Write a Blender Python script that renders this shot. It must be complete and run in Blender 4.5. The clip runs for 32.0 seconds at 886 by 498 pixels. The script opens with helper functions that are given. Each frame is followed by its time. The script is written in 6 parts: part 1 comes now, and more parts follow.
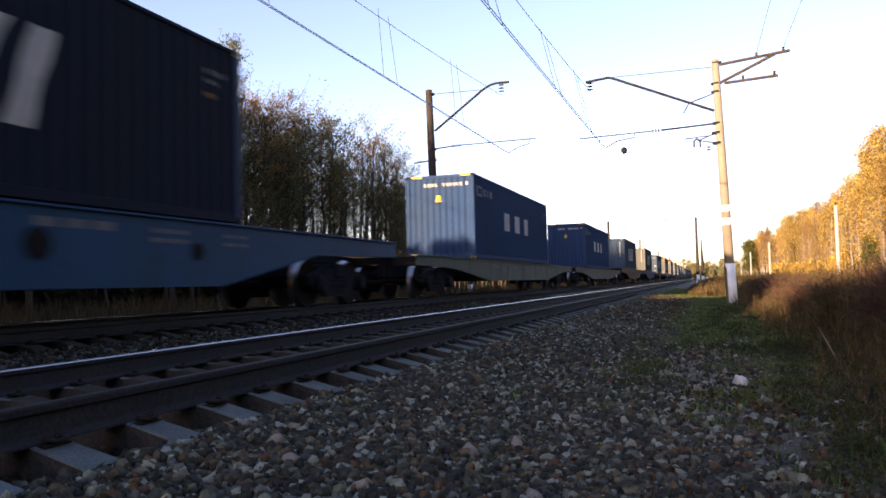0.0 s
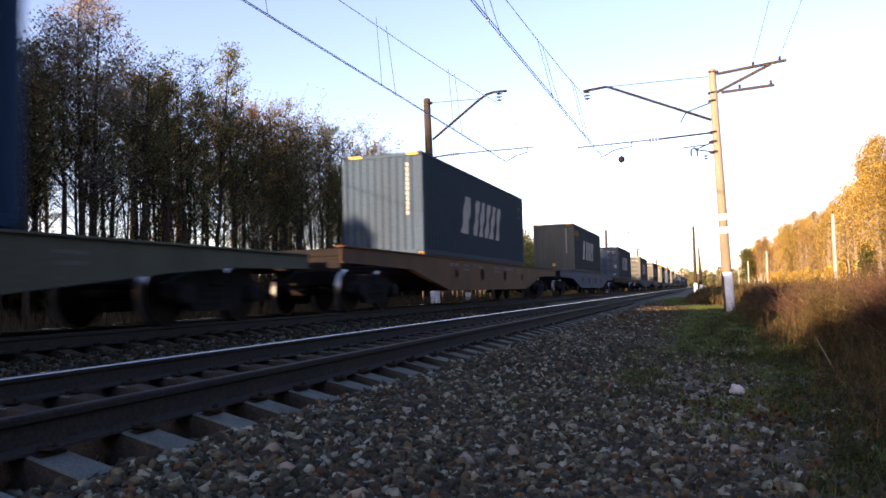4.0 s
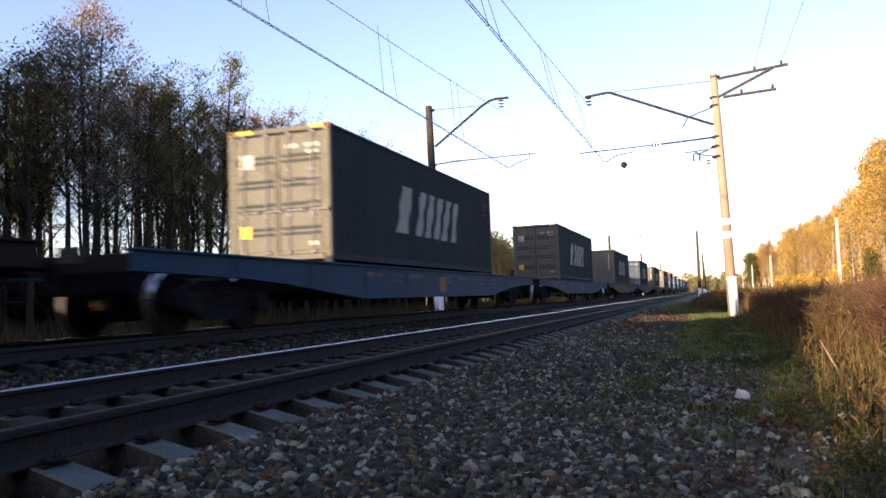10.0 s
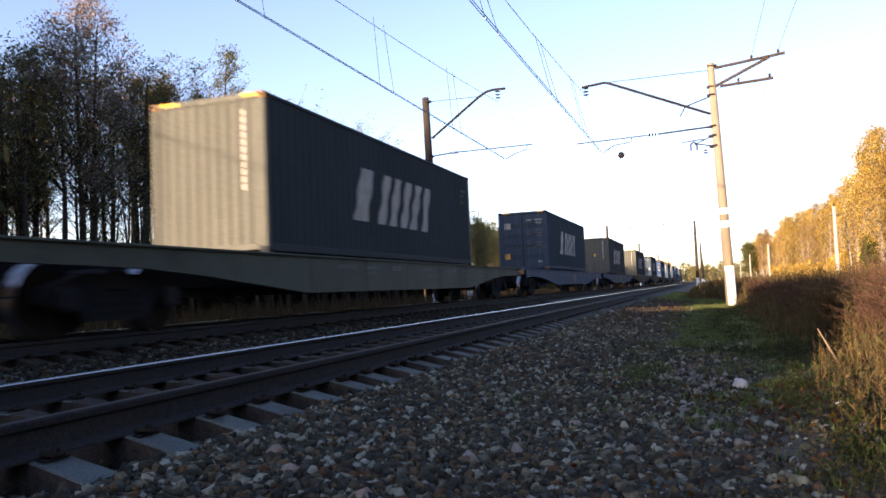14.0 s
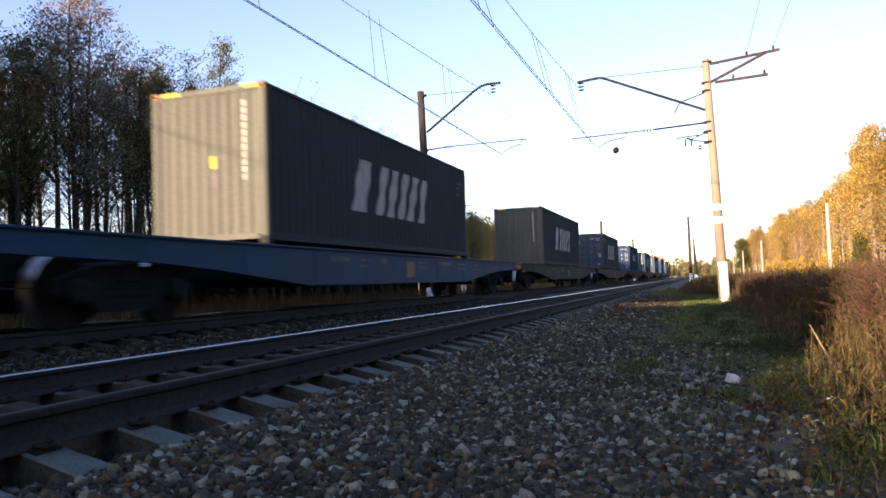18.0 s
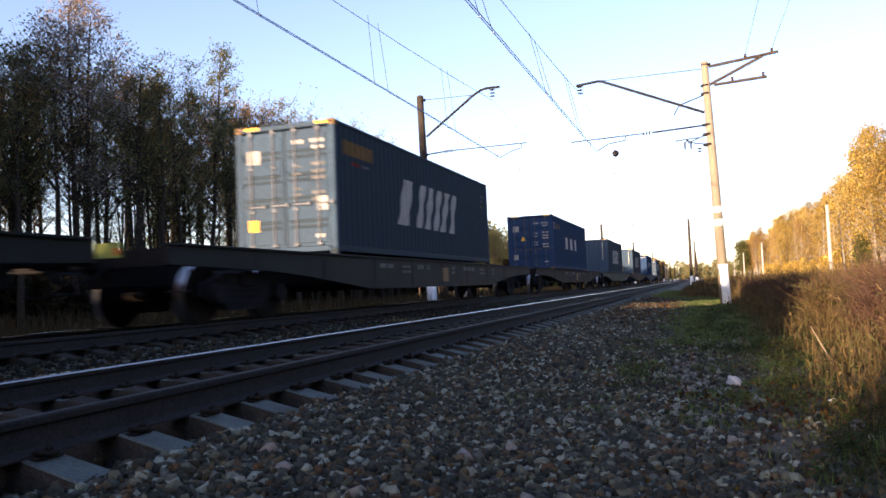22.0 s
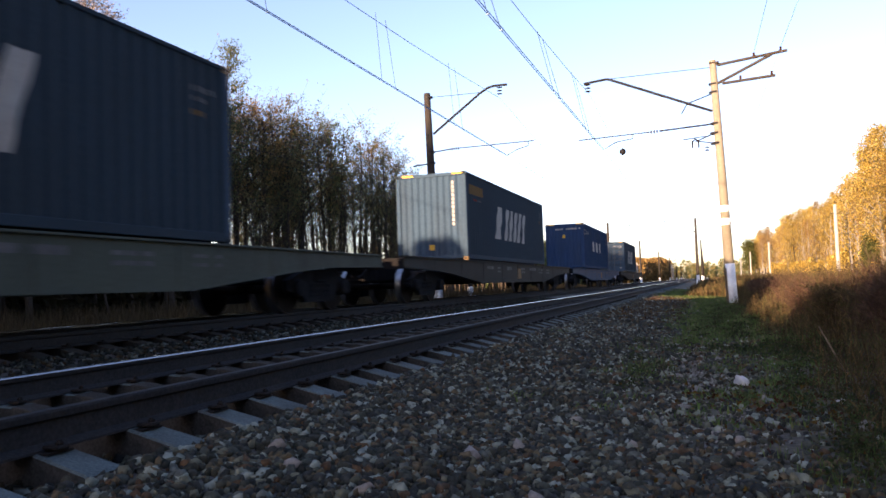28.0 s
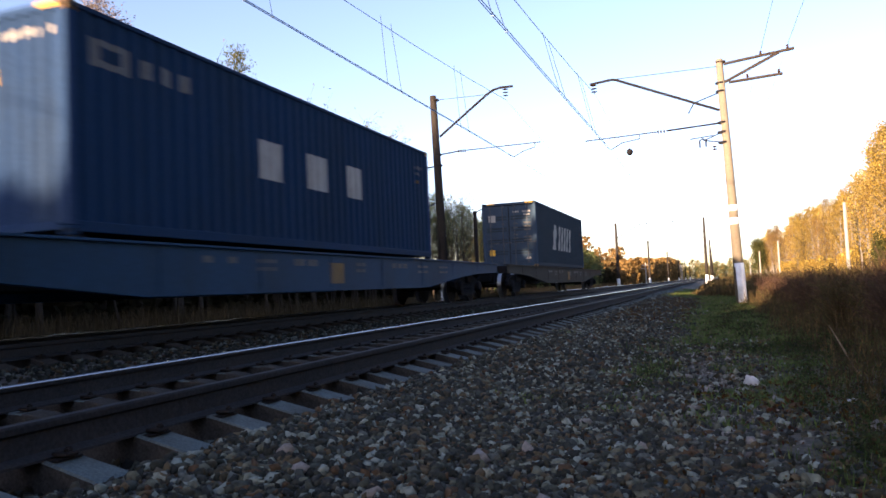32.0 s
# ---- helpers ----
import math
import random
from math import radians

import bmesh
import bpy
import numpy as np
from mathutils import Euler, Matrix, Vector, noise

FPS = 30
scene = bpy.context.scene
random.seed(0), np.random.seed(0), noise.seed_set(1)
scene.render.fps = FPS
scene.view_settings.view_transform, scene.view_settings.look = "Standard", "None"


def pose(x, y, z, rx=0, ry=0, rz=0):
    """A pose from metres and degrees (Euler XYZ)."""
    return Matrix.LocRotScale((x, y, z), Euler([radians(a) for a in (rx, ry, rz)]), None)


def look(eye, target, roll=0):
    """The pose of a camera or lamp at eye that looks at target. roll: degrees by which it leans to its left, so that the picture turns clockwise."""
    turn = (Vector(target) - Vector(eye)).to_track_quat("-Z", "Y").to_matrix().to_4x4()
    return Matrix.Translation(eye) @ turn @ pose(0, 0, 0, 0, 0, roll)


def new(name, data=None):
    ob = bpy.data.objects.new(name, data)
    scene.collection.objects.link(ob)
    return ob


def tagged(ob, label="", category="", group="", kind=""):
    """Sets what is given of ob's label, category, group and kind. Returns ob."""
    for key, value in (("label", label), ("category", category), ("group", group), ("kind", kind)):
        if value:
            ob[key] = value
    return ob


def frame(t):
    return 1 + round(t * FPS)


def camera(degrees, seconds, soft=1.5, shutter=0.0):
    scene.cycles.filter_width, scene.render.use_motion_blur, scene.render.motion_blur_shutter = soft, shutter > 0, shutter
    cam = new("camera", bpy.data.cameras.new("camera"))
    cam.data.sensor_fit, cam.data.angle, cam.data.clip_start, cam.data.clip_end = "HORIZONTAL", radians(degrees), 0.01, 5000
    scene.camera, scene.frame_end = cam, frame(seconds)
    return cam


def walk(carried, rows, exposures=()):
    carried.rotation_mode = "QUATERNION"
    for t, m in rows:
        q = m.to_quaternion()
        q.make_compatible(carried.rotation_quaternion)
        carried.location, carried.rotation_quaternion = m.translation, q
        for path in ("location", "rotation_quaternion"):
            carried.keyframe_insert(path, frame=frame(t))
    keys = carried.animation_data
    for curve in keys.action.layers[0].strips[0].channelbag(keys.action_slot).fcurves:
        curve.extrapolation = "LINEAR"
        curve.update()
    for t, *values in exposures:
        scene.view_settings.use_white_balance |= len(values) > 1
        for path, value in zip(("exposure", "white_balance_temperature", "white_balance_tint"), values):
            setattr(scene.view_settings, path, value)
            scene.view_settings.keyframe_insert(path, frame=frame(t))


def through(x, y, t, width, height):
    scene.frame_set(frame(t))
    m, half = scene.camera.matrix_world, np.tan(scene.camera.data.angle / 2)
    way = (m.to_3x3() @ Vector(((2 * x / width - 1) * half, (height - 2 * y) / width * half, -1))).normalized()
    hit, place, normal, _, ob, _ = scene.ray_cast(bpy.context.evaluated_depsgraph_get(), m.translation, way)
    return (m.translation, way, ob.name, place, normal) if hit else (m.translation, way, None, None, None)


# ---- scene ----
# The camera, held by hand beside the line, and its small sway
FOV = 61.05
cam = camera(FOV, 32.0, soft=1.6, shutter=0.5)
PATH = [
    (0.0, pose(-0.002, 0.005, 0.517, 92.639, 1.386, 19.253)),
    (0.5, pose(-0.000, -0.002, 0.519, 92.822, 1.476, 19.268)),
    (1.0, pose(-0.002, -0.005, 0.521, 92.930, 1.320, 19.084)),
    (1.5, pose(0.001, -0.007, 0.520, 93.034, 1.230, 19.063)),
    (2.0, pose(0.009, -0.017, 0.521, 93.362, 1.036, 19.187)),
    (2.5, pose(0.015, -0.008, 0.518, 93.443, 0.967, 19.102)),
    (3.0, pose(0.010, -0.004, 0.519, 93.578, 1.597, 18.986)),
    (3.5, pose(0.009, -0.001, 0.521, 93.342, 1.315, 18.973)),
    (5.5, pose(0.008, -0.005, 0.519, 93.262, 1.596, 19.463)),
    (6.0, pose(0.009, -0.003, 0.520, 93.365, 1.646, 19.430)),
    (6.5, pose(0.005, 0.001, 0.519, 93.530, 2.042, 19.417)),
    (7.0, pose(0.003, 0.007, 0.518, 93.770, 2.194, 19.524)),
    (7.5, pose(0.013, 0.003, 0.516, 93.909, 2.423, 19.550)),
    (8.0, pose(0.010, -0.000, 0.519, 93.898, 2.131, 19.523)),
    (8.5, pose(0.014, -0.001, 0.522, 93.954, 2.219, 19.552)),
    (9.0, pose(0.012, 0.006, 0.517, 93.997, 2.303, 19.521)),
    (9.5, pose(0.010, 0.005, 0.518, 93.946, 1.971, 19.430)),
    (10.0, pose(0.010, 0.002, 0.522, 93.806, 1.810, 19.368)),
    (10.5, pose(0.003, 0.014, 0.517, 93.699, 1.687, 19.192)),
    (11.0, pose(0.011, 0.010, 0.519, 93.625, 1.951, 19.012)),
    (11.5, pose(0.015, 0.006, 0.521, 93.539, 1.934, 18.873)),
    (12.0, pose(0.010, 0.006, 0.516, 93.443, 1.636, 18.804)),
    (12.5, pose(0.008, 0.004, 0.520, 93.260, 1.777, 19.024)),
    (13.0, pose(0.011, 0.004, 0.518, 93.199, 2.109, 19.178)),
    (13.5, pose(0.009, 0.013, 0.515, 93.197, 2.429, 19.258)),
    (14.0, pose(0.013, 0.007, 0.520, 93.174, 2.283, 19.245)),
    (14.5, pose(0.017, 0.007, 0.516, 93.230, 2.160, 19.203)),
    (16.5, pose(0.016, -0.002, 0.521, 93.414, 2.110, 18.918)),
    (17.0, pose(0.013, -0.002, 0.521, 93.350, 2.083, 18.920)),
    (17.5, pose(0.018, 0.001, 0.518, 93.008, 2.326, 18.897)),
    (18.0, pose(0.012, 0.005, 0.518, 92.713, 1.943, 18.780)),
    (18.5, pose(0.017, 0.001, 0.518, 92.585, 2.041, 18.831)),
    (19.0, pose(0.008, 0.011, 0.518, 92.541, 2.146, 18.850)),
    (19.5, pose(0.016, 0.001, 0.523, 92.591, 2.172, 18.914)),
    (20.0, pose(0.014, 0.006, 0.520, 92.661, 2.091, 18.849)),
    (20.5, pose(0.014, 0.009, 0.519, 92.849, 2.103, 18.844)),
    (21.0, pose(0.011, 0.009, 0.520, 92.898, 2.065, 18.813)),
    (21.5, pose(0.011, 0.010, 0.519, 92.984, 2.131, 18.851)),
    (22.0, pose(0.015, 0.006, 0.517, 93.038, 2.327, 18.834)),
    (22.5, pose(0.011, 0.007, 0.521, 93.046, 2.145, 18.856)),
    (23.0, pose(0.015, -0.001, 0.520, 93.111, 2.217, 18.942)),
    (23.5, pose(0.009, 0.002, 0.522, 93.160, 2.259, 18.930)),
    (24.0, pose(0.013, 0.002, 0.521, 93.172, 2.261, 18.970)),
    (24.5, pose(0.009, 0.006, 0.521, 93.187, 2.159, 18.950)),
    (25.0, pose(0.006, 0.007, 0.520, 93.214, 2.128, 18.993)),
    (25.5, pose(0.010, 0.002, 0.518, 93.230, 2.194, 19.013)),
    (27.5, pose(0.000, 0.000, 0.520, 92.857, 1.971, 19.200)),
    (28.0, pose(0.000, 0.000, 0.520, 92.862, 1.968, 19.258)),
    (28.5, pose(-0.002, 0.004, 0.518, 92.862, 1.822, 19.292)),
    (29.0, pose(0.000, -0.001, 0.518, 92.866, 1.749, 19.416)),
    (29.5, pose(-0.005, 0.004, 0.518, 92.862, 1.856, 19.494)),
    (30.0, pose(0.001, -0.006, 0.521, 92.925, 1.852, 19.610)),
    (30.5, pose(0.003, -0.004, 0.521, 92.984, 1.830, 19.633)),
    (31.0, pose(0.011, 0.007, 0.519, 93.056, 2.104, 19.735)),
    (31.5, pose(0.013, 0.009, 0.519, 93.047, 2.533, 19.850)),
    (32.0, pose(0.006, 0.009, 0.522, 93.070, 2.552, 19.889)),
]
EXPOSURE, KELVIN, TINT = 2.03, 6400, 33
walk(cam, PATH, exposures=[(0.0, EXPOSURE, KELVIN + 330, TINT + 5), (7.0, EXPOSURE, KELVIN + 280, TINT + 4), (12.0, EXPOSURE, KELVIN, TINT), (32.0, EXPOSURE, KELVIN, TINT)])

# World: low sun from behind, over the woods on the far side of the line
SUN_EL, SUN_AZ = 7.4, 19.8          # height; the way the light travels, from +y towards +x
world = bpy.data.worlds.new("sky")
scene.world = world
world.use_nodes = True
wn = world.node_tree.nodes
sky = wn.new("ShaderNodeTexSky")
sky.sky_type = "NISHITA"
sky.sun_disc = False
sky.sun_elevation = radians(SUN_EL)
sky.sun_rotation = radians(SUN_AZ + 180)
sky.air_density, sky.dust_density, sky.ozone_density = 0.8, 0.85, 1.2
wn["Background"].inputs["Strength"].default_value = 0.12
world.node_tree.links.new(sky.outputs[0], wn["Background"].inputs["Color"])
sun = new("sun", bpy.data.lights.new("sun", "SUN"))
sun.data.energy, sun.data.angle, sun.data.color = 5.0, radians(0.6), (1.0, 0.73, 0.40)
sun.matrix_world = look((0, 0, 50), (math.sin(radians(SUN_AZ)), math.cos(radians(SUN_AZ)), 50 - math.tan(radians(SUN_EL))))


# ---------------------------------------------------------------- materials


def surface(name, base, rough=0.7, metal=0.0, dirt=None, dirt_scale=0.8, dirt_amount=0.5, grain=30.0, vary=0.25, bump=0.15,
            bump_size=0.01, island=0.0, rand=0.0, streak=1.0, through=0.0, spec=0.08):
    """A painted, rusty or stony surface: two scales of noise, dirt in patches, fine relief."""
    m = bpy.data.materials.new(name)
    m.use_nodes = True
    nt = m.node_tree
    nd, lk = nt.nodes, nt.links
    bsdf = nd["Principled BSDF"]
    tc = nd.new("ShaderNodeTexCoord")
    oi = nd.new("ShaderNodeObjectInfo")
    off = nd.new("ShaderNodeVectorMath")
    off.operation = "MULTIPLY_ADD"
    lk.new(oi.outputs["Random"], off.inputs[0])
    off.inputs[1].default_value = (17, 23, 31)
    mp = nd.new("ShaderNodeMapping")
    mp.inputs["Scale"].default_value = (1, 1, streak)
    lk.new(tc.outputs["Object"], mp.inputs["Vector"])
    lk.new(mp.outputs[0], off.inputs[2])
    n1 = nd.new("ShaderNodeTexNoise")
    n1.inputs["Scale"].default_value = dirt_scale
    n1.inputs["Detail"].default_value = 6
    n1.inputs["Roughness"].default_value = 0.65
    lk.new(off.outputs[0], n1.inputs["Vector"])
    n2 = nd.new("ShaderNodeTexNoise")
    n2.inputs["Scale"].default_value = grain
    n2.inputs["Detail"].default_value = 4
    lk.new(tc.outputs["Object"], n2.inputs["Vector"])
    ramp = nd.new("ShaderNodeMapRange")
    ramp.inputs[1].default_value, ramp.inputs[2].default_value = 0.42, 0.72
    ramp.inputs[4].default_value = dirt_amount
    lk.new(n1.outputs[0], ramp.inputs[0])
    mix = nd.new("ShaderNodeMix")
    mix.data_type = "RGBA"
    lk.new(ramp.outputs[0], mix.inputs["Factor"])
    mix.inputs["A"].default_value = (*base, 1)
    mix.inputs["B"].default_value = (*(dirt or tuple(c * 0.5 for c in base)), 1)
    val = nd.new("ShaderNodeMapRange")
    val.inputs[1].default_value, val.inputs[2].default_value = 0.3, 0.7
    val.inputs[3].default_value, val.inputs[4].default_value = 1 - vary, 1 + vary
    lk.new(n2.outputs[0], val.inputs[0])
    last = val.outputs[0]
    for amount, source in ((island, "geo"), (rand, "obj")):
        if amount:
            r = nd.new("ShaderNodeMapRange")
            r.inputs[3].default_value, r.inputs[4].default_value = 1 - amount, 1 + amount
            lk.new(nd.new("ShaderNodeNewGeometry").outputs["Random Per Island"] if source == "geo" else oi.outputs["Random"], r.inputs[0])
            mul = nd.new("ShaderNodeMath")
            mul.operation = "MULTIPLY"
            lk.new(last, mul.inputs[0])
            lk.new(r.outputs[0], mul.inputs[1])
            last = mul.outputs[0]
    col = nd.new("ShaderNodeVectorMath")
    col.operation = "SCALE"
    lk.new(mix.outputs["Result"], col.inputs[0])
    lk.new(last, col.inputs["Scale"])
    lk.new(col.outputs[0], bsdf.inputs["Base Color"])
    bsdf.inputs["Roughness"].default_value = rough
    bsdf.inputs["Metallic"].default_value = metal
    bsdf.inputs["Specular IOR Level"].default_value = spec
    if bump:
        b = nd.new("ShaderNodeBump")
        b.inputs["Strength"].default_value = bump
        b.inputs["Distance"].default_value = bump_size
        lk.new(n2.outputs[0], b.inputs["Height"])
        lk.new(b.outputs[0], bsdf.inputs["Normal"])
    if through:
        tr = nd.new("ShaderNodeBsdfTranslucent")
        lk.new(col.outputs[0], tr.inputs["Color"])
        ms = nd.new("ShaderNodeMixShader")
        ms.inputs[0].default_value = through
        lk.new(bsdf.outputs[0], ms.inputs[1])
        lk.new(tr.outputs[0], ms.inputs[2])
        lk.new(ms.outputs[0], nd["Material Output"].inputs["Surface"])
    return m


def palette(name, colours, rough=0.8, per="island", grain=40.0, vary=0.25, bump=0.2, bump_size=0.004, through=0.0, rand=0.0):
    """Each loose piece takes one colour out of a row of colours."""
    m = surface(name, colours[0], rough=rough, grain=grain, vary=vary, bump=bump, bump_size=bump_size, through=through, dirt_amount=0.0, rand=rand)
    nd, lk = m.node_tree.nodes, m.node_tree.links
    ramp = nd.new("ShaderNodeValToRGB")
    ramp.color_ramp.interpolation = "CONSTANT" if per == "island" else "LINEAR"
    while len(ramp.color_ramp.elements) < len(colours):
        ramp.color_ramp.elements.new(0.5)
    for i, c in enumerate(colours):
        ramp.color_ramp.elements[i].position = i / len(colours)
        ramp.color_ramp.elements[i].color = (*c, 1)
    lk.new(nd.new("ShaderNodeNewGeometry").outputs["Random Per Island"] if per == "island" else nd.new("ShaderNodeObjectInfo").outputs["Random"], ramp.inputs[0])
    mix = [n for n in nd if n.type == "MIX"][0]
    lk.new(ramp.outputs[0], mix.inputs["A"])
    return m


def ground_material():
    """Ballast and cinders by the line, trodden earth and thin grass beside it, rough meadow beyond."""
    m = bpy.data.materials.new("ground_soil")
    m.use_nodes = True
    nd, lk = m.node_tree.nodes, m.node_tree.links
    bsdf = nd["Principled BSDF"]
    tc = nd.new("ShaderNodeTexCoord")
    sep = nd.new("ShaderNodeSeparateXYZ")
    lk.new(tc.outputs["Object"], sep.inputs[0])
    big = nd.new("ShaderNodeTexNoise")
    big.inputs["Scale"].default_value, big.inputs["Detail"].default_value = 0.45, 6
    fine = nd.new("ShaderNodeTexNoise")
    fine.inputs["Scale"].default_value, fine.inputs["Detail"].default_value = 22, 5
    vor = nd.new("ShaderNodeTexVoronoi")
    vor.inputs["Scale"].default_value = 19
    for n in (big, fine, vor):
        lk.new(tc.outputs["Object"], n.inputs["Vector"])
    stone = nd.new("ShaderNodeValToRGB")
    for i, c in enumerate([(0.0210, 0.0200, 0.0185), (0.0550, 0.0510, 0.0460), (0.0320, 0.0300, 0.0270), (0.0770, 0.0700, 0.0620)]):
        if i > 1:
            stone.color_ramp.elements.new(0.5)
        stone.color_ramp.elements[i].position = i / 3.2
        stone.color_ramp.elements[i].color = (*c, 1)
    lk.new(vor.outputs["Color"], stone.inputs[0])
    earth = nd.new("ShaderNodeMix")
    earth.data_type = "RGBA"
    earth.inputs["A"].default_value = (0.046, 0.036, 0.026, 1)
    earth.inputs["B"].default_value = (0.036, 0.043, 0.020, 1)
    gr = nd.new("ShaderNodeMapRange")
    gr.inputs[1].default_value, gr.inputs[2].default_value = 0.42, 0.58
    lk.new(big.outputs[0], gr.inputs[0])
    lk.new(gr.outputs[0], earth.inputs["Factor"])
    side = nd.new("ShaderNodeMath")                      # 0 on the ballast, 1 beside it
    side.operation = "MULTIPLY_ADD"
    lk.new(big.outputs[0], side.inputs[0])
    side.inputs[1].default_value = 2.4
    lk.new(sep.outputs["X"], side.inputs[2])
    along = nd.new("ShaderNodeMapRange")                 # the grass comes nearer the rails farther on
    along.inputs[1].default_value, along.inputs[2].default_value, along.inputs[4].default_value = 14, 45, 2.2
    lk.new(sep.outputs["Y"], along.inputs[0])
    nearer = nd.new("ShaderNodeMath")
    lk.new(side.outputs[0], nearer.inputs[0])
    lk.new(along.outputs[0], nearer.inputs[1])
    right = nd.new("ShaderNodeMapRange")
    right.inputs[1].default_value, right.inputs[2].default_value = 0.6, 1.9
    lk.new(nearer.outputs[0], right.inputs[0])
    left = nd.new("ShaderNodeMapRange")
    left.inputs[1].default_value, left.inputs[2].default_value = -10.9, -11.8
    lk.new(sep.outputs["X"], left.inputs[0])
    both = nd.new("ShaderNodeMath")
    both.operation = "MAXIMUM"
    lk.new(right.outputs[0], both.inputs[0])
    lk.new(left.outputs[0], both.inputs[1])
    mix = nd.new("ShaderNodeMix")
    mix.data_type = "RGBA"
    lk.new(both.outputs[0], mix.inputs["Factor"])
    lk.new(stone.outputs[0], mix.inputs["A"])
    lk.new(earth.outputs["Result"], mix.inputs["B"])
    val = nd.new("ShaderNodeMapRange")
    val.inputs[1].default_value, val.inputs[2].default_value, val.inputs[3].default_value, val.inputs[4].default_value = 0.3, 0.7, 0.65, 1.4
    lk.new(fine.outputs[0], val.inputs[0])
    sc = nd.new("ShaderNodeVectorMath")
    sc.operation = "SCALE"
    lk.new(mix.outputs["Result"], sc.inputs[0])
    lk.new(val.outputs[0], sc.inputs["Scale"])
    lk.new(sc.outputs[0], bsdf.inputs["Base Color"])
    bsdf.inputs["Roughness"].default_value = 0.95
    b = nd.new("ShaderNodeBump")
    b.inputs["Strength"].default_value, b.inputs["Distance"].default_value = 0.7, 0.012
    lk.new(vor.outputs["Distance"], b.inputs["Height"])
    lk.new(b.outputs[0], bsdf.inputs["Normal"])
    return m


GROUND = ground_material()
STONE_TONES = [(0.051, 0.056, 0.043), (0.024, 0.026, 0.022), (0.103, 0.108, 0.078), (0.028, 0.032, 0.026), (0.151, 0.170, 0.138), (0.039, 0.041, 0.033), (0.095, 0.073, 0.042),
               (0.027, 0.029, 0.026), (0.083, 0.094, 0.083), (0.031, 0.034, 0.026), (0.044, 0.041, 0.028), (0.087, 0.070, 0.044), (0.026, 0.028, 0.026), (0.052, 0.059, 0.050), (0.189, 0.217, 0.185), (0.046, 0.047, 0.037),
               (0.079, 0.050, 0.029), (0.035, 0.039, 0.037)]
STONES = palette("ballast_stone", STONE_TONES, rough=0.85)
STONES_DARK = palette("dark_ballast_stone", [(0.50 * a, 0.52 * b, 0.54 * c) for a, b, c in STONE_TONES], rough=0.9)
PALE_CHIPS = palette("pale_gravel_chips", [(0.1035, 0.0983, 0.0880), (0.1656, 0.1605, 0.1449), (0.0621, 0.0570, 0.0486), (0.2277, 0.2225, 0.2070)], rough=0.85)
PALE_STONE = surface("pale_stone", (0.1913, 0.1816, 0.1690), 0.8, grain=60, vary=0.2, bump=0.3)
CONCRETE_DARK = surface("dark_concrete_flank", (0.0416, 0.0394, 0.0351), 0.95, dirt=(0.0245, 0.0231, 0.0219), dirt_scale=5, dirt_amount=0.8, grain=60, vary=0.35, bump=0.4, bump_size=0.008)
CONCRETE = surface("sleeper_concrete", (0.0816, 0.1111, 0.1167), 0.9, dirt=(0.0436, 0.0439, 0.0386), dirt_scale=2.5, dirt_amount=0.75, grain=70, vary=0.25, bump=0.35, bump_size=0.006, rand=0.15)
RAIL_SIDE = surface("rail_rust", (0.0274, 0.0285, 0.0306), 0.8, dirt=(0.0157, 0.0207, 0.0262), dirt_scale=3, grain=50, vary=0.3, bump=0.2)
RAIL_TOP = surface("rail_polished_steel", (0.32, 0.32, 0.33), 0.16, 1.0, dirt=(0.3720, 0.3596, 0.3472), dirt_scale=1.5, dirt_amount=0.3, grain=80, vary=0.08, bump=0.02)
# running steel darkened for the rail that shows no sky glint
RAIL_NO_GLINT = surface("rail_steel_no_glint", (0.0298, 0.0320, 0.0345), 0.6, 0.2, dirt=(0.0187, 0.0180, 0.0172), dirt_scale=2, dirt_amount=0.7, grain=60, vary=0.15, bump=0.03)
IRON = surface("fastener_iron", (0.018, 0.016, 0.015), 0.85, grain=60, vary=0.3)
POLE = surface("pole_concrete", (0.1931, 0.1781, 0.1399), 0.9, dirt=(0.1054, 0.0944, 0.0763), dirt_scale=1.6, dirt_amount=0.7, grain=25, vary=0.18, bump=0.3, streak=0.25)
# concrete darkened for the pole that stands in the shade of trees
POLE_GREY = surface("shade_dark_concrete", (0.0351, 0.0311, 0.0277), 0.9, dirt=(0.0203, 0.0177, 0.0163), dirt_scale=1.2, dirt_amount=0.6, grain=25, vary=0.2, streak=0.25)
WHITEWASH = surface("whitewash", (0.7502, 0.8103, 0.8500), 0.9, dirt=(0.4092, 0.4276, 0.4433), dirt_scale=3, dirt_amount=0.6, grain=40, vary=0.1)
STEEL = surface("galvanised_dark_steel", (0.0158, 0.0171, 0.0234), 0.6, 0.2, dirt=(0.0135, 0.0113, 0.0113), dirt_scale=3, dirt_amount=0.7, grain=60, vary=0.2)
RUSTY = surface("rusted_angle_steel", (0.0396, 0.0331, 0.0302), 0.85, 0.0, dirt=(0.0216, 0.0187, 0.0187), dirt_scale=4, grain=60, vary=0.3)
# blue of the bright sky round thin wires, put into their colour
CONTACT = surface("sky_blued_contact_wire", (0.2530, 0.3808, 0.5600), 0.6, 0.0, grain=10, vary=0.1, bump=0)
WIRE = surface("sky_blued_wire", (0.1890, 0.3000, 0.5040), 0.6, 0.0, grain=10, vary=0.1, bump=0)
PORCELAIN = surface("brown_porcelain", (0.05, 0.028, 0.02), 0.2, grain=20, vary=0.15, bump=0)
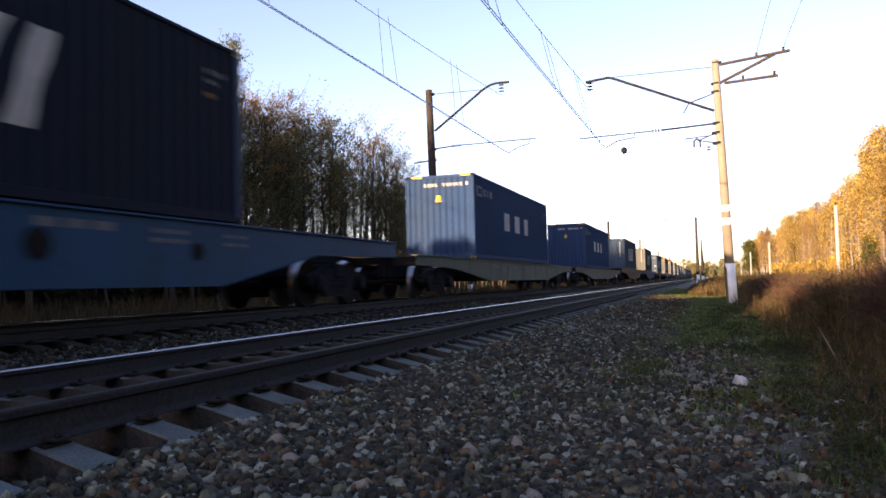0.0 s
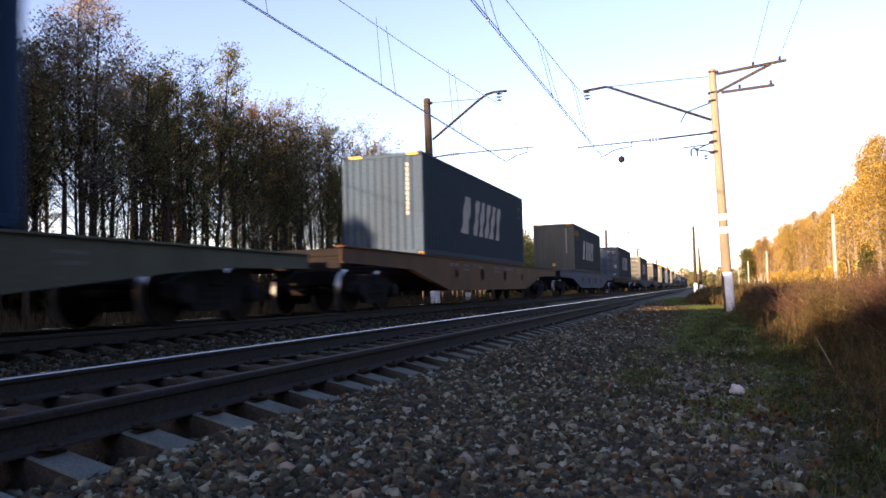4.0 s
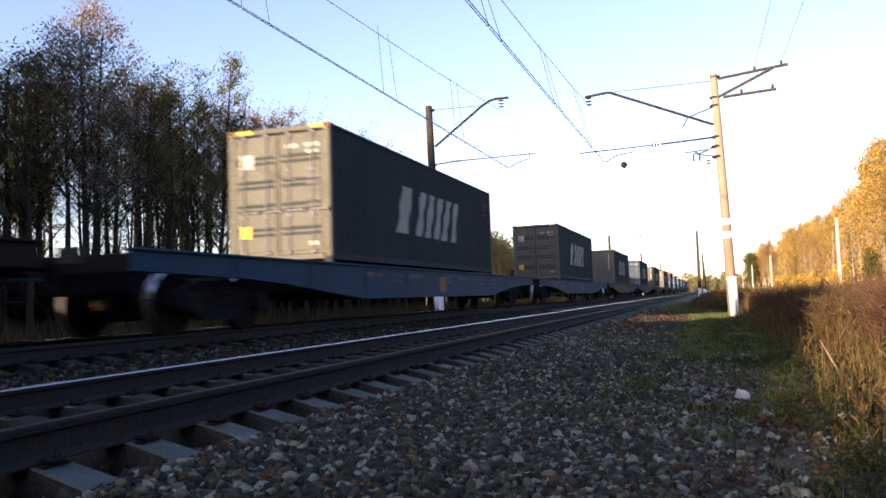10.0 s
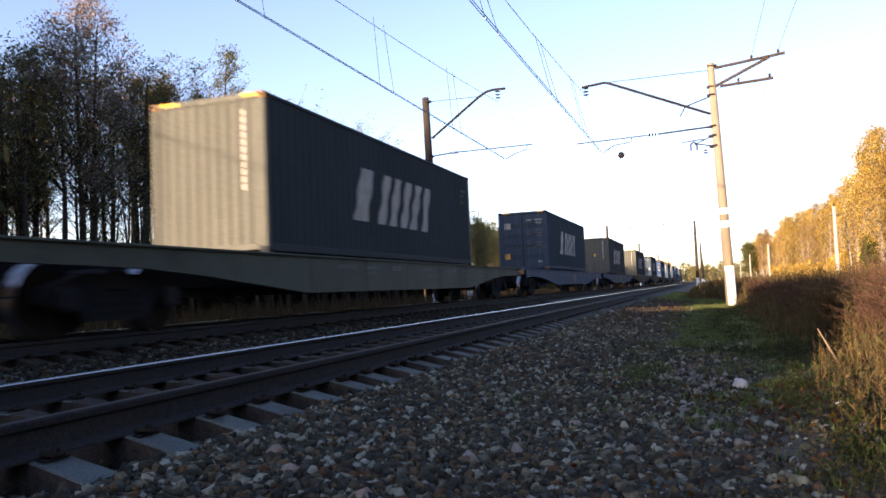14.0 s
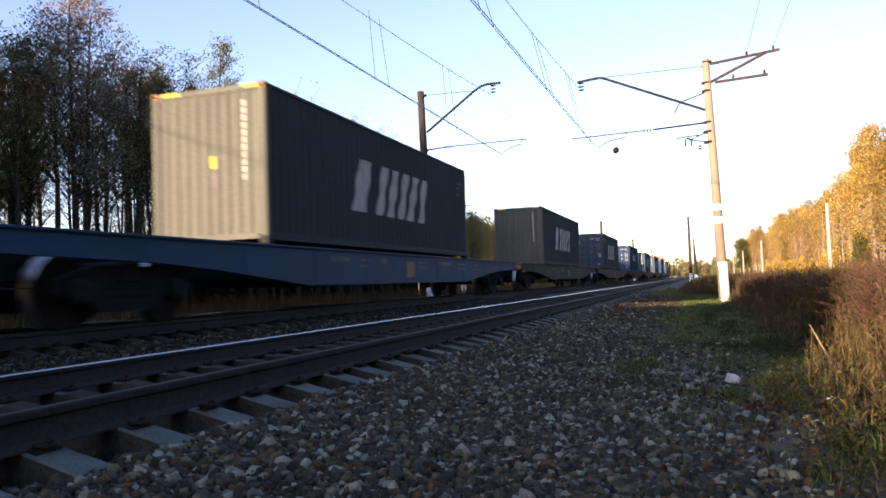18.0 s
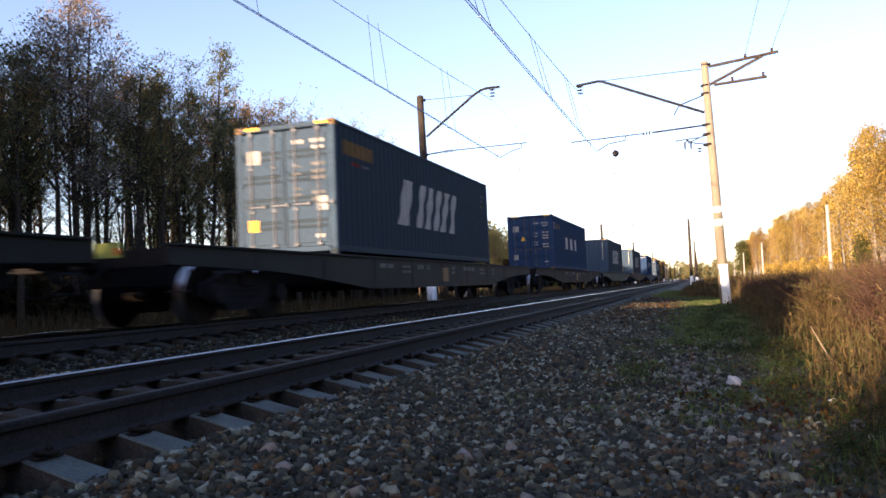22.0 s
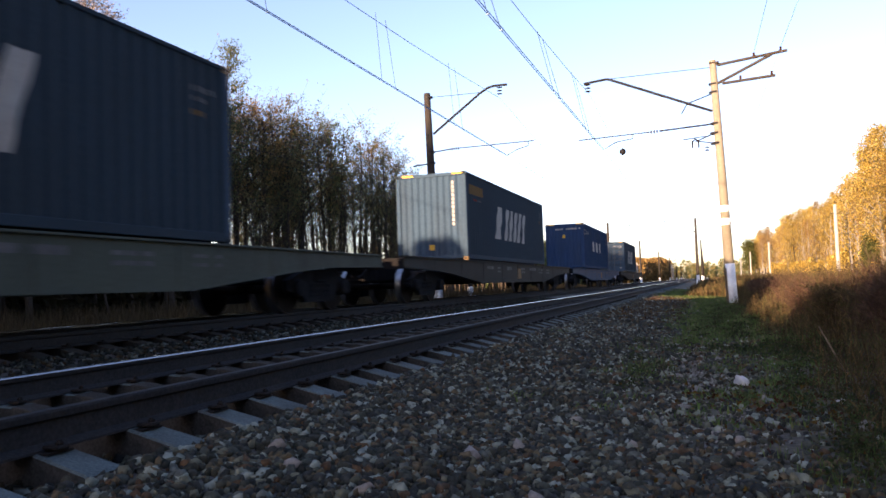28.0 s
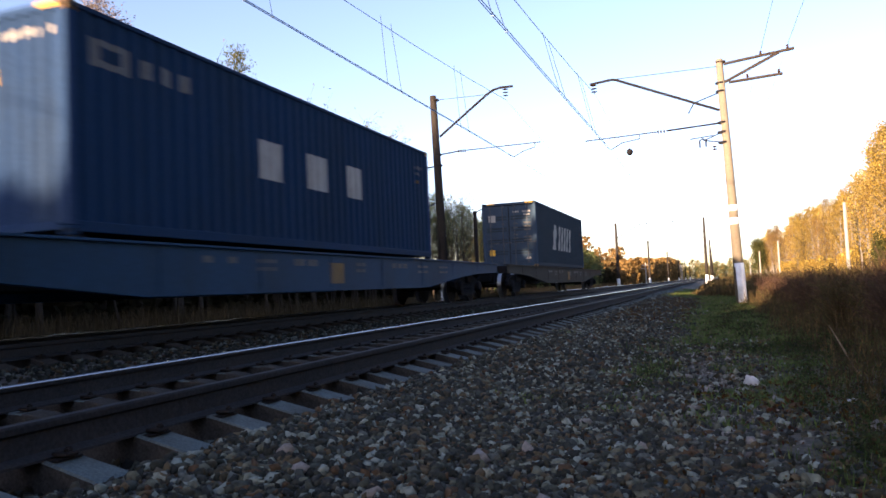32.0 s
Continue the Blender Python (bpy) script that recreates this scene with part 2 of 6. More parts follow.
WHITE_POST = surface("pale_concrete_post", (0.3000, 0.3042, 0.2950), 0.9, dirt=(0.2168, 0.2119, 0.1898), dirt_scale=2, grain=20, vary=0.15)
UNDER = surface("underframe_black", (0.0124, 0.0144, 0.0180), 0.92, spec=0.04, dirt=(0.0250, 0.0239, 0.0250), dirt_scale=2, dirt_amount=0.7, grain=30, vary=0.3)
WHEEL = surface("wheel_steel", (0.0123, 0.0104, 0.0091), 0.85, 0.0, dirt=(0.0182, 0.0130, 0.0098), dirt_scale=4, spec=0.05, grain=40, vary=0.3)
TREAD = surface("wheel_tread", (0.42, 0.43, 0.45), 0.32, 1.0, grain=60, vary=0.1, bump=0)
WHITE_PAINT = surface("white_paint", (0.3318, 0.3318, 0.3194), 0.6, dirt=(0.1824, 0.1824, 0.1742), dirt_scale=3, dirt_amount=0.6, grain=40, vary=0.12)
GREY_PAINT = surface("faded_stencil_paint", (0.1020, 0.1080, 0.1140), 0.7, dirt=(0.0420, 0.0450, 0.0510), dirt_scale=4, dirt_amount=0.8, grain=40, vary=0.2)
EMBLEM_PAINT = surface("chalky_emblem_paint", (0.135, 0.140, 0.145), 0.7, dirt=(0.08, 0.085, 0.09), dirt_scale=4, dirt_amount=0.6, grain=40, vary=0.15)
LIME_PAINT = surface("yellow_green_paint", (0.20, 0.24, 0.06), 0.6, dirt=(0.11, 0.12, 0.05), dirt_scale=5, dirt_amount=0.6, grain=40, vary=0.15)
ORANGE_PAINT = surface("orange_paint", (0.34, 0.10, 0.02), 0.6, grain=40, vary=0.15)
PLATE_PAINT = surface("dusty_plate_paint", (0.0330, 0.0348, 0.0360), 0.8, dirt=(0.0120, 0.0120, 0.0120), dirt_scale=6, dirt_amount=0.8, grain=40, vary=0.2)
YELLOW_PAINT = surface("yellow_paint", (0.7068, 0.4104, 0.0456), 0.6, dirt=(0.3990, 0.2280, 0.0570), dirt_scale=4, grain=40, vary=0.12)
# lettering colour dimmed for the shaded side of the train
OCHRE_PAINT = surface("shade_dimmed_lettering", (0.150, 0.088, 0.030), 0.7, dirt=(0.07, 0.045, 0.025), dirt_scale=4, dirt_amount=0.7, grain=40, vary=0.2)
RED_PAINT = surface("red_paint", (0.1350, 0.0150, 0.0120), 0.6, grain=40, vary=0.12)
GALV = surface("galvanised_rod", (0.0681, 0.0808, 0.1031), 0.5, 0.5, dirt=(0.0412, 0.0366, 0.0321), dirt_scale=6, grain=60, vary=0.15)
# underframe black darkened for the beams that lie in shade
UNDER_SHADE = surface("shaded_underframe", (0.0119, 0.0119, 0.0128), 0.9, spec=0.03, dirt=(0.0185, 0.0158, 0.0145), dirt_scale=3, grain=30, vary=0.3)
WOODFLOOR = surface("dark_board", (0.06, 0.045, 0.035), 0.9, grain=20, vary=0.3)
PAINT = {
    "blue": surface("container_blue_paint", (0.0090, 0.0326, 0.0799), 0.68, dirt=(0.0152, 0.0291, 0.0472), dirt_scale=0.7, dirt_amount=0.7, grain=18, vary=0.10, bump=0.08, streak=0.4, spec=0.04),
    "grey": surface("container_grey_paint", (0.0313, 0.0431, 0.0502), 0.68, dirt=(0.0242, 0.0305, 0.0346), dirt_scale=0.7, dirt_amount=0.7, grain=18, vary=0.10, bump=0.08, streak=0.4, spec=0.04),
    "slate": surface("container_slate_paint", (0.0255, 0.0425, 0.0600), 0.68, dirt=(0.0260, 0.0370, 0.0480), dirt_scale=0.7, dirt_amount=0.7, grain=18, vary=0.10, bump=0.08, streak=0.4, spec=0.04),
    # first container's paint, darkened for the shade on its near side
    "navy": surface("container_shade_navy_paint", (0.0094, 0.0137, 0.0238), 0.68, dirt=(0.0125, 0.0150, 0.0187), dirt_scale=0.7, dirt_amount=0.7, grain=18, vary=0.10, bump=0.08, streak=0.4, spec=0.04),
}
ENDS = {   # end paint: pale dust, and lightened for the sun and sky it catches
    "blue": surface("lit_dusty_blue_end_paint", (0.0194, 0.0468, 0.1118), 0.75, dirt=(0.0259, 0.0468, 0.0860), dirt_scale=0.9, dirt_amount=0.8, grain=18, vary=0.12, bump=0.08, streak=0.35, spec=0.03),
    "grey": surface("lit_dusty_grey_end_paint", (0.0920, 0.1040, 0.0970), 0.75, dirt=(0.0681, 0.0770, 0.0727), dirt_scale=0.9, dirt_amount=0.8, grain=18, vary=0.12, bump=0.08, streak=0.35, spec=0.03),
    "slate": surface("lit_dusty_slate_end_paint", (0.0361, 0.0656, 0.1050), 0.75, dirt=(0.0344, 0.0525, 0.0771), dirt_scale=0.9, dirt_amount=0.8, grain=18, vary=0.12, bump=0.08, streak=0.35, spec=0.03),
    "navy": surface("lit_dusty_navy_end_paint", (0.0374, 0.0605, 0.1008), 0.75, dirt=(0.0440, 0.0605, 0.0840), dirt_scale=0.9, dirt_amount=0.8, grain=18, vary=0.12, bump=0.08, streak=0.35, spec=0.03),
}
RUST_EDGE = surface("rusted_paint_edge", (0.2070, 0.1350, 0.0630), 0.8, dirt=(0.0990, 0.0810, 0.0720), dirt_scale=2, dirt_amount=0.8, grain=40, vary=0.25)
WAGON = {
    "blue": surface("wagon_blue_paint", (0.0085, 0.0430, 0.0945), 0.6, dirt=(0.0111, 0.0325, 0.0594), dirt_scale=0.9, dirt_amount=0.8, grain=20, vary=0.15, streak=0.5),
    "green": surface("wagon_grey_green_paint", (0.0586, 0.0747, 0.0632), 0.65, dirt=(0.0349, 0.0374, 0.0332), dirt_scale=0.9, dirt_amount=0.8, grain=20, vary=0.15, streak=0.5),
    "brown": surface("wagon_brown_paint", (0.0795, 0.0457, 0.0269), 0.65, dirt=(0.0398, 0.0248, 0.0195), dirt_scale=0.9, dirt_amount=0.8, grain=20, vary=0.15, streak=0.5),
    "grey": surface("wagon_dusty_grey_paint", (0.0150, 0.0189, 0.0207), 0.65, dirt=(0.0091, 0.0110, 0.0120), dirt_scale=0.9, dirt_amount=0.8, grain=20, vary=0.15, streak=0.5),
    "dark": surface("wagon_dark_paint", (0.0120, 0.0122, 0.0122), 0.7, dirt=(0.0078, 0.0084, 0.0092), dirt_scale=0.9, dirt_amount=0.8, grain=20, vary=0.15, streak=0.5),
}
BARK = surface("dark_bark", (0.0440, 0.0359, 0.0288), 0.95, dirt=(0.0718, 0.0639, 0.0518), dirt_scale=2, grain=20, vary=0.35, bump=0.5, streak=0.3)
BIRCH = surface("birch_bark", (0.2708, 0.2552, 0.2239), 0.9, dirt=(0.0521, 0.0444, 0.0365), dirt_scale=2.2, dirt_amount=0.9, grain=16, vary=0.25, bump=0.3)
LEAF_DULL = palette("late_autumn_leaves", [(0.1434, 0.1308, 0.0598), (0.0930, 0.1188, 0.0517), (0.1863, 0.1474, 0.0562), (0.0779, 0.1039, 0.0517), (0.2361, 0.1745, 0.0647), (0.1083, 0.1225, 0.0598)], 0.75, vary=0.3, bump=0, through=0.5, rand=0.25)
LEAF_OLIVE = palette("olive_leaves", [(0.1180, 0.1462, 0.0618), (0.0951, 0.1298, 0.0499), (0.1934, 0.1761, 0.0618), (0.0819, 0.1065, 0.0499)], 0.75, vary=0.3, bump=0, through=0.5, rand=0.2)
LEAF_GOLD = palette("golden_leaves", [(0.3518, 0.2342, 0.0362), (0.2462, 0.1595, 0.0308), (0.4176, 0.2989, 0.0564), (0.1690, 0.1147, 0.0308), (0.3050, 0.2191, 0.0420), (0.1360, 0.1170, 0.0395), (0.4692, 0.3736, 0.1126), (0.1054, 0.0996, 0.0395)], 0.75, vary=0.3, bump=0, through=0.3, rand=0.3)
LEAF_OCHRE = palette("faded_ochre_leaves", [(0.2111, 0.1341, 0.0471), (0.1615, 0.1044, 0.0398), (0.2484, 0.1541, 0.0596), (0.1242, 0.0920, 0.0373)], 0.8, vary=0.3, bump=0, through=0.2)
LEAF_RUST = palette("russet_leaves", [(0.2345, 0.1416, 0.0483), (0.1796, 0.1133, 0.0483), (0.2699, 0.1828, 0.0619), (0.1350, 0.0984, 0.0483)], 0.75, vary=0.3, bump=0, through=0.5, rand=0.25)
NEEDLES = palette("pine_needles", [(0.0510, 0.0614, 0.0190), (0.0714, 0.0726, 0.0231), (0.0428, 0.0517, 0.0190)], 0.8, vary=0.3, bump=0, through=0.15)
GRASS = palette("grass_blades", [(0.0794, 0.1285, 0.0327), (0.0635, 0.1078, 0.0300), (0.1057, 0.1461, 0.0453), (0.1269, 0.1180, 0.0604), (0.0582, 0.0919, 0.0300)], 0.7, vary=0.25, bump=0, through=0.3)
STRAW = palette("dry_weed_stalks", [(0.0964, 0.0667, 0.0307), (0.0665, 0.0475, 0.0246), (0.1297, 0.0915, 0.0399), (0.0499, 0.0364, 0.0199), (0.1096, 0.0801, 0.0340), (0.0749, 0.0667, 0.0277), (0.0599, 0.0649, 0.0246)], 0.85, vary=0.25, bump=0, through=0.2)
STRAW_PALE = palette("pale_dry_grass", [(0.0670, 0.0530, 0.0303), (0.0497, 0.0408, 0.0228), (0.0382, 0.0306, 0.0173), (0.0784, 0.0632, 0.0368)], 0.85, vary=0.25, bump=0, through=0.2)
FALLEN = palette("fallen_leaves", [(0.0837, 0.0458, 0.0080), (0.0538, 0.0238, 0.0080), (0.0318, 0.0169, 0.0080), (0.0996, 0.0658, 0.0160), (0.0438, 0.0139, 0.0069)], 0.7, vary=0.2, bump=0, through=0.2)
LITTER = surface("crumpled_white_film", (0.4368, 0.4459, 0.4550), 0.45, grain=40, vary=0.12, bump=0.3)
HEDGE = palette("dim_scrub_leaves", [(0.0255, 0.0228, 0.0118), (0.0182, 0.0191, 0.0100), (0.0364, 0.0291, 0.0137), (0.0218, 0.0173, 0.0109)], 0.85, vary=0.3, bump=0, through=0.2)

# ---------------------------------------------------------------- mesh helpers


class Build:
    """Gathers corners and faces of one mesh."""

    def __init__(self):
        self.v, self.f, self.mi = [], [], []

    def add(self, verts, faces, mi=0):
        o = len(self.v)
        self.v += [tuple(p) for p in verts]
        self.f += [tuple(i + o for i in f) for f in faces]
        self.mi += [mi] * len(faces)
        return self

    def box(self, c, s, ch=0.0, mi=0, m=None):
        """A box by centre and size, its edges cut off by ch."""
        hx, hy, hz = s[0] / 2, s[1] / 2, s[2] / 2
        ch = min(ch, hx * 0.8, hy * 0.8, hz * 0.8)
        if ch <= 0:
            pts = [Vector((x * hx, y * hy, z * hz)) for x in (-1, 1) for y in (-1, 1) for z in (-1, 1)]
            fs = [(0, 1, 3, 2), (4, 6, 7, 5), (0, 4, 5, 1), (2, 3, 7, 6), (0, 2, 6, 4), (1, 5, 7, 3)]
        else:
            pts, idx = [], {}
            for x in (-1, 1):
                for y in (-1, 1):
                    for z in (-1, 1):
                        for a in range(3):
                            p = [x * (hx - ch), y * (hy - ch), z * (hz - ch)]
                            p[a] = (x, y, z)[a] * (hx, hy, hz)[a]
                            idx[x, y, z, a] = len(pts)
                            pts.append(Vector(p))
            fs = []
            for a in range(3):
                b, c2 = (a + 1) % 3, (a + 2) % 3
                for sg in (-1, 1):
                    loop = []
                    for u, w in ((-1, -1), (1, -1), (1, 1), (-1, 1)):
                        k = [0, 0, 0]
                        k[a], k[b], k[c2] = sg, u, w
                        loop.append(idx[(*k, a)])
                    fs.append(tuple(loop if sg > 0 else loop[::-1]))
                    for w in (-1, 1):
                        k0, k1 = [0, 0, 0], [0, 0, 0]
                        k0[b], k0[c2], k0[a] = sg, w, -1
                        k1[b], k1[c2], k1[a] = sg, w, 1
                        q = (idx[(*k0, b)], idx[(*k1, b)], idx[(*k1, c2)], idx[(*k0, c2)])
                        fs.append(q if sg * w < 0 else q[::-1])
            for x in (-1, 1):
                for y in (-1, 1):
                    for z in (-1, 1):
                        t = tuple(idx[x, y, z, a] for a in range(3))
                        fs.append(t if x * y * z > 0 else t[::-1])
        pts = [p + Vector(c) for p in pts]
        if m is not None:
            pts = [m @ p for p in pts]
        return self.add(pts, fs, mi)

    def tube(self, pts, radii, n=8, mi=0, caps=True):
        """A round bar along points with a radius at each."""
        pts = [Vector(p) for p in pts]
        if not hasattr(radii, "__len__"):
            radii = [radii] * len(pts)
        rings, up = [], None
        for i, p in enumerate(pts):
            d = (pts[min(i + 1, len(pts) - 1)] - pts[max(i - 1, 0)]).normalized()
            if up is None:
                up = Vector((0, 0, 1)) if abs(d.z) < 0.9 else Vector((1, 0, 0))
            a = d.cross(up).normalized()
            up = a.cross(d).normalized()
            rings.append([p + (a * math.cos(k * 2 * math.pi / n) + up * math.sin(k * 2 * math.pi / n)) * radii[i] for k in range(n)])
        vs = [q for r in rings for q in r]
        fs = [(i * n + k, i * n + (k + 1) % n, (i + 1) * n + (k + 1) % n, (i + 1) * n + k) for i in range(len(pts) - 1) for k in range(n)]
        if caps:
            fs += [tuple(range(n))[::-1], tuple((len(pts) - 1) * n + k for k in range(n))]
        return self.add(vs, fs, mi)

    def sweep_y(self, outline, y0, y1, mi=0, x=0.0, z=0.0):
        """An outline in x, z pulled along y."""
        n = len(outline)
        vs = [(x + a, y0, z + b) for a, b in outline] + [(x + a, y1, z + b) for a, b in outline]
        fs = [(k, (k + 1) % n, n + (k + 1) % n, n + k) for k in range(n)] + [tuple(range(n))[::-1], tuple(range(n, 2 * n))]
        return self.add(vs, fs, mi)

    def plate(self, outline, x0, x1, mi=0):
        """An outline in y, z pulled along x."""
        n = len(outline)
        vs = [(x0, a, b) for a, b in outline] + [(x1, a, b) for a, b in outline]
        fs = [(k, (k + 1) % n, n + (k + 1) % n, n + k)[::-1] for k in range(n)] + [tuple(range(n)), tuple(range(n, 2 * n))[::-1]]
        return self.add(vs, fs, mi)

    def mesh(self, name, *mats, smooth=False):
        me = bpy.data.meshes.new(name)
        me.from_pydata(self.v, [], self.f)
        for m in mats:
            me.materials.append(m)
        me.polygons.foreach_set("material_index", self.mi)
        if smooth:
            me.polygons.foreach_set("use_smooth", [True] * len(self.f))
        me.update()
        return me


def array_mesh(name, verts, faces, mat, mi=None):
    """A mesh from numpy arrays; all faces have the same number of corners."""
    me = bpy.data.meshes.new(name)
    n, k = faces.shape
    me.vertices.add(len(verts))
    me.vertices.foreach_set("co", np.ascontiguousarray(verts, dtype=np.float32).ravel())
    me.loops.add(n * k)
    me.loops.foreach_set("vertex_index", np.ascontiguousarray(faces, dtype=np.int32).ravel())
    me.polygons.add(n)
    me.polygons.foreach_set("loop_start", np.arange(0, n * k, k, dtype=np.int32))
    for m in (mat if isinstance(mat, (list, tuple)) else [mat]):
        me.materials.append(m)
    if mi is not None:
        me.polygons.foreach_set("material_index", np.ascontiguousarray(mi, dtype=np.int32))
    me.update(calc_edges=True)
    return me


def part(name, shape, material, parent, label="", at=None):
    """One mesh object under a thing or a part."""
    me = shape if isinstance(shape, bpy.types.Mesh) else shape.mesh(name, material)
    ob = new(name, me)
    ob.parent = parent
    if at is not None:
        ob.matrix_basis = at
    return tagged(ob, label=label)


def thing(name, at, label, category, group="", kind=""):
    ob = new(name)
    ob.empty_display_size = 0.2
    ob.matrix_basis = at
    return tagged(ob, label, category, group, kind)


# ---------------------------------------------------------------- the line: levels and ground
XN, XF = -3.786, -8.390          # middle of the empty track and of the train's track
ZF = 0.11                        # rail top of the train's track; that of the empty track is 0
PITCH, SLEEPER0 = 0.566, 2.75
EDGES = [(-4000, -1.0), (-60, -0.9), (-22, -0.75), (-12.2, -0.7), (-11.0, -0.6), (-10.0, -0.17), (-9.4, -0.18), (-7.4, -0.18), (-7.1, -0.155), (-6.9, -0.165), (-6.2, -0.25), (-5.5, -0.29),
         (-3.3, -0.32), (-2.9, -0.335), (-2.72, -0.305), (-2.58, -0.268), (-2.4, -0.285), (-2.0, -0.345), (-1.0, -0.44), (0.0, -0.5), (1.2, -0.53), (3.0, -0.5), (8.0, -0.55), (20, -0.5), (80, -0.3), (4000, 0.0)]


def level(x, y):
    """Height of the ground."""
    z = np.interp(x, [e[0] for e in EDGES], [e[1] for e in EDGES])
    w = np.clip((np.asarray(x) + 2.3) / 1.5, 0, 1) * np.clip((60 - np.abs(np.asarray(y))) / 30, 0, 1)
    return z + w * (0.030 * np.sin(1.9 * x + 0.7 * y) * np.sin(0.83 * y + 0.4) + 0.018 * np.sin(4.1 * x - 2.3 * y + 1) * np.sin(3.1 * y))


def ground():
    xs = np.concatenate([[-4000, -1500, -600, -250, -120, -70, -45, -30, -22, -17], np.arange(-14, -5, 0.4), np.arange(-5, 6, 0.12), np.arange(6, 14, 0.8), [16, 20, 28, 40, 60, 90, 150, 300, 700, 1600, 4000]])
    ys = np.concatenate([[-1500, -400, -120, -50, -25, -12, -6, -3], np.arange(-1, 24, 0.14), np.arange(24, 60, 0.6), np.arange(60, 120, 5), [120, 140, 170, 210, 260, 330, 420, 600, 900, 1500, 2500, 4500]])
    gx, gy = np.meshgrid(xs, ys)
    v = np.stack([gx, gy, level(gx, gy)], -1).reshape(-1, 3)
    nx, ny = len(xs), len(ys)
    i = (np.arange(ny - 1)[:, None] * nx + np.arange(nx - 1)).ravel()
    me = array_mesh("ground", v, np.stack([i, i + 1, i + nx + 1, i + nx], -1), GROUND)
    tagged(new("ground", me), "ballast, trodden earth and rough grass beside the railway", "ground", kind="structure")


ground()

RAIL = [(-0.075, -0.18), (0.075, -0.18), (0.075, -0.168), (0.012, -0.148), (0.009, -0.055), (0.034, -0.040), (0.0365, -0.012), (0.033, -0.002),
        (-0.033, -0.002), (-0.0365, -0.012), (-0.034, -0.040), (-0.009, -0.055), (-0.012, -0.148), (-0.075, -0.168)]


# running surfaces: one flat, one worn round at its gauge corner to catch the sky
FLAT = [(-0.031, -0.003), (0.031, -0.003), (0.028, 0.0), (-0.028, 0.0)]
WORN = [(-0.031, -0.003), (0.0378, -0.018), (0.0378, -0.012), (0.0345, -0.005), (0.027, -0.0005), (0.012, 0.0012), (-0.020, 0.0012), (-0.031, -0.001)]


def rail_line(name, label, x, z, y0, y1):
    ob = thing(name, pose(x, 0, z), label, "railway track", kind="structure")
    for s in (-1, 1):
        r = part("rail", Build().sweep_y(RAIL, y0, y1, x=s * 0.7975), RAIL_SIDE, ob)
        part("rail_head", Build().sweep_y(WORN if s < 0 else FLAT, y0, y1, x=s * 0.7975), RAIL_TOP if s < 0 else RAIL_NO_GLINT, r, "polished running surface")
    return ob


track_near = rail_line("track_1", "empty railway track with rusty rails on concrete sleepers", XN, 0.0, -40, 900)
track_far = rail_line("track_2", "railway track with polished rails under the train", XF, ZF, -60, 900)


# ---------------------------------------------------------------- the train
T_KNOTS = [0, 4, 8, 12, 16, 20, 24, 28, 32]
S_KNOTS = [1.320, 55.511, 109.679, 163.211, 214.115, 262.719, 308.760, 352.689, 393.711]
WAGON_PITCH = 25.0382
LOAD_SHIFT = [-0.30, 0.14, -0.36, -0.38, 0.15, 0.04, 0.11, 0.21, 0.07, 0.00, -0.08, -0.06, -0.15, -0.11, 0.26, 0.20, -0.02, 0.18, 0.05, -0.1]
LOAD_Z = [1.54, 1.30, 1.30, 1.53, 1.54, 1.37, 1.36, 1.37, 1.30, 1.37, 1.38, 1.34, 1.36, 1.34, 1.30, 1.35, 1.37, 1.33, 1.37, 1.37]   # foot of each container
SLOT = list(range(18)) + [-1, -2]     # order in the train; the last two passed before the start, added for shadow


def spline_moments():
    n = len(T_KNOTS)
    a, b = np.eye(n), np.zeros(n)
    for i in range(1, n - 1):
        a[i, i - 1:i + 2] = [4, 16, 4]
        b[i] = 6 * (S_KNOTS[i + 1] - 2 * S_KNOTS[i] + S_KNOTS[i - 1]) / 4
    return np.linalg.solve(a, b)


MOMENTS = spline_moments()


def run(t):
    """How far the train has gone at t seconds."""
    i = min(int(t // 4), len(T_KNOTS) - 2)
    d, e, m, s = t - T_KNOTS[i], T_KNOTS[i + 1] - t, MOMENTS, S_KNOTS
    return (m[i] * e ** 3 + m[i + 1] * d ** 3) / 24 + (s[i] / 4 - m[i] * 4 / 6) * e + (s[i + 1] / 4 - m[i + 1] * 4 / 6) * d


CL, CW, CH = 12.192, 2.438, 2.896
WAVE, DEPTH = 0.2785, 0.036


def wave(u, start, pitch=WAVE, depth=DEPTH):
    """Depth of the ribbed sheet below its outer faces at u."""
    p = ((u - start) / pitch) % 1.0
    if p < 0.25:
        return 0.0
    if p < 0.5:
        return depth * (p - 0.25) * 4
    if p < 0.75:
        return depth
    return depth * (1 - (p - 0.75) * 4)


def wave_breaks(u0, u1, start, pitch=WAVE):
    k0, k1 = int((u0 - start) / pitch * 4) - 1, int((u1 - start) / pitch * 4) + 2
    return [u0] + [start + k * pitch / 4 for k in range(k0, k1) if u0 + 1e-4 < start + k * pitch / 4 < u1 - 1e-4] + [u1]


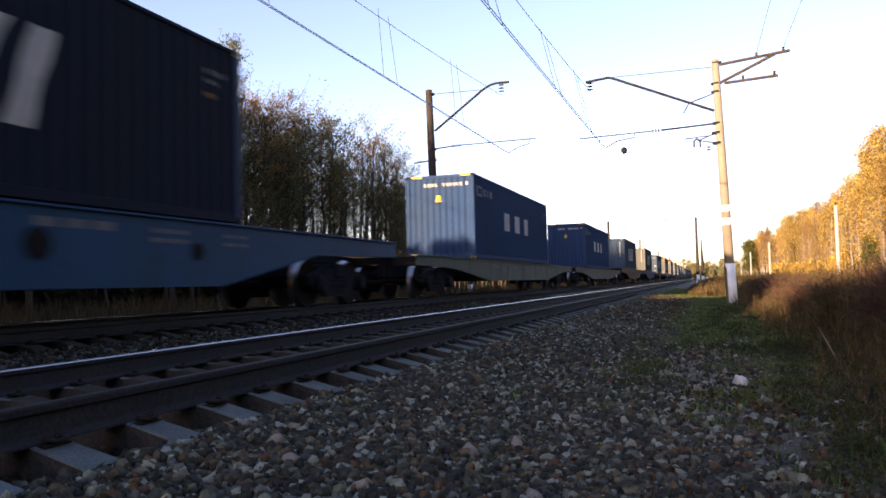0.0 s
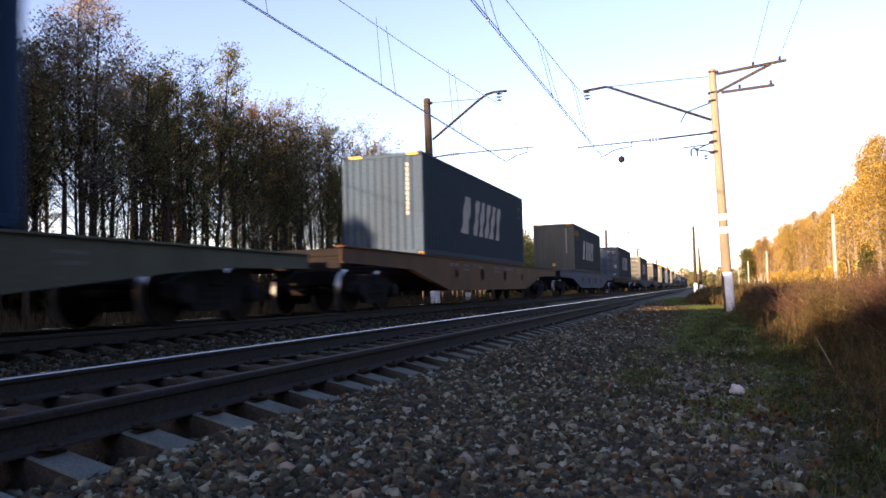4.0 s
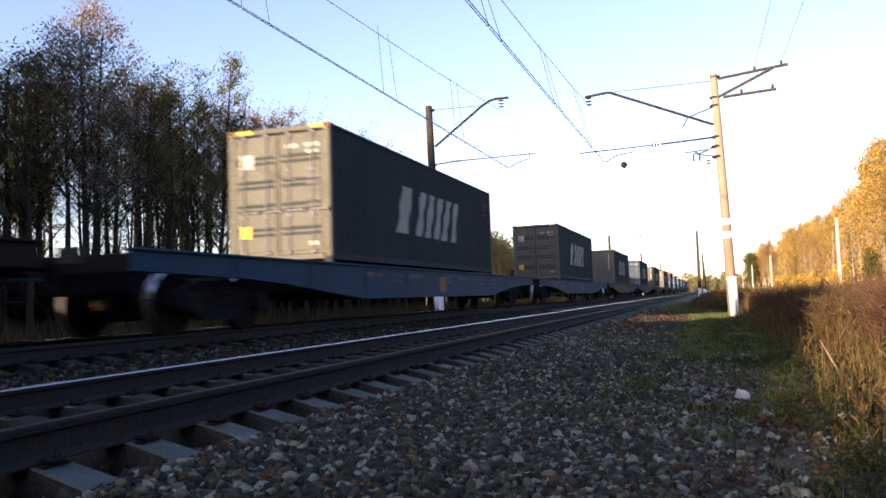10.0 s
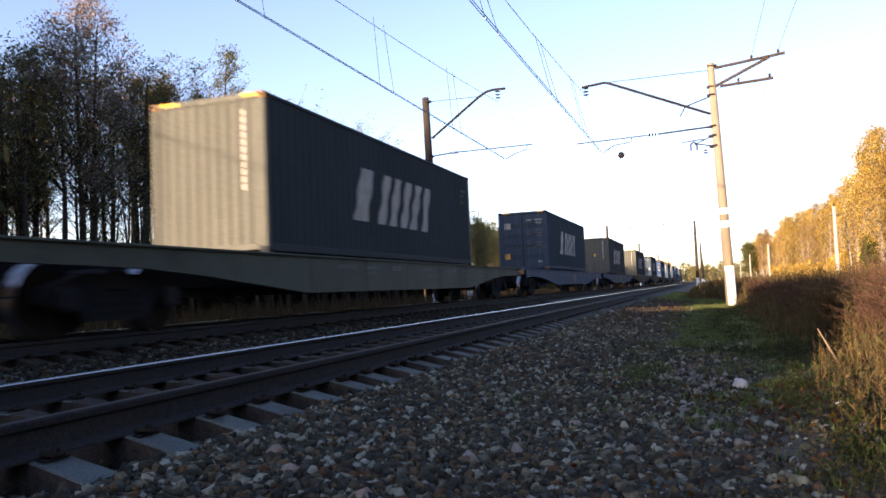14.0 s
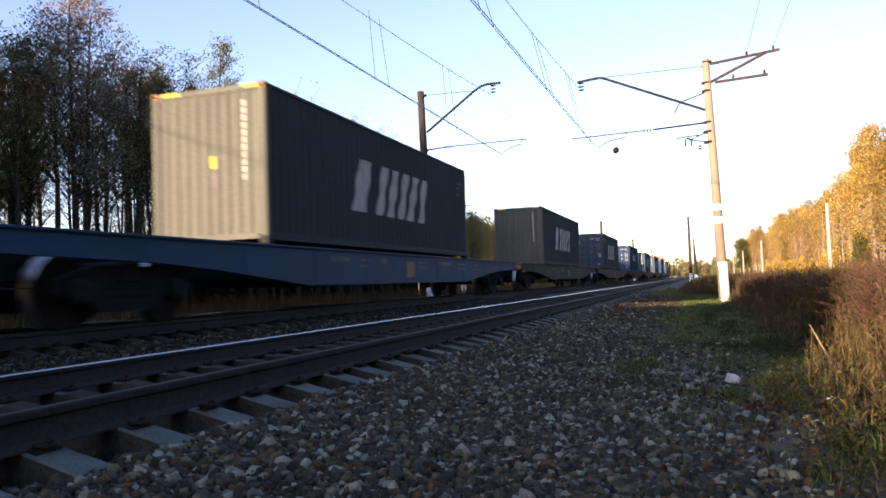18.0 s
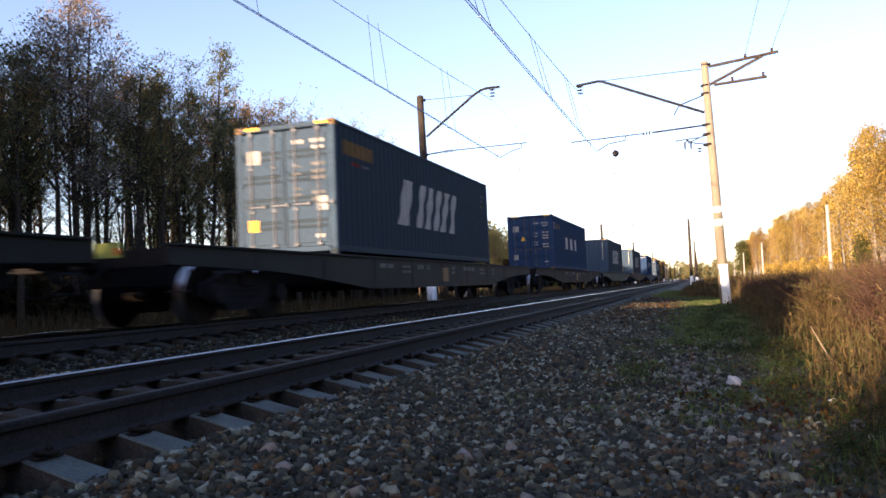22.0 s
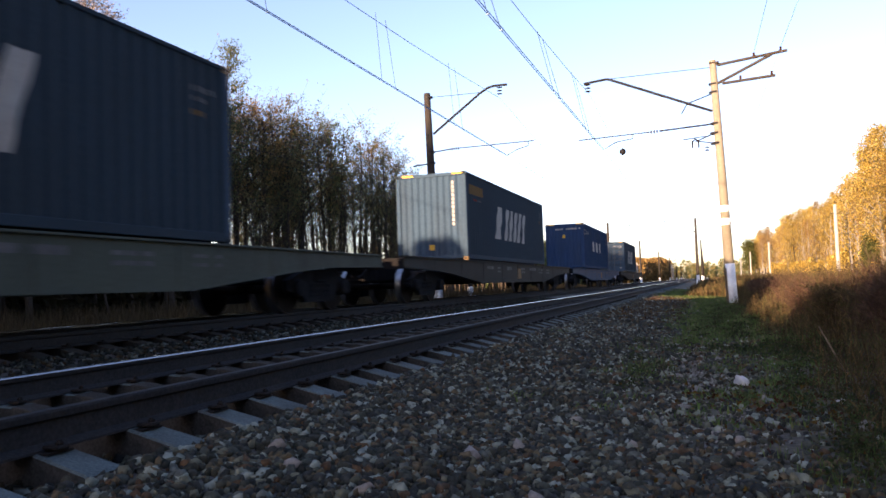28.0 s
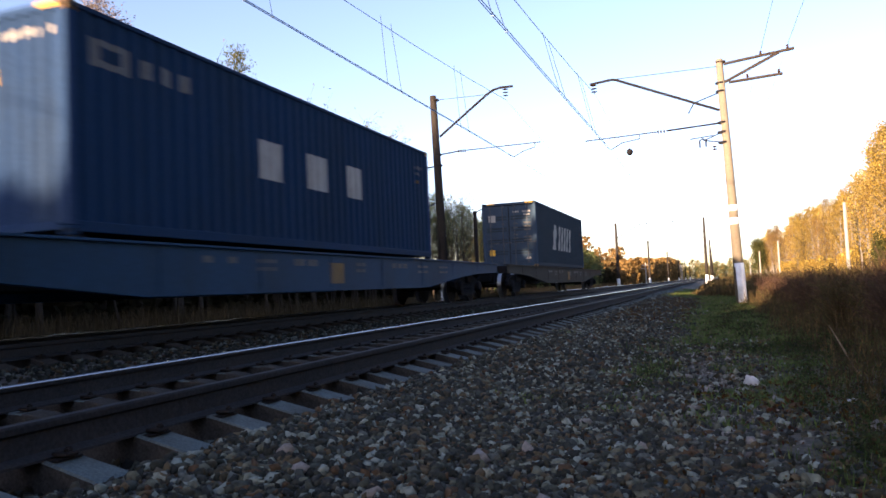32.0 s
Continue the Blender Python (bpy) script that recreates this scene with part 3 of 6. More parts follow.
def ribbed(u0, u1, z0, z1, start, pitch=WAVE, depth=DEPTH, thick=0.004):
    """Ribbed sheet in the plane (depth, u, z): outer faces at depth 0, going in."""
    b = Build()
    us = wave_breaks(u0, u1, start, pitch)
    n = len(us)
    v = [(-wave(u, start, pitch, depth), u, z) for z in (z0, z1) for u in us] + [(-wave(u, start, pitch, depth) - thick, u, z) for z in (z0, z1) for u in us]
    f = [(i, i + 1, n + i + 1, n + i) for i in range(n - 1)] + [(2 * n + i + 1, 2 * n + i, 3 * n + i, 3 * n + i + 1) for i in range(n - 1)]
    return b.add(v, f)


def mark(poly, start, pitch=WAVE, depth=DEPTH, lift=0.004):
    """A convex painted shape that lies on the ribbed sheet; poly in (u, z)."""
    b = Build()
    us = sorted(set(wave_breaks(min(p[0] for p in poly), max(p[0] for p in poly), start, pitch) + [p[0] for p in poly]))

    def span(u):
        zs = []
        for (a0, z0), (a1, z1) in zip(poly, poly[1:] + poly[:1]):
            if abs(a1 - a0) < 1e-9:
                if abs(u - a0) < 1e-6:
                    zs += [z0, z1]
            elif min(a0, a1) - 1e-9 <= u <= max(a0, a1) + 1e-9:
                zs.append(z0 + (z1 - z0) * (u - a0) / (a1 - a0))
        return min(zs), max(zs)
    v, f = [], []
    for u in us:
        lo, hi = span(u)
        d = -wave(u, start, pitch, depth) + lift
        v += [(d, u, lo), (d, u, hi)]
    f = [(2 * i, 2 * i + 2, 2 * i + 3, 2 * i + 1) for i in range(len(us) - 1)]
    return b.add(v, f)


SIDE_START, END_PITCH = 0.02, 0.222
BLOCKS_FIVE = [(3.54, 0.70, 0.46), (4.86, 0.40, 0.44), (5.52, 0.42, 0.46), (6.24, 0.40, 0.46), (6.86, 0.42, 0.56), (7.74, 0.38, 0.36)]   # foot, width, lean


def slanted(y, w, lean, z0=0.86, z1=2.08):
    return [(y, z0), (y + w, z0), (y + w + lean, z1), (y + lean, z1)]


def rect(y0, y1, z0, z1):
    return [(y0, z0), (y1, z0), (y1, z1), (y0, z1)]


SHARED = {}


def shared(key, make, mat):
    """A mesh that alike parts share."""
    if (key, mat.name) not in SHARED:
        SHARED[key, mat.name] = make().mesh(key, mat)
    return SHARED[key, mat.name]


SIDE = Matrix.Translation((CW / 2 - 0.012, -CL / 2, 0))                      # u runs along +y, outward +x
SIDE_BACK = Matrix.Translation((-CW / 2 + 0.012, CL / 2, 0)) @ pose(0, 0, 0, 0, 0, 180)
END_NEAR = Matrix.Translation((-CW / 2, -CL / 2 + 0.012, 0)) @ pose(0, 0, 0, 0, 0, -90)   # u runs along +x, outward -y
END_FAR = Matrix.Translation((CW / 2, CL / 2 - 0.012, 0)) @ pose(0, 0, 0, 0, 0, 90)


def door_end(parent, paint, mat_at, groove):
    """Two door leaves with their bars, hinges and marks. In u across, z up, outward at +x of this frame."""
    for k, u0 in enumerate((0.13, CW / 2 + 0.006)):
        w = CW / 2 - 0.136

        def leaf():
            b = Build()
            b.box((-0.035, u0 + w / 2, 1.46), (0.05, w, 2.55), 0.008)
            for zc in (0.42, 0.93, 1.44, 1.95, 2.46):      # pressed panels with grooves between them
                b.box((-0.008, u0 + w * 0.5, zc), (0.034, w * 0.88, 0.33), 0.014)
            return b
        door = part("door_leaf", shared("door_leaf_%d" % k, leaf, paint), paint, parent, at=mat_at)
        # dark strips paint the shade in the grooves between the pressed panels
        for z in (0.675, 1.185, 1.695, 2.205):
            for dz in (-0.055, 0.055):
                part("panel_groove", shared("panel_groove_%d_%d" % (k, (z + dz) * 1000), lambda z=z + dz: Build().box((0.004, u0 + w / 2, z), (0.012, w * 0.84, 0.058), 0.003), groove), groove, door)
        for du in (0.24, 0.76):
            u = u0 + w * du
            part("lock_bar", shared("lock_bar_%d_%d" % (k, du * 100), lambda u=u: Build().tube([(0.035, u, 0.17), (0.035, u, 2.80)], 0.018, 6), GALV), GALV, door)
            for z in (0.24, 1.0, 1.95, 2.72):
                part("bar_bracket", shared("bar_bracket_%d_%d_%d" % (k, du * 100, z * 100), lambda u=u, z=z: Build().box((0.022, u, z), (0.05, 0.11, 0.06), 0.008), GALV), GALV, door)
            part("door_handle", shared("door_handle_%d_%d" % (k, du * 100), lambda u=u: Build().box((0.06, u + 0.16, 1.10), (0.02, 0.40, 0.035), 0.006).box((0.045, u + 0.33, 1.10), (0.05, 0.05, 0.09), 0.006), GALV), GALV, door)
        for z in (0.3, 0.95, 1.6, 2.2, 2.65):
            u = u0 + 0.01 if k == 0 else u0 + w - 0.01
            part("hinge", shared("hinge_%d_%d" % (k, z * 100), lambda u=u, z=z: Build().box((0.0, u, z), (0.05, 0.10, 0.09), 0.01), paint), paint, door)
        part("door_gasket", shared("gasket_%d" % k, lambda: Build().box((-0.012, u0 + (w if k == 0 else 0), 1.46), (0.03, 0.02, 2.5), 0.005), UNDER), UNDER, door)


def flat_mark(parent, rects, paint, at_, x=0.014):
    for u0, u1, z0, z1 in rects:
        part("marking", Build().box((x, (u0 + u1) / 2, (z0 + z1) / 2), (0.004, u1 - u0, z1 - z0)), paint, parent, at=at_)


def bars_row(u0, u1, z0, z1, n, gap=0.3):
    w = (u1 - u0) / n
    return [(u0 + i * w, u0 + (i + 1 - gap) * w, z0, z1) for i in range(n)]


def container(k, colour, ends, badge, extras, label):
    ob = thing("shipping_container", pose(XF, 0, LOAD_Z[k]), label, "container", "containers on the train")
    paint = PAINT[colour]
    part("side_panel", shared("side_panel", lambda: ribbed(0.15, CL - 0.15, 0.17, CH - 0.07, SIDE_START), paint), paint, ob, at=SIDE)
    part("side_panel", shared("side_panel", lambda: None, paint), paint, ob, at=SIDE_BACK)

    def roof_mesh():
        b = ribbed(0.15, CL - 0.15, -CW / 2 + 0.05, CW / 2 - 0.05, 0, 0.42, 0.02)
        return b
    part("roof_panel", shared("roof_panel", roof_mesh, paint), paint, ob, at=Matrix.Translation((0, -CL / 2, CH - 0.012)) @ pose(0, 0, 0, 0, -90, 0))
    part("floor_panel", shared("floor_panel", lambda: Build().box((0, 0, 0.15), (CW - 0.06, CL - 0.1, 0.04)), WOODFLOOR), WOODFLOOR, ob)
    for sx in (-1, 1):
        part("bottom_rail", shared("bottom_rail%d" % sx, lambda: Build().box((sx * (CW / 2 - 0.025), 0, 0.115), (0.05, CL - 0.3, 0.14), 0.01), paint), paint, ob)
        part("top_rail", shared("top_rail%d" % sx, lambda: Build().box((sx * (CW / 2 - 0.03), 0, CH - 0.045), (0.06, CL - 0.3, 0.07), 0.012), paint), paint, ob)
        for sy in (-1, 1):
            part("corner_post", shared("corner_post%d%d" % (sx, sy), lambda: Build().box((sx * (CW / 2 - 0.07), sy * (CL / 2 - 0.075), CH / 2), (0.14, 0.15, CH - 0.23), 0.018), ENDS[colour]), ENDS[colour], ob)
            for z in (0.059, CH - 0.059):
                def casting():
                    b = Build().box((sx * (CW / 2 - 0.081), sy * (CL / 2 - 0.089), z), (0.162, 0.178, 0.118), 0.012)
                    return b
                c = part("corner_casting", shared("corner_casting%d%d%d" % (sx, sy, z * 10), casting, RUST_EDGE if (k + (z > 1)) % 2 else paint), paint, ob)
                # dark blocks stand in for the shaded hollow of each slot
                part("casting_slot", shared("casting_slot%d%d%d" % (sx, sy, z * 10), lambda: Build().box((sx * (CW / 2 - 0.002), sy * (CL / 2 - 0.089), z), (0.008, 0.07, 0.05), 0.003), UNDER), UNDER, c)
                part("casting_slot", shared("casting_slot_end%d%d%d" % (sx, sy, z * 10), lambda: Build().box((sx * (CW / 2 - 0.081), sy * (CL / 2 - 0.002), z), (0.09, 0.008, 0.05), 0.003), UNDER), UNDER, c)
    for sy in (-1, 1):
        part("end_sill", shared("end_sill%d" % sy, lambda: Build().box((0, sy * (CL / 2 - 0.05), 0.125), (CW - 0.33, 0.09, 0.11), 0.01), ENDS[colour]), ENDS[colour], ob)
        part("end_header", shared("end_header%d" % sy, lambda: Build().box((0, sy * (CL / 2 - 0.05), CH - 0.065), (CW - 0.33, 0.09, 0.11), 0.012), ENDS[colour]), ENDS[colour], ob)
        part("header_stripe", shared("header_stripe%d" % sy, lambda: Build().box((-0.80, sy * (CL / 2 - 0.003), CH - 0.05), (0.37, 0.006, 0.06)), YELLOW_PAINT), YELLOW_PAINT, ob, "yellow warning stripe")
        part("header_stripe", shared("header_stripe_b%d" % sy, lambda: Build().box((0.93, sy * (CL / 2 - 0.003), CH - 0.05), (0.35, 0.006, 0.06)), YELLOW_PAINT), YELLOW_PAINT, ob, "yellow warning stripe")
    near, far = (END_NEAR, END_FAR)
    other = "rib" if ends == "door" else "door"
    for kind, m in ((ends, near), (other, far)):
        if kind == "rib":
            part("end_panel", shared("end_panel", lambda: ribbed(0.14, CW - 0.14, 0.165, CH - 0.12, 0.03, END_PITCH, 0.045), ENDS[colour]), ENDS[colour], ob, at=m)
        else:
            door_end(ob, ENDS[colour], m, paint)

    # painted marks on the side towards the open track
    if badge == "five":
        for y, w, lean in BLOCKS_FIVE:
            part("lettering_block", shared("block_five_%d" % (y * 100), lambda: mark(slanted(y, w, lean), SIDE_START), WHITE_PAINT), WHITE_PAINT, ob, at=SIDE)
    else:
        for y, w in ((4.12, 0.66), (5.74, 0.72), (7.40, 0.66)):
            part("lettering_block", shared("block_three_%d" % (y * 100), lambda: mark(rect(y, y + w, 1.19, 1.87), SIDE_START), WHITE_PAINT), WHITE_PAINT, ob, at=SIDE)
        part("emblem", shared("emblem", lambda: mark(rect(0.38, 1.09, 2.17, 2.53), SIDE_START), EMBLEM_PAINT), EMBLEM_PAINT, ob, "pale square emblem", at=SIDE)
        part("emblem_centre", shared("emblem_centre", lambda: mark(rect(0.56, 0.90, 2.26, 2.44), SIDE_START, lift=0.008), paint), paint, ob, at=SIDE)
        lp = OCHRE_PAINT if "orange" in extras else EMBLEM_PAINT
        for u0, u1, z0, z1 in bars_row(1.30, 2.46, 2.22, 2.47, 3, 0.42):
            part("marking", mark(rect(u0, u1, z0, z1), SIDE_START), lp, ob, at=SIDE)
    if "yellow" in extras:
        for u0, u1, z0, z1 in bars_row(0.50, 2.05, 2.20, 2.52, 6, 0.2):
            part("marking", mark(rect(u0, u1, z0, z1), SIDE_START), OCHRE_PAINT, ob, at=SIDE)
        part("marking", mark(rect(0.85, 1.35, 2.00, 2.08), SIDE_START), RED_PAINT, ob, at=SIDE)
        part("marking", mark(rect(1.42, 1.80, 2.01, 2.07), SIDE_START), GREY_PAINT, ob, at=SIDE)
    for u0, u1, z0, z1 in bars_row(CL - 0.95, CL - 0.3, 2.33, 2.42, 4) + bars_row(CL - 0.95, CL - 0.5, 2.18, 2.25, 3):
        part("marking", mark(rect(u0, u1, z0, z1), SIDE_START), GREY_PAINT, ob, at=SIDE)
    for u0, u1, z0, z1 in bars_row(CL - 0.95, CL - 0.55, 1.96, 2.04, 3):
        part("marking", mark(rect(u0, u1, z0, z1), SIDE_START), OCHRE_PAINT, ob, at=SIDE)

    # the end that faces back along the line
    if ends == "rib":
        kw = dict(start=0.03, pitch=END_PITCH, depth=0.045)
        if "row" in extras:
            for u0, u1, z0, z1 in bars_row(0.66, 1.18, 2.50, 2.61, 4, 0.35) + bars_row(1.34, 2.06, 2.50, 2.61, 6, 0.35) + bars_row(2.14, 2.26, 2.50, 2.61, 1, 0.2):
                part("marking", mark(rect(u0, u1, z0, z1), **kw), WHITE_PAINT, ob, at=near)
            part("warning_sticker", mark([(1.06, 1.98), (1.26, 1.98), (1.24, 2.20), (1.12, 2.20)], **kw), YELLOW_PAINT, ob, "yellow warning sticker", at=near)
        else:
            for i in range(11):
                z = 2.50 - i * 0.135
                part("marking", mark(rect(1.93, 2.02, z, z + 0.105), **kw), WHITE_PAINT, ob, at=near)
        if "sticker" in extras:
            part("warning_sticker", mark(rect(1.12, 1.29, 0.37, 0.54), **kw), YELLOW_PAINT, ob, "yellow warning sticker", at=near)
        if "patch" in extras:
            part("marking", mark(rect(1.22, 1.42, 1.0, 1.35), **kw), GREY_PAINT, ob, at=near)
            part("marking", mark(rect(1.25, 1.38, 1.40, 1.62), **kw), YELLOW_PAINT, ob, at=near)
    else:
        flat_mark(ob, [(0.30, 0.62, 2.05, 2.35)], WHITE_PAINT, near, 0.013)
        flat_mark(ob, bars_row(1.42, 1.72, 2.42, 2.50, 3) + bars_row(1.86, 2.22, 2.42, 2.50, 4) + bars_row(1.90, 2.2, 2.28, 2.35, 3), WHITE_PAINT, near, 0.013)
        flat_mark(ob, [(1.88, 2.20, z, z + 0.07) for z in (1.92, 1.76, 1.62, 1.30, 1.16)] + [(1.42, 1.62, z, z + 0.05) for z in (1.90, 1.74, 1.42, 1.28)], GREY_PAINT if badge == "five" else WHITE_PAINT, near, 0.013)
        flat_mark(ob, [(0.30, 0.54, 0.56, 0.82)], YELLOW_PAINT if badge == "five" else WHITE_PAINT, near, 0.013)
        flat_mark(ob, [(1.95, 2.15, 0.36, 0.44)], WHITE_PAINT, near, 0.013)
        if "yellow" in extras:
            flat_mark(ob, [(2.0, 2.24, 0.95, 1.25)], WHITE_PAINT, near, 0.016)
        if badge != "five":
            part("warning_sticker", Build().plate([(0.70, 1.55), (0.98, 1.55), (0.84, 1.80)], 0.011, 0.015), YELLOW_PAINT, ob, "yellow triangle sticker", at=near)
    return ob


# ---- wagons: long flat cars with fish-bellied side sills
HALF = 11.84
BUILDS = {   # deck height and the outline of the side sill, seen from the side
    "belly": (1.21, [(-HALF, 0.92), (-9.4, 0.86), (-8.0, 0.77), (-5.1, 0.50), (5.1, 0.50), (8.0, 0.77), (9.4, 0.86), (HALF, 0.92)]),
    "low": (1.18, [(-HALF, 0.92), (-9.4, 0.88), (-8.0, 0.78), (-5.1, 0.49), (5.1, 0.49), (8.0, 0.78), (9.4, 0.88), (HALF, 0.92)]),
    "tall": (1.42, [(-HALF, 1.08), (-8.0, 1.02), (-5.0, 0.47), (5.0, 0.47), (8.0, 1.02), (HALF, 1.08)]),
    "thin": (1.21, [(-HALF, 0.92), (HALF, 0.92)]),
}
BOGIE_Y = 9.46
WHEEL_R = 0.475


def wheelset_mesh():
    """Axle and both wheels as one turned profile; the treads and flanges are bright."""
    half = [(0.08, 0.08), (0.72, 0.085), (0.721, 0.15), (0.733, 0.44), (0.734, 0.497), (0.737, 0.503), (0.763, 0.503), (0.780, WHEEL_R), (0.874, WHEEL_R - 0.006), (0.876, WHEEL_R - 0.03),
            (0.860, WHEEL_R - 0.05), (0.835, 0.30), (0.850, 0.17), (0.885, 0.14), (0.886, 0.08), (1.10, 0.078)]
    prof = [(-x, r) for x, r in half[::-1]] + half
    b = Build().tube([(x, 0, 0) for x, r in prof], [r for x, r in prof], 36)
    for i in range(len(prof) - 1):
        if min(prof[i][1], prof[i + 1][1]) > WHEEL_R - 0.012:
            b.mi[i * 36:(i + 1) * 36] = [1] * 36
    return b


def wheelset_of():
    if "wheelset" not in SHARED:
        SHARED["wheelset"] = wheelset_mesh().mesh("wheelset", WHEEL, TREAD)
    return SHARED["wheelset"]


def side_frame():
    b = Build()
    outline = [(-1.22, 0.62), (-1.22, 0.44), (-0.98, 0.36), (-0.72, 0.42), (-0.55, 0.20), (0.55, 0.20), (0.72, 0.42), (0.98, 0.36), (1.22, 0.44), (1.22, 0.62), (0.62, 0.80), (-0.62, 0.80)]
    b.plate(outline, -0.07, 0.07)
    return b


def wagon(k, colour, build, label):
    ob = thing("flat_wagon", pose(XF, 0, ZF), label, "flat wagon", "wagons of the train")
    paint = WAGON[colour]
    deck, low = BUILDS[build]
    for s in (-1, 1):
        sill = part("side_sill", shared("side_sill_%d_%s" % (s, build), lambda: Build().plate([(-HALF, deck - 0.036)] + low + [(HALF, deck - 0.036)], s * 1.40 - 0.008, s * 1.40 + 0.008), paint), paint, ob)
        part("top_flange", shared("top_flange_%d_%s" % (s, build), lambda: Build().box((s * 1.36, 0, deck - 0.018), (0.20, 2 * HALF, 0.036), 0.006), paint), paint, ob)
        part("bottom_flange", shared("bottom_flange_%d_%s" % (s, build), lambda: Build().plate([(y, z - 0.018) for y, z in low] + [(y, z) for y, z in low[::-1]], s * 1.40 - 0.09, s * 1.40 + 0.05), paint), paint, ob)
        if build == "tall":                           # dark discs for the shade in round sill openings, each with a raised rim
            for y, r in ((-4.2, 0.13), (-1.4, 0.19), (1.6, 0.19), (4.4, 0.13)):
                rim = part("opening_rim", shared("opening_rim_%d_%d" % (s, r * 100), lambda: Build().tube([(s * 1.400, 0, 0), (s * 1.416, 0, 0)], r + 0.022, 18), paint), paint, sill, at=pose(0, y, 0.96))
                part("round_opening", shared("round_opening_%d_%d" % (s, r * 100), lambda: Build().tube([(s * 1.38, 0, 0), (s * 1.420, 0, 0)], r, 18), UNDER_SHADE), UNDER_SHADE, sill, at=pose(0, y, 0.96))
        else:
            for i in range(-4, 5):
                zl = float(np.interp(abs(i * 2.4), [p[0] for p in low], [p[1] for p in low])) + 0.03
                part("stiffener", shared("stiffener_%d_%d_%s" % (s, abs(i), build), lambda: Build().box((s * 1.412, 0, (zl + deck - 0.04) / 2), (0.012, 0.03, deck - 0.05 - zl), 0.004), paint), paint, ob, at=pose(0, i * 2.4, 0))
    thin = build == "thin"
    zc = 0.80 if not thin else 0.90
    beam = deck - 0.12
    part("centre_sill", shared("centre_sill_%s" % thin, lambda: Build().box((0, 0, zc + 0.06), (0.5, 2 * HALF - 0.3, 0.5), 0.02), UNDER_SHADE), UNDER_SHADE, ob)
    for i in range(-6, 7):
        part("cross_beam", shared("cross_beam", lambda: Build().box((0, 0, 0), (2.7, 0.14, 0.16), 0.012), UNDER_SHADE), UNDER_SHADE, ob, at=pose(0, i * 1.9, beam))
    for s in (-1, 1):
        part("end_beam", shared("end_beam%d" % s, lambda: Build().box((0, s * (HALF - 0.04), 1.01), (2.78, 0.10, 0.26), 0.015), UNDER_SHADE), UNDER_SHADE, ob)
        plate = LIME_PAINT if k in (12, 13, 14, 15) else WHITE_PAINT if k in (4, 16) else PLATE_PAINT
        pl = part("end_plate", shared("end_plate%d" % s, lambda: Build().box((0.39, s * (HALF + 0.02), 1.15), (0.46, 0.016, 0.22), 0.004), plate), plate, ob, "yellow-green painted plate" if plate is LIME_PAINT else "pale painted plate")
        if plate is LIME_PAINT:
            part("orange_mark", shared("orange_mark%d" % s, lambda: Build().box((0.54, s * (HALF + 0.031), 1.13), (0.12, 0.006, 0.10)), ORANGE_PAINT), ORANGE_PAINT, pl, "orange square mark")
        cp = part("coupler", shared("coupler%d" % s, lambda: Build().box((0, s * (HALF + 0.28), 1.02), (0.16, 0.6, 0.16), 0.02).box((0, s * (HALF + 0.56), 1.02), (0.34, 0.26, 0.30), 0.05).box((0.15, s * (HALF + 0.66), 1.02), (0.10, 0.16, 0.26), 0.03), UNDER_SHADE), UNDER_SHADE, ob)
        part("brake_hose", shared("brake_hose%d" % s, lambda: Build().tube([(0.45, s * (HALF + 0.05), 0.95), (0.42, s * (HALF + 0.28), 0.78), (0.38, s * (HALF + 0.5), 0.70)], 0.025, 6), UNDER), UNDER, cp)
        for x in (-1.33, 1.33):
            part("foot_step", shared("foot_step", lambda: Build().tube([(0, -0.2, 0.97), (0, -0.2, 0.52), (0, 0.2, 0.52), (0, 0.2, 0.97)], 0.014, 5).box((0, 0, 0.52), (0.12, 0.42, 0.02), 0.004), UNDER), UNDER, ob, at=pose(x, s * (HALF - 0.35), 0))
        bogie = part("bogie", shared("bogie_bolster", lambda: Build().box((0, 0, 0.72), (2.3, 0.42, 0.30), 0.04).tube([(0, 0, 0.85), (0, 0, 1.0)], 0.26, 16), UNDER), UNDER, ob, at=pose(0, s * BOGIE_Y, 0))
        for x in (-1.0, 1.0):
            fr = part("side_frame", shared("side_frame", side_frame, UNDER), UNDER, bogie, at=pose(x * 1.03, 0, 0))
            fr.parent = bogie
            for j in range(-2, 3):
                part("spring", shared("spring", lambda: Build().tube([(0, 0, 0.30), (0, 0, 0.36), (0, 0, 0.42), (0, 0, 0.48), (0, 0, 0.55)], [0.075, 0.06, 0.075, 0.06, 0.075], 8), UNDER), UNDER, bogie, at=pose(x * 1.06, j * 0.17, 0))
            for y in (-0.925, 0.925):
                part("axle_box", shared("axle_box", lambda: Build().tube([(-0.12, 0, 0), (0.10, 0, 0), (0.13, 0, 0)], [0.17, 0.16, 0.10], 14), UNDER), UNDER, bogie, at=pose(x * 1.12, y, WHEEL_R))
        for j, y in enumerate((-0.925, 0.925)):
            part("wheelset", wheelset_of(), WHEEL, bogie, at=pose(0, y, WHEEL_R))
    # brake gear and fittings
    part("air_tank", shared("air_tank", lambda: Build().tube([(0.75, -1.0, 0.72), (0.75, -0.95, 0.72), (0.75, 0.15, 0.72), (0.75, 0.2, 0.72)], [0.08, 0.15, 0.15, 0.08], 12), UNDER), UNDER, ob)
    part("brake_pipe", shared("brake_pipe", lambda: Build().tube([(0.42, -11.3, 0.96), (0.42, 11.3, 0.96)], 0.022, 6), UNDER), UNDER, ob)
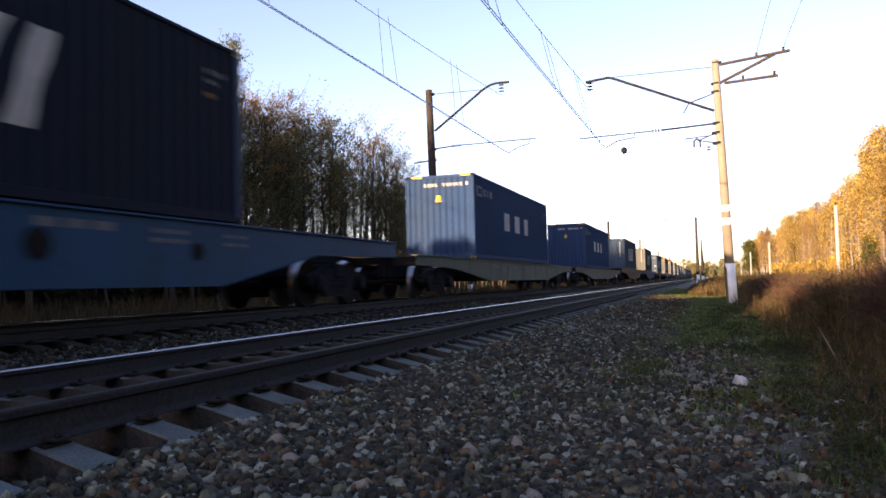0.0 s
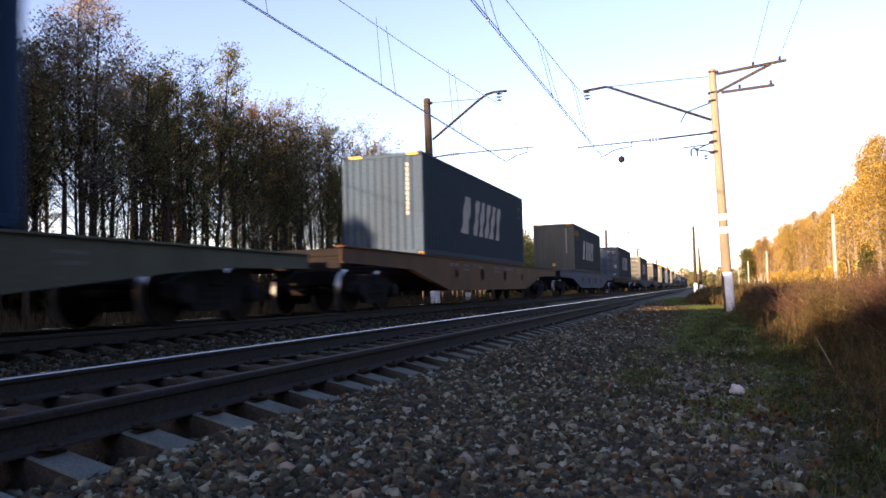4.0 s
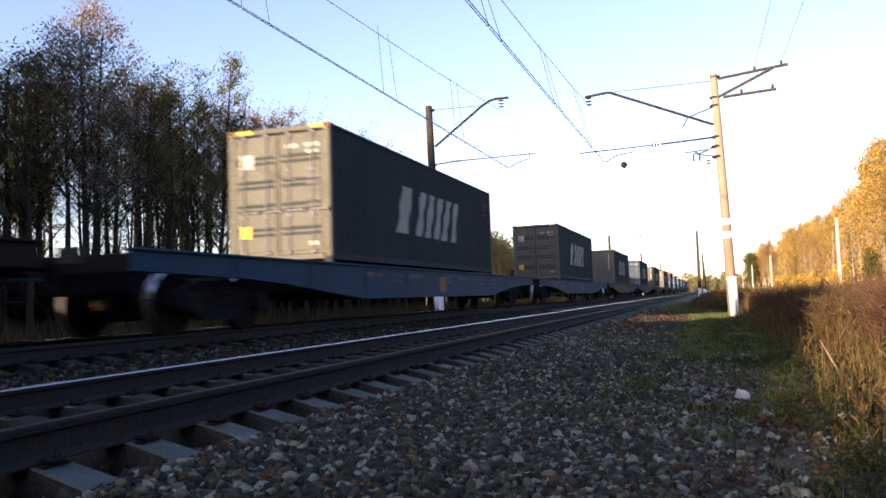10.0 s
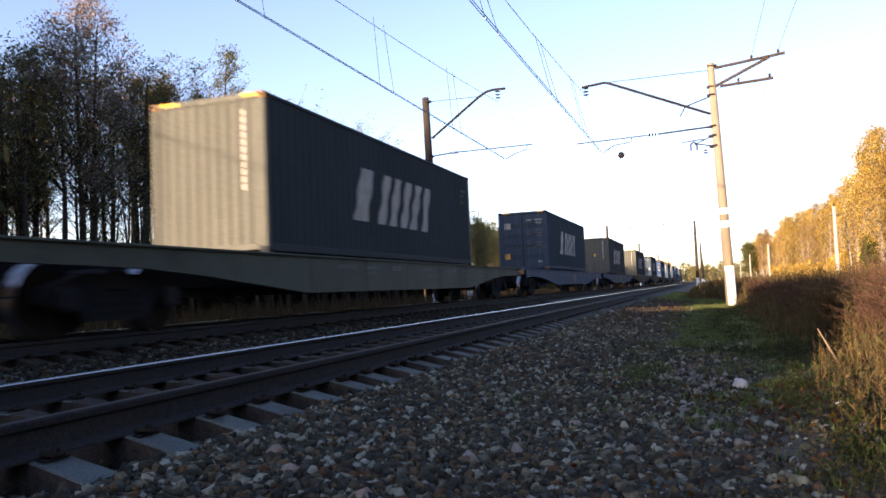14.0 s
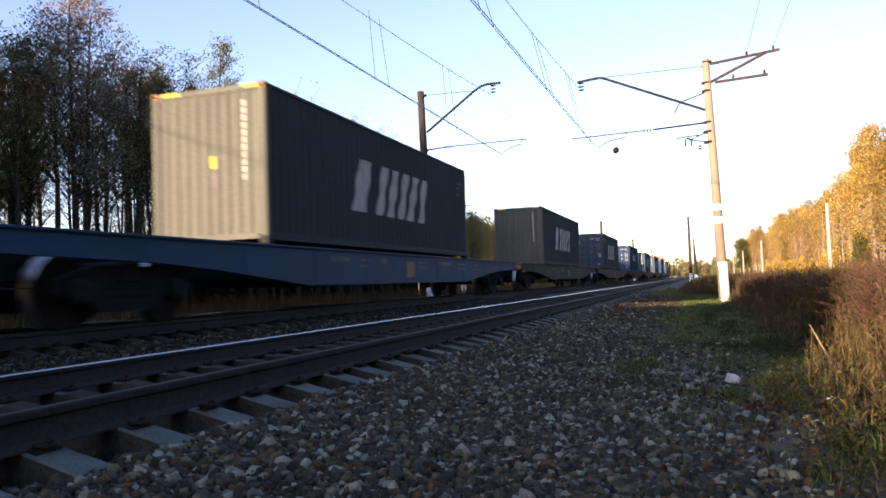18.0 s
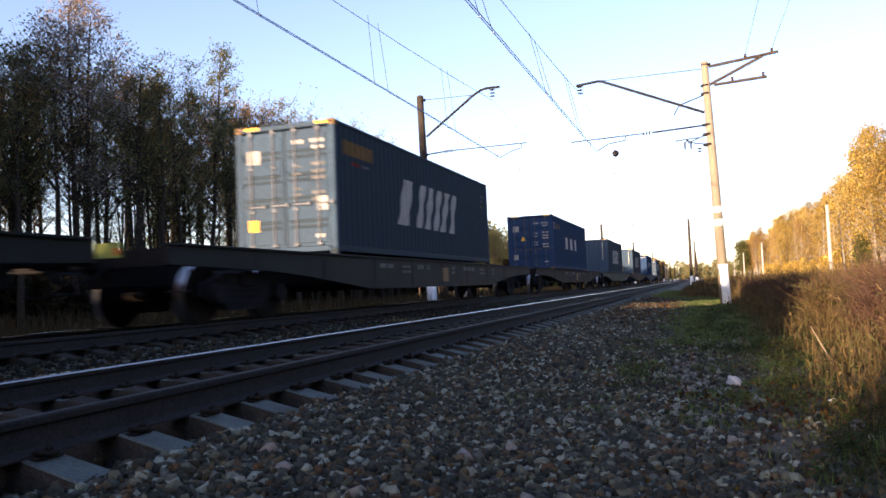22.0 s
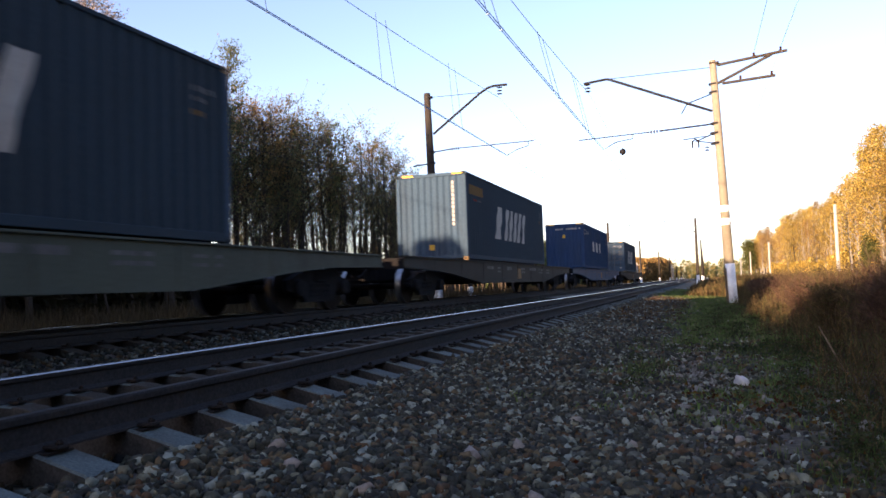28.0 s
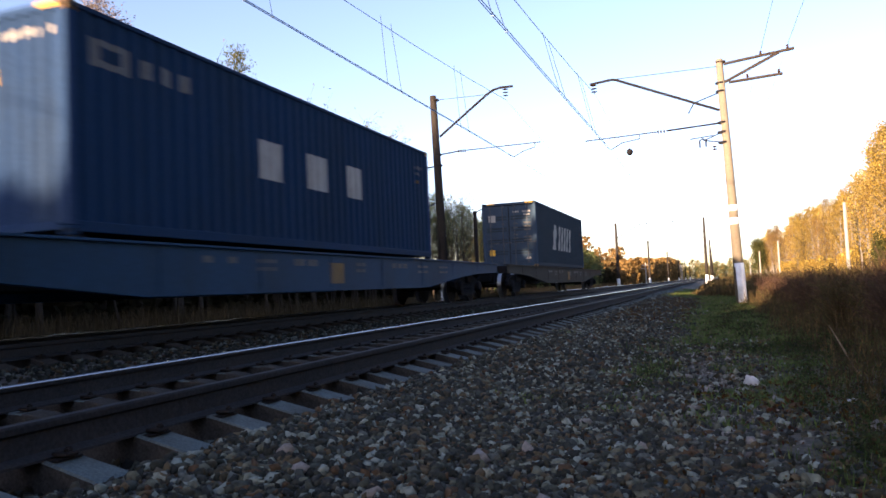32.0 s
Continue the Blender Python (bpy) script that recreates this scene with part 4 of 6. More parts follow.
    part("brake_rod", shared("brake_rod", lambda: Build().tube([(-0.3, -8.0, 0.62), (-0.3, 8.0, 0.62)], 0.02, 6), UNDER), UNDER, ob)
    foot = LOAD_Z[k] - ZF - deck
    for y in (LOAD_SHIFT[k] - 5.98, LOAD_SHIFT[k] + 5.98):
        for x in (-1.13, 1.13):
            part("load_stop", shared("load_stop_%d" % round(1000 * foot), lambda: Build().box((0, 0, foot / 2), (0.20, 0.22, foot), 0.004), UNDER), UNDER, ob, at=pose(x, y, deck))
    # stencilled data, as plain bars
    zz = deck - 0.30 if not thin else deck - 0.18
    rows = [(-4.4, 0.9, 0.10), (-3.0, 0.6, 0.06), (-1.9, 0.95, 0.12), (0.6, 0.7, 0.07), (2.1, 1.3, 0.11), (4.0, 0.8, 0.06), (5.6, 0.7, 0.05)]
    for i, (y, w, h) in enumerate(rows):
        y += ((k * 37) % 11 - 5) * 0.12
        for j in range(2 if h < 0.1 else 1):
            n = 2 + (i + k) % 3
            for q in range(n):
                if (q * 5 + i * 3 + k) % 7:
                    part("stencil", Build().box((1.411, y + w * (q + 0.5) / n, zz + 0.10 - j * 0.13), (0.004, w / n * 0.75, h)), GREY_PAINT, ob)
    if build == "belly":
        part("door_plate", shared("data_panel", lambda: Build().box((1.412, 0.25, 0.82), (0.008, 0.56, 0.40), 0.003), RUST_EDGE), RUST_EDGE, ob, "rust-brown panel")
    return ob


TRAIN = [
    # container paint, near end, badge, extras, wagon paint, build of the wagon
    ("navy", "rib", "five", "", "blue", "tall"),
    ("blue", "rib", "three", "row", "green", "low"),
    ("blue", "rib", "three", "row", "green", "low"),
    ("slate", "rib", "five", "", "brown", "tall"),
    ("grey", "rib", "five", "sticker yellow", "blue", "tall"),
    ("slate", "door", "five", "yellow", "dark", "thin"),
    ("grey", "door", "five", "", "blue", "belly"),
    ("grey", "door", "five", "", "blue", "belly"),
    ("grey", "rib", "five", "", "green", "low"),
    ("slate", "door", "five", "", "blue", "belly"),
    ("grey", "rib", "five", "patch", "blue", "belly"),
    ("grey", "rib", "five", "", "grey", "belly"),
    ("slate", "door", "five", "yellow", "grey", "belly"),
    ("blue", "door", "three", "orange", "dark", "belly"),
    ("slate", "rib", "five", "", "green", "low"),
    ("slate", "rib", "five", "sticker yellow", "grey", "belly"),
    ("blue", "rib", "three", "row", "blue", "belly"),
    ("slate", "door", "five", "", "grey", "belly"),
    ("slate", "rib", "five", "", "blue", "belly"),
    ("grey", "rib", "five", "", "grey", "belly"),
]
NAMES = {"grey": "weathered grey", "blue": "bright blue", "slate": "dull slate-blue", "navy": "shade-dark navy"}
WNAMES = {"blue": "blue", "green": "grey-green", "brown": "rust-brown", "grey": "dusty grey", "dark": "dark grimy"}
containers, wagons = [], []
for k, (paint, ends, badge, extras, wp, build) in enumerate(TRAIN):
    text = NAMES[paint] + " ribbed steel container with " + ("slanted white lettering" if badge == "five" else "three white letters") + (" and closed doors" if ends == "door" else "")
    containers.append(container(k, paint, ends, badge, extras, text))
    wagons.append(wagon(k, wp, build, WNAMES[wp] + " long flat railway wagon carrying a container"))

# ---------------------------------------------------------------- catenary poles and wires


def insulator(b, p, d, n=3, r=0.10, gap=0.11):
    """A string of porcelain discs from p along d."""
    p, d = Vector(p), Vector(d).normalized()
    for i in range(n):
        q = p + d * gap * i
        b.tube([q, q + d * 0.03, q + d * 0.06], [0.03, r, 0.035], 10)
    return p + d * gap * n


def catenary_pole(name, x, y, base, top, lean, paint, label, slim=1.0):
    ob = thing(name, pose(x, y, 0), label, "catenary pole", "catenary poles")
    h0 = base - 0.5
    part("mast", Build().tube([(0, 0, h0), (lean * 0.5, 0, (base + top) / 2), (lean, 0, top), (lean, 0, top + 0.02)], [0.225 * slim, 0.188 * slim, 0.15 * slim, 0.10 * slim], 20).mesh("mast", paint, smooth=True), paint, ob)
    return ob


def bands(ob, spans, lean, base, top, slim=1.0):
    for z0, z1 in spans:
        f0, f1 = (z0 - base) / (top - base), (z1 - base) / (top - base)
        r0, r1 = (0.222 - 0.068 * f0) * slim, (0.222 - 0.068 * f1) * slim
        part("white_band", Build().tube([(lean * f0, 0, z0), (lean * f1, 0, z1)], [r0 + 0.006, r1 + 0.006], 20).mesh("white_band", WHITEWASH, smooth=True), WHITEWASH, ob, "whitewashed band")


def clamp(b, x, z, r=0.17):
    b.tube([(x, 0, z - 0.03), (x, 0, z + 0.03)], r, 16)


# pole on the near side
RP = Vector((0.80, 29.96))
rp = catenary_pole("catenary_pole", RP.x, RP.y, -0.53, 8.71, -0.26, POLE, "tan concrete catenary pole with whitewashed foot beside the track", 0.86)
bands(rp, [(-0.7, 1.01), (2.45, 2.70), (2.95, 3.18)], -0.26, -0.53, 8.71, 0.86)
for c in rp.children:
    c.location.x += 0.105


def rel(x, z, y=0.0):
    return (x - RP.x, y, z)


def arms(ob, rel, sgn, data):
    for nm, pts, r, m in data:
        part(nm, Build().tube([rel(*p) for p in pts], r, 8), m, ob)


arms(rp, rel, 1, [
    ("bracket_arm", [(-4.22, 8.41), (-3.35, 8.49), (-3.2, 8.46), (0.55, 6.79)], 0.05, STEEL),
    ("stay_rod", [(-3.3, 8.49), (0.62, 8.46)], 0.012, STEEL),
    ("strut", [(0.72, 7.50), (-0.34, 7.17), (-0.56, 6.80)], 0.022, STEEL),
    ("registration_tube", [(-4.52, 6.16), (-1.75, 6.22)], 0.022, STEEL),
    ("registration_tube", [(-1.4, 6.225), (0.78, 6.31)], 0.034, STEEL),
    ("drop_arm", [(-2.41, 6.19), (-2.41, 6.03), (-3.07, 5.95), (-3.51, 5.72)], 0.018, STEEL),
    ("feeder_bracket", [(0.60, 5.95), (-0.11, 5.68)], 0.022, STEEL),
    ("feeder_bracket", [(0.65, 5.55), (-0.05, 5.70)], 0.022, STEEL),
    ("feeder_bracket", [(-0.55, 5.80), (0.28, 5.86)], 0.02, STEEL),
    ("clamp_ring", [(0.62, 5.90), (0.62, 5.98)], 0.19, STEEL),
    ("clamp_ring", [(0.63, 5.51), (0.63, 5.59)], 0.195, STEEL),
    ("clamp_ring", [(0.63, 6.27), (0.63, 6.34)], 0.185, STEEL),
    ("clamp_ring", [(0.63, 7.46), (0.63, 7.53)], 0.17, STEEL),
    ("clamp_ring", [(0.63, 7.78), (0.63, 7.84)], 0.165, STEEL),
])
for nm, a, b_ in (("cross_arm", (0.80, 8.52), (3.24, 8.76)), ("cross_arm", (0.95, 7.80), (2.80, 7.88)), ("arm_brace", (0.74, 7.80), (2.72, 8.68))):
    d = Vector((b_[0] - a[0], 0, b_[1] - a[1]))
    part(nm, Build().box((0, 0, 0), (d.length, 0.09, 0.09), 0.01).box((0, 0.07, 0.02), (d.length, 0.012, 0.10), 0.003), RUSTY, rp,
         at=Matrix.Translation(rel((a[0] + b_[0]) / 2, (a[1] + b_[1]) / 2)) @ pose(0, 0, 0, 0, -math.degrees(math.atan2(d.z, d.x)), 0))
part("bracket_cap", Build().box(rel(0.70, 8.60), (0.34, 0.30, 0.05), 0.01), RUSTY, rp)
for x, z in ((2.10, 8.66), (3.02, 8.76), (2.68, 7.90), (1.6, 7.86)):
    ib = Build()
    insulator(ib, rel(x, z + 0.03), (0, 0, 1), 2, 0.055, 0.07)
    part("pin_insulator", ib, PORCELAIN, rp)
ib = Build()
insulator(ib, rel(-4.07, 8.38), (0.02, 0, -1), 3, 0.125, 0.13)
part("insulator", ib, PORCELAIN, rp)
ib = Build()
insulator(ib, rel(-1.74, 6.22), (1, 0, 0), 3, 0.085, 0.11)
part("insulator", ib, PORCELAIN, rp)
ib = Build()
insulator(ib, rel(0.30, 5.46), (0, 0, -1), 2, 0.10, 0.10)
part("insulator", ib, PORCELAIN, rp)
part("hanger_loop", Build().tube([rel(-0.22, 5.45), rel(-0.22, 5.70), rel(-0.11, 5.78), rel(0.0, 5.70), rel(0.0, 5.45)], 0.035, 6), STEEL, rp)
part("counterweight_ball", Build().tube([rel(-2.82, 5.42), rel(-2.82, 5.47), rel(-2.82, 5.55), rel(-2.82, 5.63), rel(-2.82, 5.68)], [0.03, 0.10, 0.13, 0.10, 0.03], 12), STEEL, rp)
part("dropper_wire", Build().tube([rel(-2.82, 5.67), rel(-2.9, 6.18)], 0.006, 4), WIRE, rp)

# pole across the line
LP = Vector((-11.42, 32.0))
lp = catenary_pole("catenary_pole", LP.x, LP.y, -0.62, 9.37, -0.22, POLE_GREY, "concrete catenary pole beyond the train, coloured dark as in shade")
bands(lp, [(-0.75, 0.66)], -0.22, -0.62, 9.37)


def rel_l(x, z, y=0.0):
    return (x - LP.x, y, z)


K = 32.0 / 34.0


def s34(x, z):
    return (x * K, 0.52 + (z - 0.52) * K)


arms(lp, rel_l, 1, [
    ("bracket_arm", [s34(-12.10, 7.91), s34(-9.67, 9.64), s34(-9.30, 9.84), s34(-9.0, 9.90), s34(-8.36, 9.89)], 0.055, STEEL),
    ("stay_rod", [s34(-12.2, 9.72), s34(-9.7, 9.66)], 0.012, STEEL),
    ("registration_tube", [s34(-12.19, 7.03), s34(-11.2, 7.10)], 0.03, STEEL),
    ("registration_tube", [s34(-10.8, 7.11), s34(-7.18, 7.12)], 0.022, STEEL),
    ("drop_arm", [s34(-7.45, 7.11), s34(-7.45, 6.91), s34(-8.0, 6.78), s34(-8.47, 6.55)], 0.018, STEEL),
    ("side_bracket", [s34(-13.2, 6.42), s34(-12.2, 6.50)], 0.03, STEEL),
    ("side_bracket", [s34(-12.9, 4.55), s34(-12.0, 4.85)], 0.035, STEEL),
    ("clamp_ring", [s34(-12.24, 6.99), s34(-12.24, 7.07)], 0.19, STEEL),
    ("clamp_ring", [s34(-12.24, 6.46), s34(-12.24, 6.54)], 0.195, STEEL),
    ("clamp_ring", [s34(-12.24, 9.68), s34(-12.24, 9.76)], 0.16, STEEL),
])
ib = Build()
x, z = s34(-8.73, 9.82)
insulator(ib, rel_l(x, z), (0, 0, -1), 3, 0.13, 0.14)
part("insulator", ib, PORCELAIN, lp)
ib = Build()
x, z = s34(-11.2, 7.10)
insulator(ib, rel_l(x, z), (1, 0, 0), 4, 0.08, 0.10)
part("insulator", ib, PORCELAIN, lp)


def far_pole(x, y, top, side, paint):
    ob = catenary_pole("catenary_pole", x, y, -0.55, top, 0.0, paint, "distant concrete catenary pole with bracket arms")
    part("white_band", Build().tube([(0, 0, -0.7), (0, 0, 0.9)], 0.232, 16), WHITEWASH, ob)
    part("bracket_arm", Build().tube([(0, 0, top - 2.0), (side * 3.4, 0, top - 0.2), (side * 4.2, 0, top - 0.25)], 0.05, 6), STEEL, ob)
    part("registration_tube", Build().tube([(0, 0, top - 2.7), (side * 4.6, 0, top - 2.75)], 0.03, 6), STEEL, ob)
    ib = Build()
    insulator(ib, (side * 4.0, 0, top - 0.3), (0, 0, -1), 3, 0.13, 0.14)
    part("insulator", ib, PORCELAIN, ob)
    return ob


POLE_LINE_R = [(0.83, 29.96), (-0.95, 108), (-0.6, 172), (-0.6, 236), (-0.6, 300), (-0.6, 365), (-0.6, 430)]
POLE_LINE_L = [(-11.42, 32.0), (-11.9, 101), (-11.9, 152), (-11.9, 215), (-11.9, 280), (-11.9, 345), (-11.9, 410)]
for x, y in POLE_LINE_R[1:]:
    far_pole(x, y, 8.7, -1, POLE_GREY)
for x, y in POLE_LINE_L[1:]:
    far_pole(x, y, 8.2, 1, POLE_GREY)


def wire(name, label, spans, sag, r=0.008, mat=None):
    """A wire hung from point to point, each span sagging in its middle."""
    ob = thing(name, pose(0, 0, 0), label, "overhead wire", "overhead wires")
    for (a, b_) in zip(spans[:-1], spans[1:]):
        a, b_ = Vector(a), Vector(b_)
        n = 12
        pts = [a.lerp(b_, i / n) - Vector((0, 0, 4 * sag * (i / n) * (1 - i / n))) for i in range(n + 1)]
        part("strand", Build().tube(pts, r if a.y < 20 else r * 0.45, 6).mesh("strand", mat or WIRE, smooth=True), None, ob)
    return ob


far_y = [101, 152, 215, 280, 345, 410]
near_y = [108, 172, 236, 300, 365, 430]
# contact wires, two over each track
for dx in (-0.024, 0.024):
    wire("contact_wire", "grooved copper contact wire over the empty track", [(-3.9 + dx, -33, 5.62), (-3.55 + dx, 29.96, 5.70)] + [(XN + dx, y, 5.75) for y in near_y], 0.02, 0.0098, CONTACT)
    wire("contact_wire", "grooved copper contact wire over the train", [(-8.2 + dx, -32, 6.15), (-8.0 + dx, 32, 6.2)] + [(XF + dx, y, 6.2) for y in far_y], 0.02, 0.0098, CONTACT)
wire("messenger_wire", "sagging messenger wire over the empty track", [(-3.96, -33, 8.15), (-4.05, 29.96, 8.03)] + [(XN, y, 8.0) for y in near_y], 1.25, 0.0095, WIRE)
wire("messenger_wire", "sagging messenger wire over the train", [(-8.6, -32, 8.78), (-8.22, 32, 8.78)] + [(XF, y, 8.2) for y in far_y], 1.25, 0.0095, WIRE)
wire("feeder_wire", "thin feeder wire on the pole's cross arm", [(2.10, -33, 8.8), (2.10, 29.96, 8.80)] + [(0.5, y, 8.6) for y in near_y], 0.6, 0.007)
wire("feeder_wire", "thin feeder wire on the pole's cross arm", [(3.02, -33, 8.9), (3.02, 29.96, 8.90)] + [(1.3, y, 8.7) for y in near_y], 0.6, 0.007)
wire("feeder_wire", "thin feeder wire on the pole's lower arm", [(2.68, 29.96, 8.04)] + [(0.9, y, 8.0) for y in near_y], 0.6, 0.006)


def dropper_pair(x0, x1, y, zt, zb):
    ob = thing("dropper_wire", pose(0, 0, 0), "pair of thin dropper wires between messenger and contact wire", "overhead wire", "dropper wires")
    for d in (-0.35, 0.35):
        part("strand", Build().tube([(x0, y + d, zt), (x1, y + d * 1.4, zb)], 0.0065, 4), STEEL, ob)
    for d in (-0.49, 0.49):
        part("clamp", Build().box((x1, y + d, zb), (0.07, 0.03, 0.025), 0.006), WIRE, ob)


for y in (8.0, 14.0, 20.4, 26.0):
    u = (y + 33) / 62.96
    dropper_pair(-4.02, -3.9 + 0.35 * u, y, 8.05 - 5.0 * u * (1 - u), 5.63)
for y in (6.0, 12.5, 19.2, 25.5):
    u = (y + 32) / 64
    dropper_pair(-8.3, -8.1, y, 8.9 - 4.4 * u * (1 - u), 6.18)

# line of pale posts along the meadow
for y, h in ((84, 8.0), (168, 8.0), (236, 8.1), (300, 8.0), (370, 8.0)):
    ob = thing("utility_post", pose(12.6, y, -0.6), "slender pale concrete utility post among dry weeds", "post", "posts beside the meadow")
    part("shaft", Build().tube([(0, 0, -0.3), (0, 0, h)], [0.20, 0.15], 10), WHITE_POST, ob)
    part("pin", Build().tube([(0, 0, h), (0, 0, h + 0.35)], 0.04, 6), STEEL, ob)
    part("cross_bar", Build().box((0, 0, h - 0.9), (0.9, 0.08, 0.08), 0.01), STEEL, ob)

wire("cable", "thin dark cable strung low along the woods", [(-13.45, -25, 5.3), (-13.45, 43.5, 5.2)], 0.12, 0.011, RUSTY)
for x, y, h in ((-14.0, 169, 4.9), (-11.2, 281, 6.3), (-12.6, 330, 6.0)):
    ob = thing("telegraph_post", pose(x, y, -0.6), "short pale post with two cross bars", "post", "telegraph posts")
    part("shaft", Build().tube([(0, 0, -0.3), (0, 0, h)], [0.16, 0.13], 8), WHITE_POST, ob)
    for z in (h - 0.5, h - 1.2):
        part("cross_bar", Build().box((0, 0, z), (1.8, 0.1, 0.12), 0.02), WHITE_POST, ob)

# slim lamp post beyond the train
ob = thing("lamp_post", pose(-13.45, 43.5, -0.6), "slim grey post with a small side bracket", "post")
part("shaft", Build().tube([(0, 0, -0.2), (0, 0, 5.75)], [0.13, 0.11], 10), POLE_GREY, ob)
part("bracket", Build().tube([(0, 0, 5.6), (0.35, 0, 5.85), (0.75, 0, 5.85), (0.75, 0, 5.5)], 0.03, 6), STEEL, ob)
part("foot", Build().tube([(0, 0, -0.1), (0, 0, 1.05)], 0.17, 12), WHITEWASH, ob, "whitewashed foot")

# ---------------------------------------------------------------- trees


def leaf_cards(centres, size, gen, squash=1.0):
    """A four-cornered leaf at each centre, turned at random."""
    n = len(centres)
    a = gen.normal(size=(n, 3))
    a /= np.linalg.norm(a, axis=1)[:, None]
    b = np.cross(a, gen.normal(size=(n, 3)))
    b /= np.linalg.norm(b, axis=1)[:, None]
    s = size * (0.6 + 0.8 * gen.random((n, 1)))
    v = np.stack([centres - a * s, centres - b * s * 0.55, centres + a * s, centres + b * s * 0.55], 1).reshape(-1, 3)
    return v, np.arange(4 * n).reshape(-1, 4)


def tree_mesh(name, seed, height, bark, leaves, n_limbs=26, spread=1.6, leaf=0.07, n_leaves=2600, low=0.25, trunk_r=0.09, stems=1, droop=0.0, ball=0.34, bunch=1.6):
    gen = np.random.default_rng(seed)
    wood = Build()
    tips = []
    for st in range(stems):
        bx, by = (gen.normal(size=2) * (0.35 if stems > 1 else 0.0))
        hh = height * (1 - 0.15 * st * gen.random())
        lean = gen.normal(size=2) * 0.035 * hh
        n = 9
        trunk = [Vector((bx + lean[0] * (i / n) ** 1.5 + gen.normal() * 0.03 * hh / 10, by + lean[1] * (i / n) ** 1.5 + gen.normal() * 0.03 * hh / 10, hh * i / n - 0.2)) for i in range(n + 1)]
        rad = [trunk_r * (1 - 0.92 * i / n) * hh / height + 0.006 for i in range(n + 1)]
        wood.tube(trunk, rad, 7)
        for j in range(n_limbs // stems):
            f = low + (1 - low) * (j + gen.random()) / (n_limbs // stems)
            f = min(f, 0.985)
            k = f * n
            p = trunk[int(k)].lerp(trunk[min(int(k) + 1, n)], k - int(k))
            az = gen.random() * 2 * math.pi
            ln = spread * (0.35 + 0.65 * math.sin(math.pi * min(1, (f - low) / (1 - low) * 0.8 + 0.2))) * (0.7 + 0.5 * gen.random())
            rise = ln * (0.9 + 0.5 * gen.random()) - droop * ln
            out = Vector((math.cos(az), math.sin(az), 0))
            q1 = p + out * ln * 0.5 + Vector((0, 0, rise * 0.55))
            q2 = p + out * ln + Vector((0, 0, rise))
            r = max(0.008, trunk_r * (1 - f) * 0.5)
            wood.tube([p, q1, q2], [r, r * 0.6, 0.004], 4, caps=False)
            tips += [(q1, 0.5), (q2, 0.9), (p.lerp(q2, 0.75), 0.7)]
            for s in range(5):
                g = 0.25 + 0.7 * gen.random()
                o = p.lerp(q2, g)
                d = Vector(gen.normal(size=3)) * 0.28 * ln + Vector((0, 0, 0.25 * ln))
                wood.tube([o, o + d], [0.006, 0.003], 3, caps=False)
                w0 = 0.3 + gen.random()
                tips += [(o + d * u, w0) for u in (0.35, 0.6, 0.8, 1.0)]
    tp = np.array([t[0] for t in tips])
    w = np.array([t[1] for t in tips]) ** bunch     # some twigs nearly bare
    pick = gen.choice(len(tp), n_leaves, p=w / w.sum())
    c = tp[pick] + gen.normal(size=(n_leaves, 3)) * ball * spread / 1.6 * np.array([1, 1, 0.9])
    c[:, 2] = np.maximum(c[:, 2], 0.6)
    v, f = leaf_cards(c, leaf, gen)
    k = height / np.percentile(c[:, 2], 99.7)                # crown ends at the given height
    v *= (1, 1, k)
    wood.v = [(a, b, z * k) for a, b, z in wood.v]
    return wood.mesh(name + "_wood", bark), array_mesh(name + "_crown", v, f, leaves)


def plant_tree(kind, x, y, z, turn, scale, label, group, name="tree"):
    wood, crown = kind
    ob = thing(name, pose(x, y, z, 0, 0, turn) @ Matrix.Scale(scale, 4), label, "tree", group)
    ob.scale = (scale, scale, scale)
    part("trunk", wood, None, ob)
    part("crown", crown, None, ob)
    return ob


EDGE_KINDS = [tree_mesh("edge_tree%d" % i, 100 + i, 9.0, BARK, [LEAF_DULL, LEAF_RUST, LEAF_OLIVE, LEAF_DULL, LEAF_RUST, LEAF_OLIVE][i], n_limbs=46, spread=[1.8, 1.6, 1.25, 2.0, 1.7, 0.85][i],
                        n_leaves=[4400, 3700, 5000, 4000, 3500, 6300][i], low=[0.50, 0.55, 0.43, 0.50, 0.55, 0.32][i], stems=[2, 1, 1, 3, 1, 1][i], leaf=0.037, ball=[0.10, 0.10, 0.10, 0.10, 0.10, 0.2][i], trunk_r=[0.12, 0.11, 0.10, 0.09, 0.12, 0.09][i], bunch=2.2) for i in range(6)]
# pale pink put into the leaves for crowns that the sun reaches
LEAF_PINK = palette("sunlit_pinkish_leaves", [(0.2755, 0.2423, 0.2250), (0.2149, 0.1881, 0.1763), (0.3306, 0.2850, 0.2614), (0.1653, 0.1539, 0.1398)], 0.8, vary=0.3, bump=0, through=0.5)
PALE_BIRCH = tree_mesh("pale_birch", 150, 10.0, BARK, LEAF_PINK, n_limbs=44, spread=1.5, leaf=0.038, n_leaves=5600, low=0.4, trunk_r=0.11, ball=0.16, bunch=2.0)
BARE = tree_mesh("bare_tree", 140, 8.0, BARK, LEAF_DULL, n_limbs=40, spread=1.5, n_leaves=1500, leaf=0.04, low=0.30, stems=3, trunk_r=0.07)
NOTES = ["dark slender tree with thin brown autumn foliage", "dark slender tree with sparse brown leaves", "narrow tree with olive-green foliage",
         "many-stemmed tree with thinning brown leaves", "slender tree with russet leaves near its top", "slim pointed tree with olive foliage"]
gen = np.random.default_rng(21)
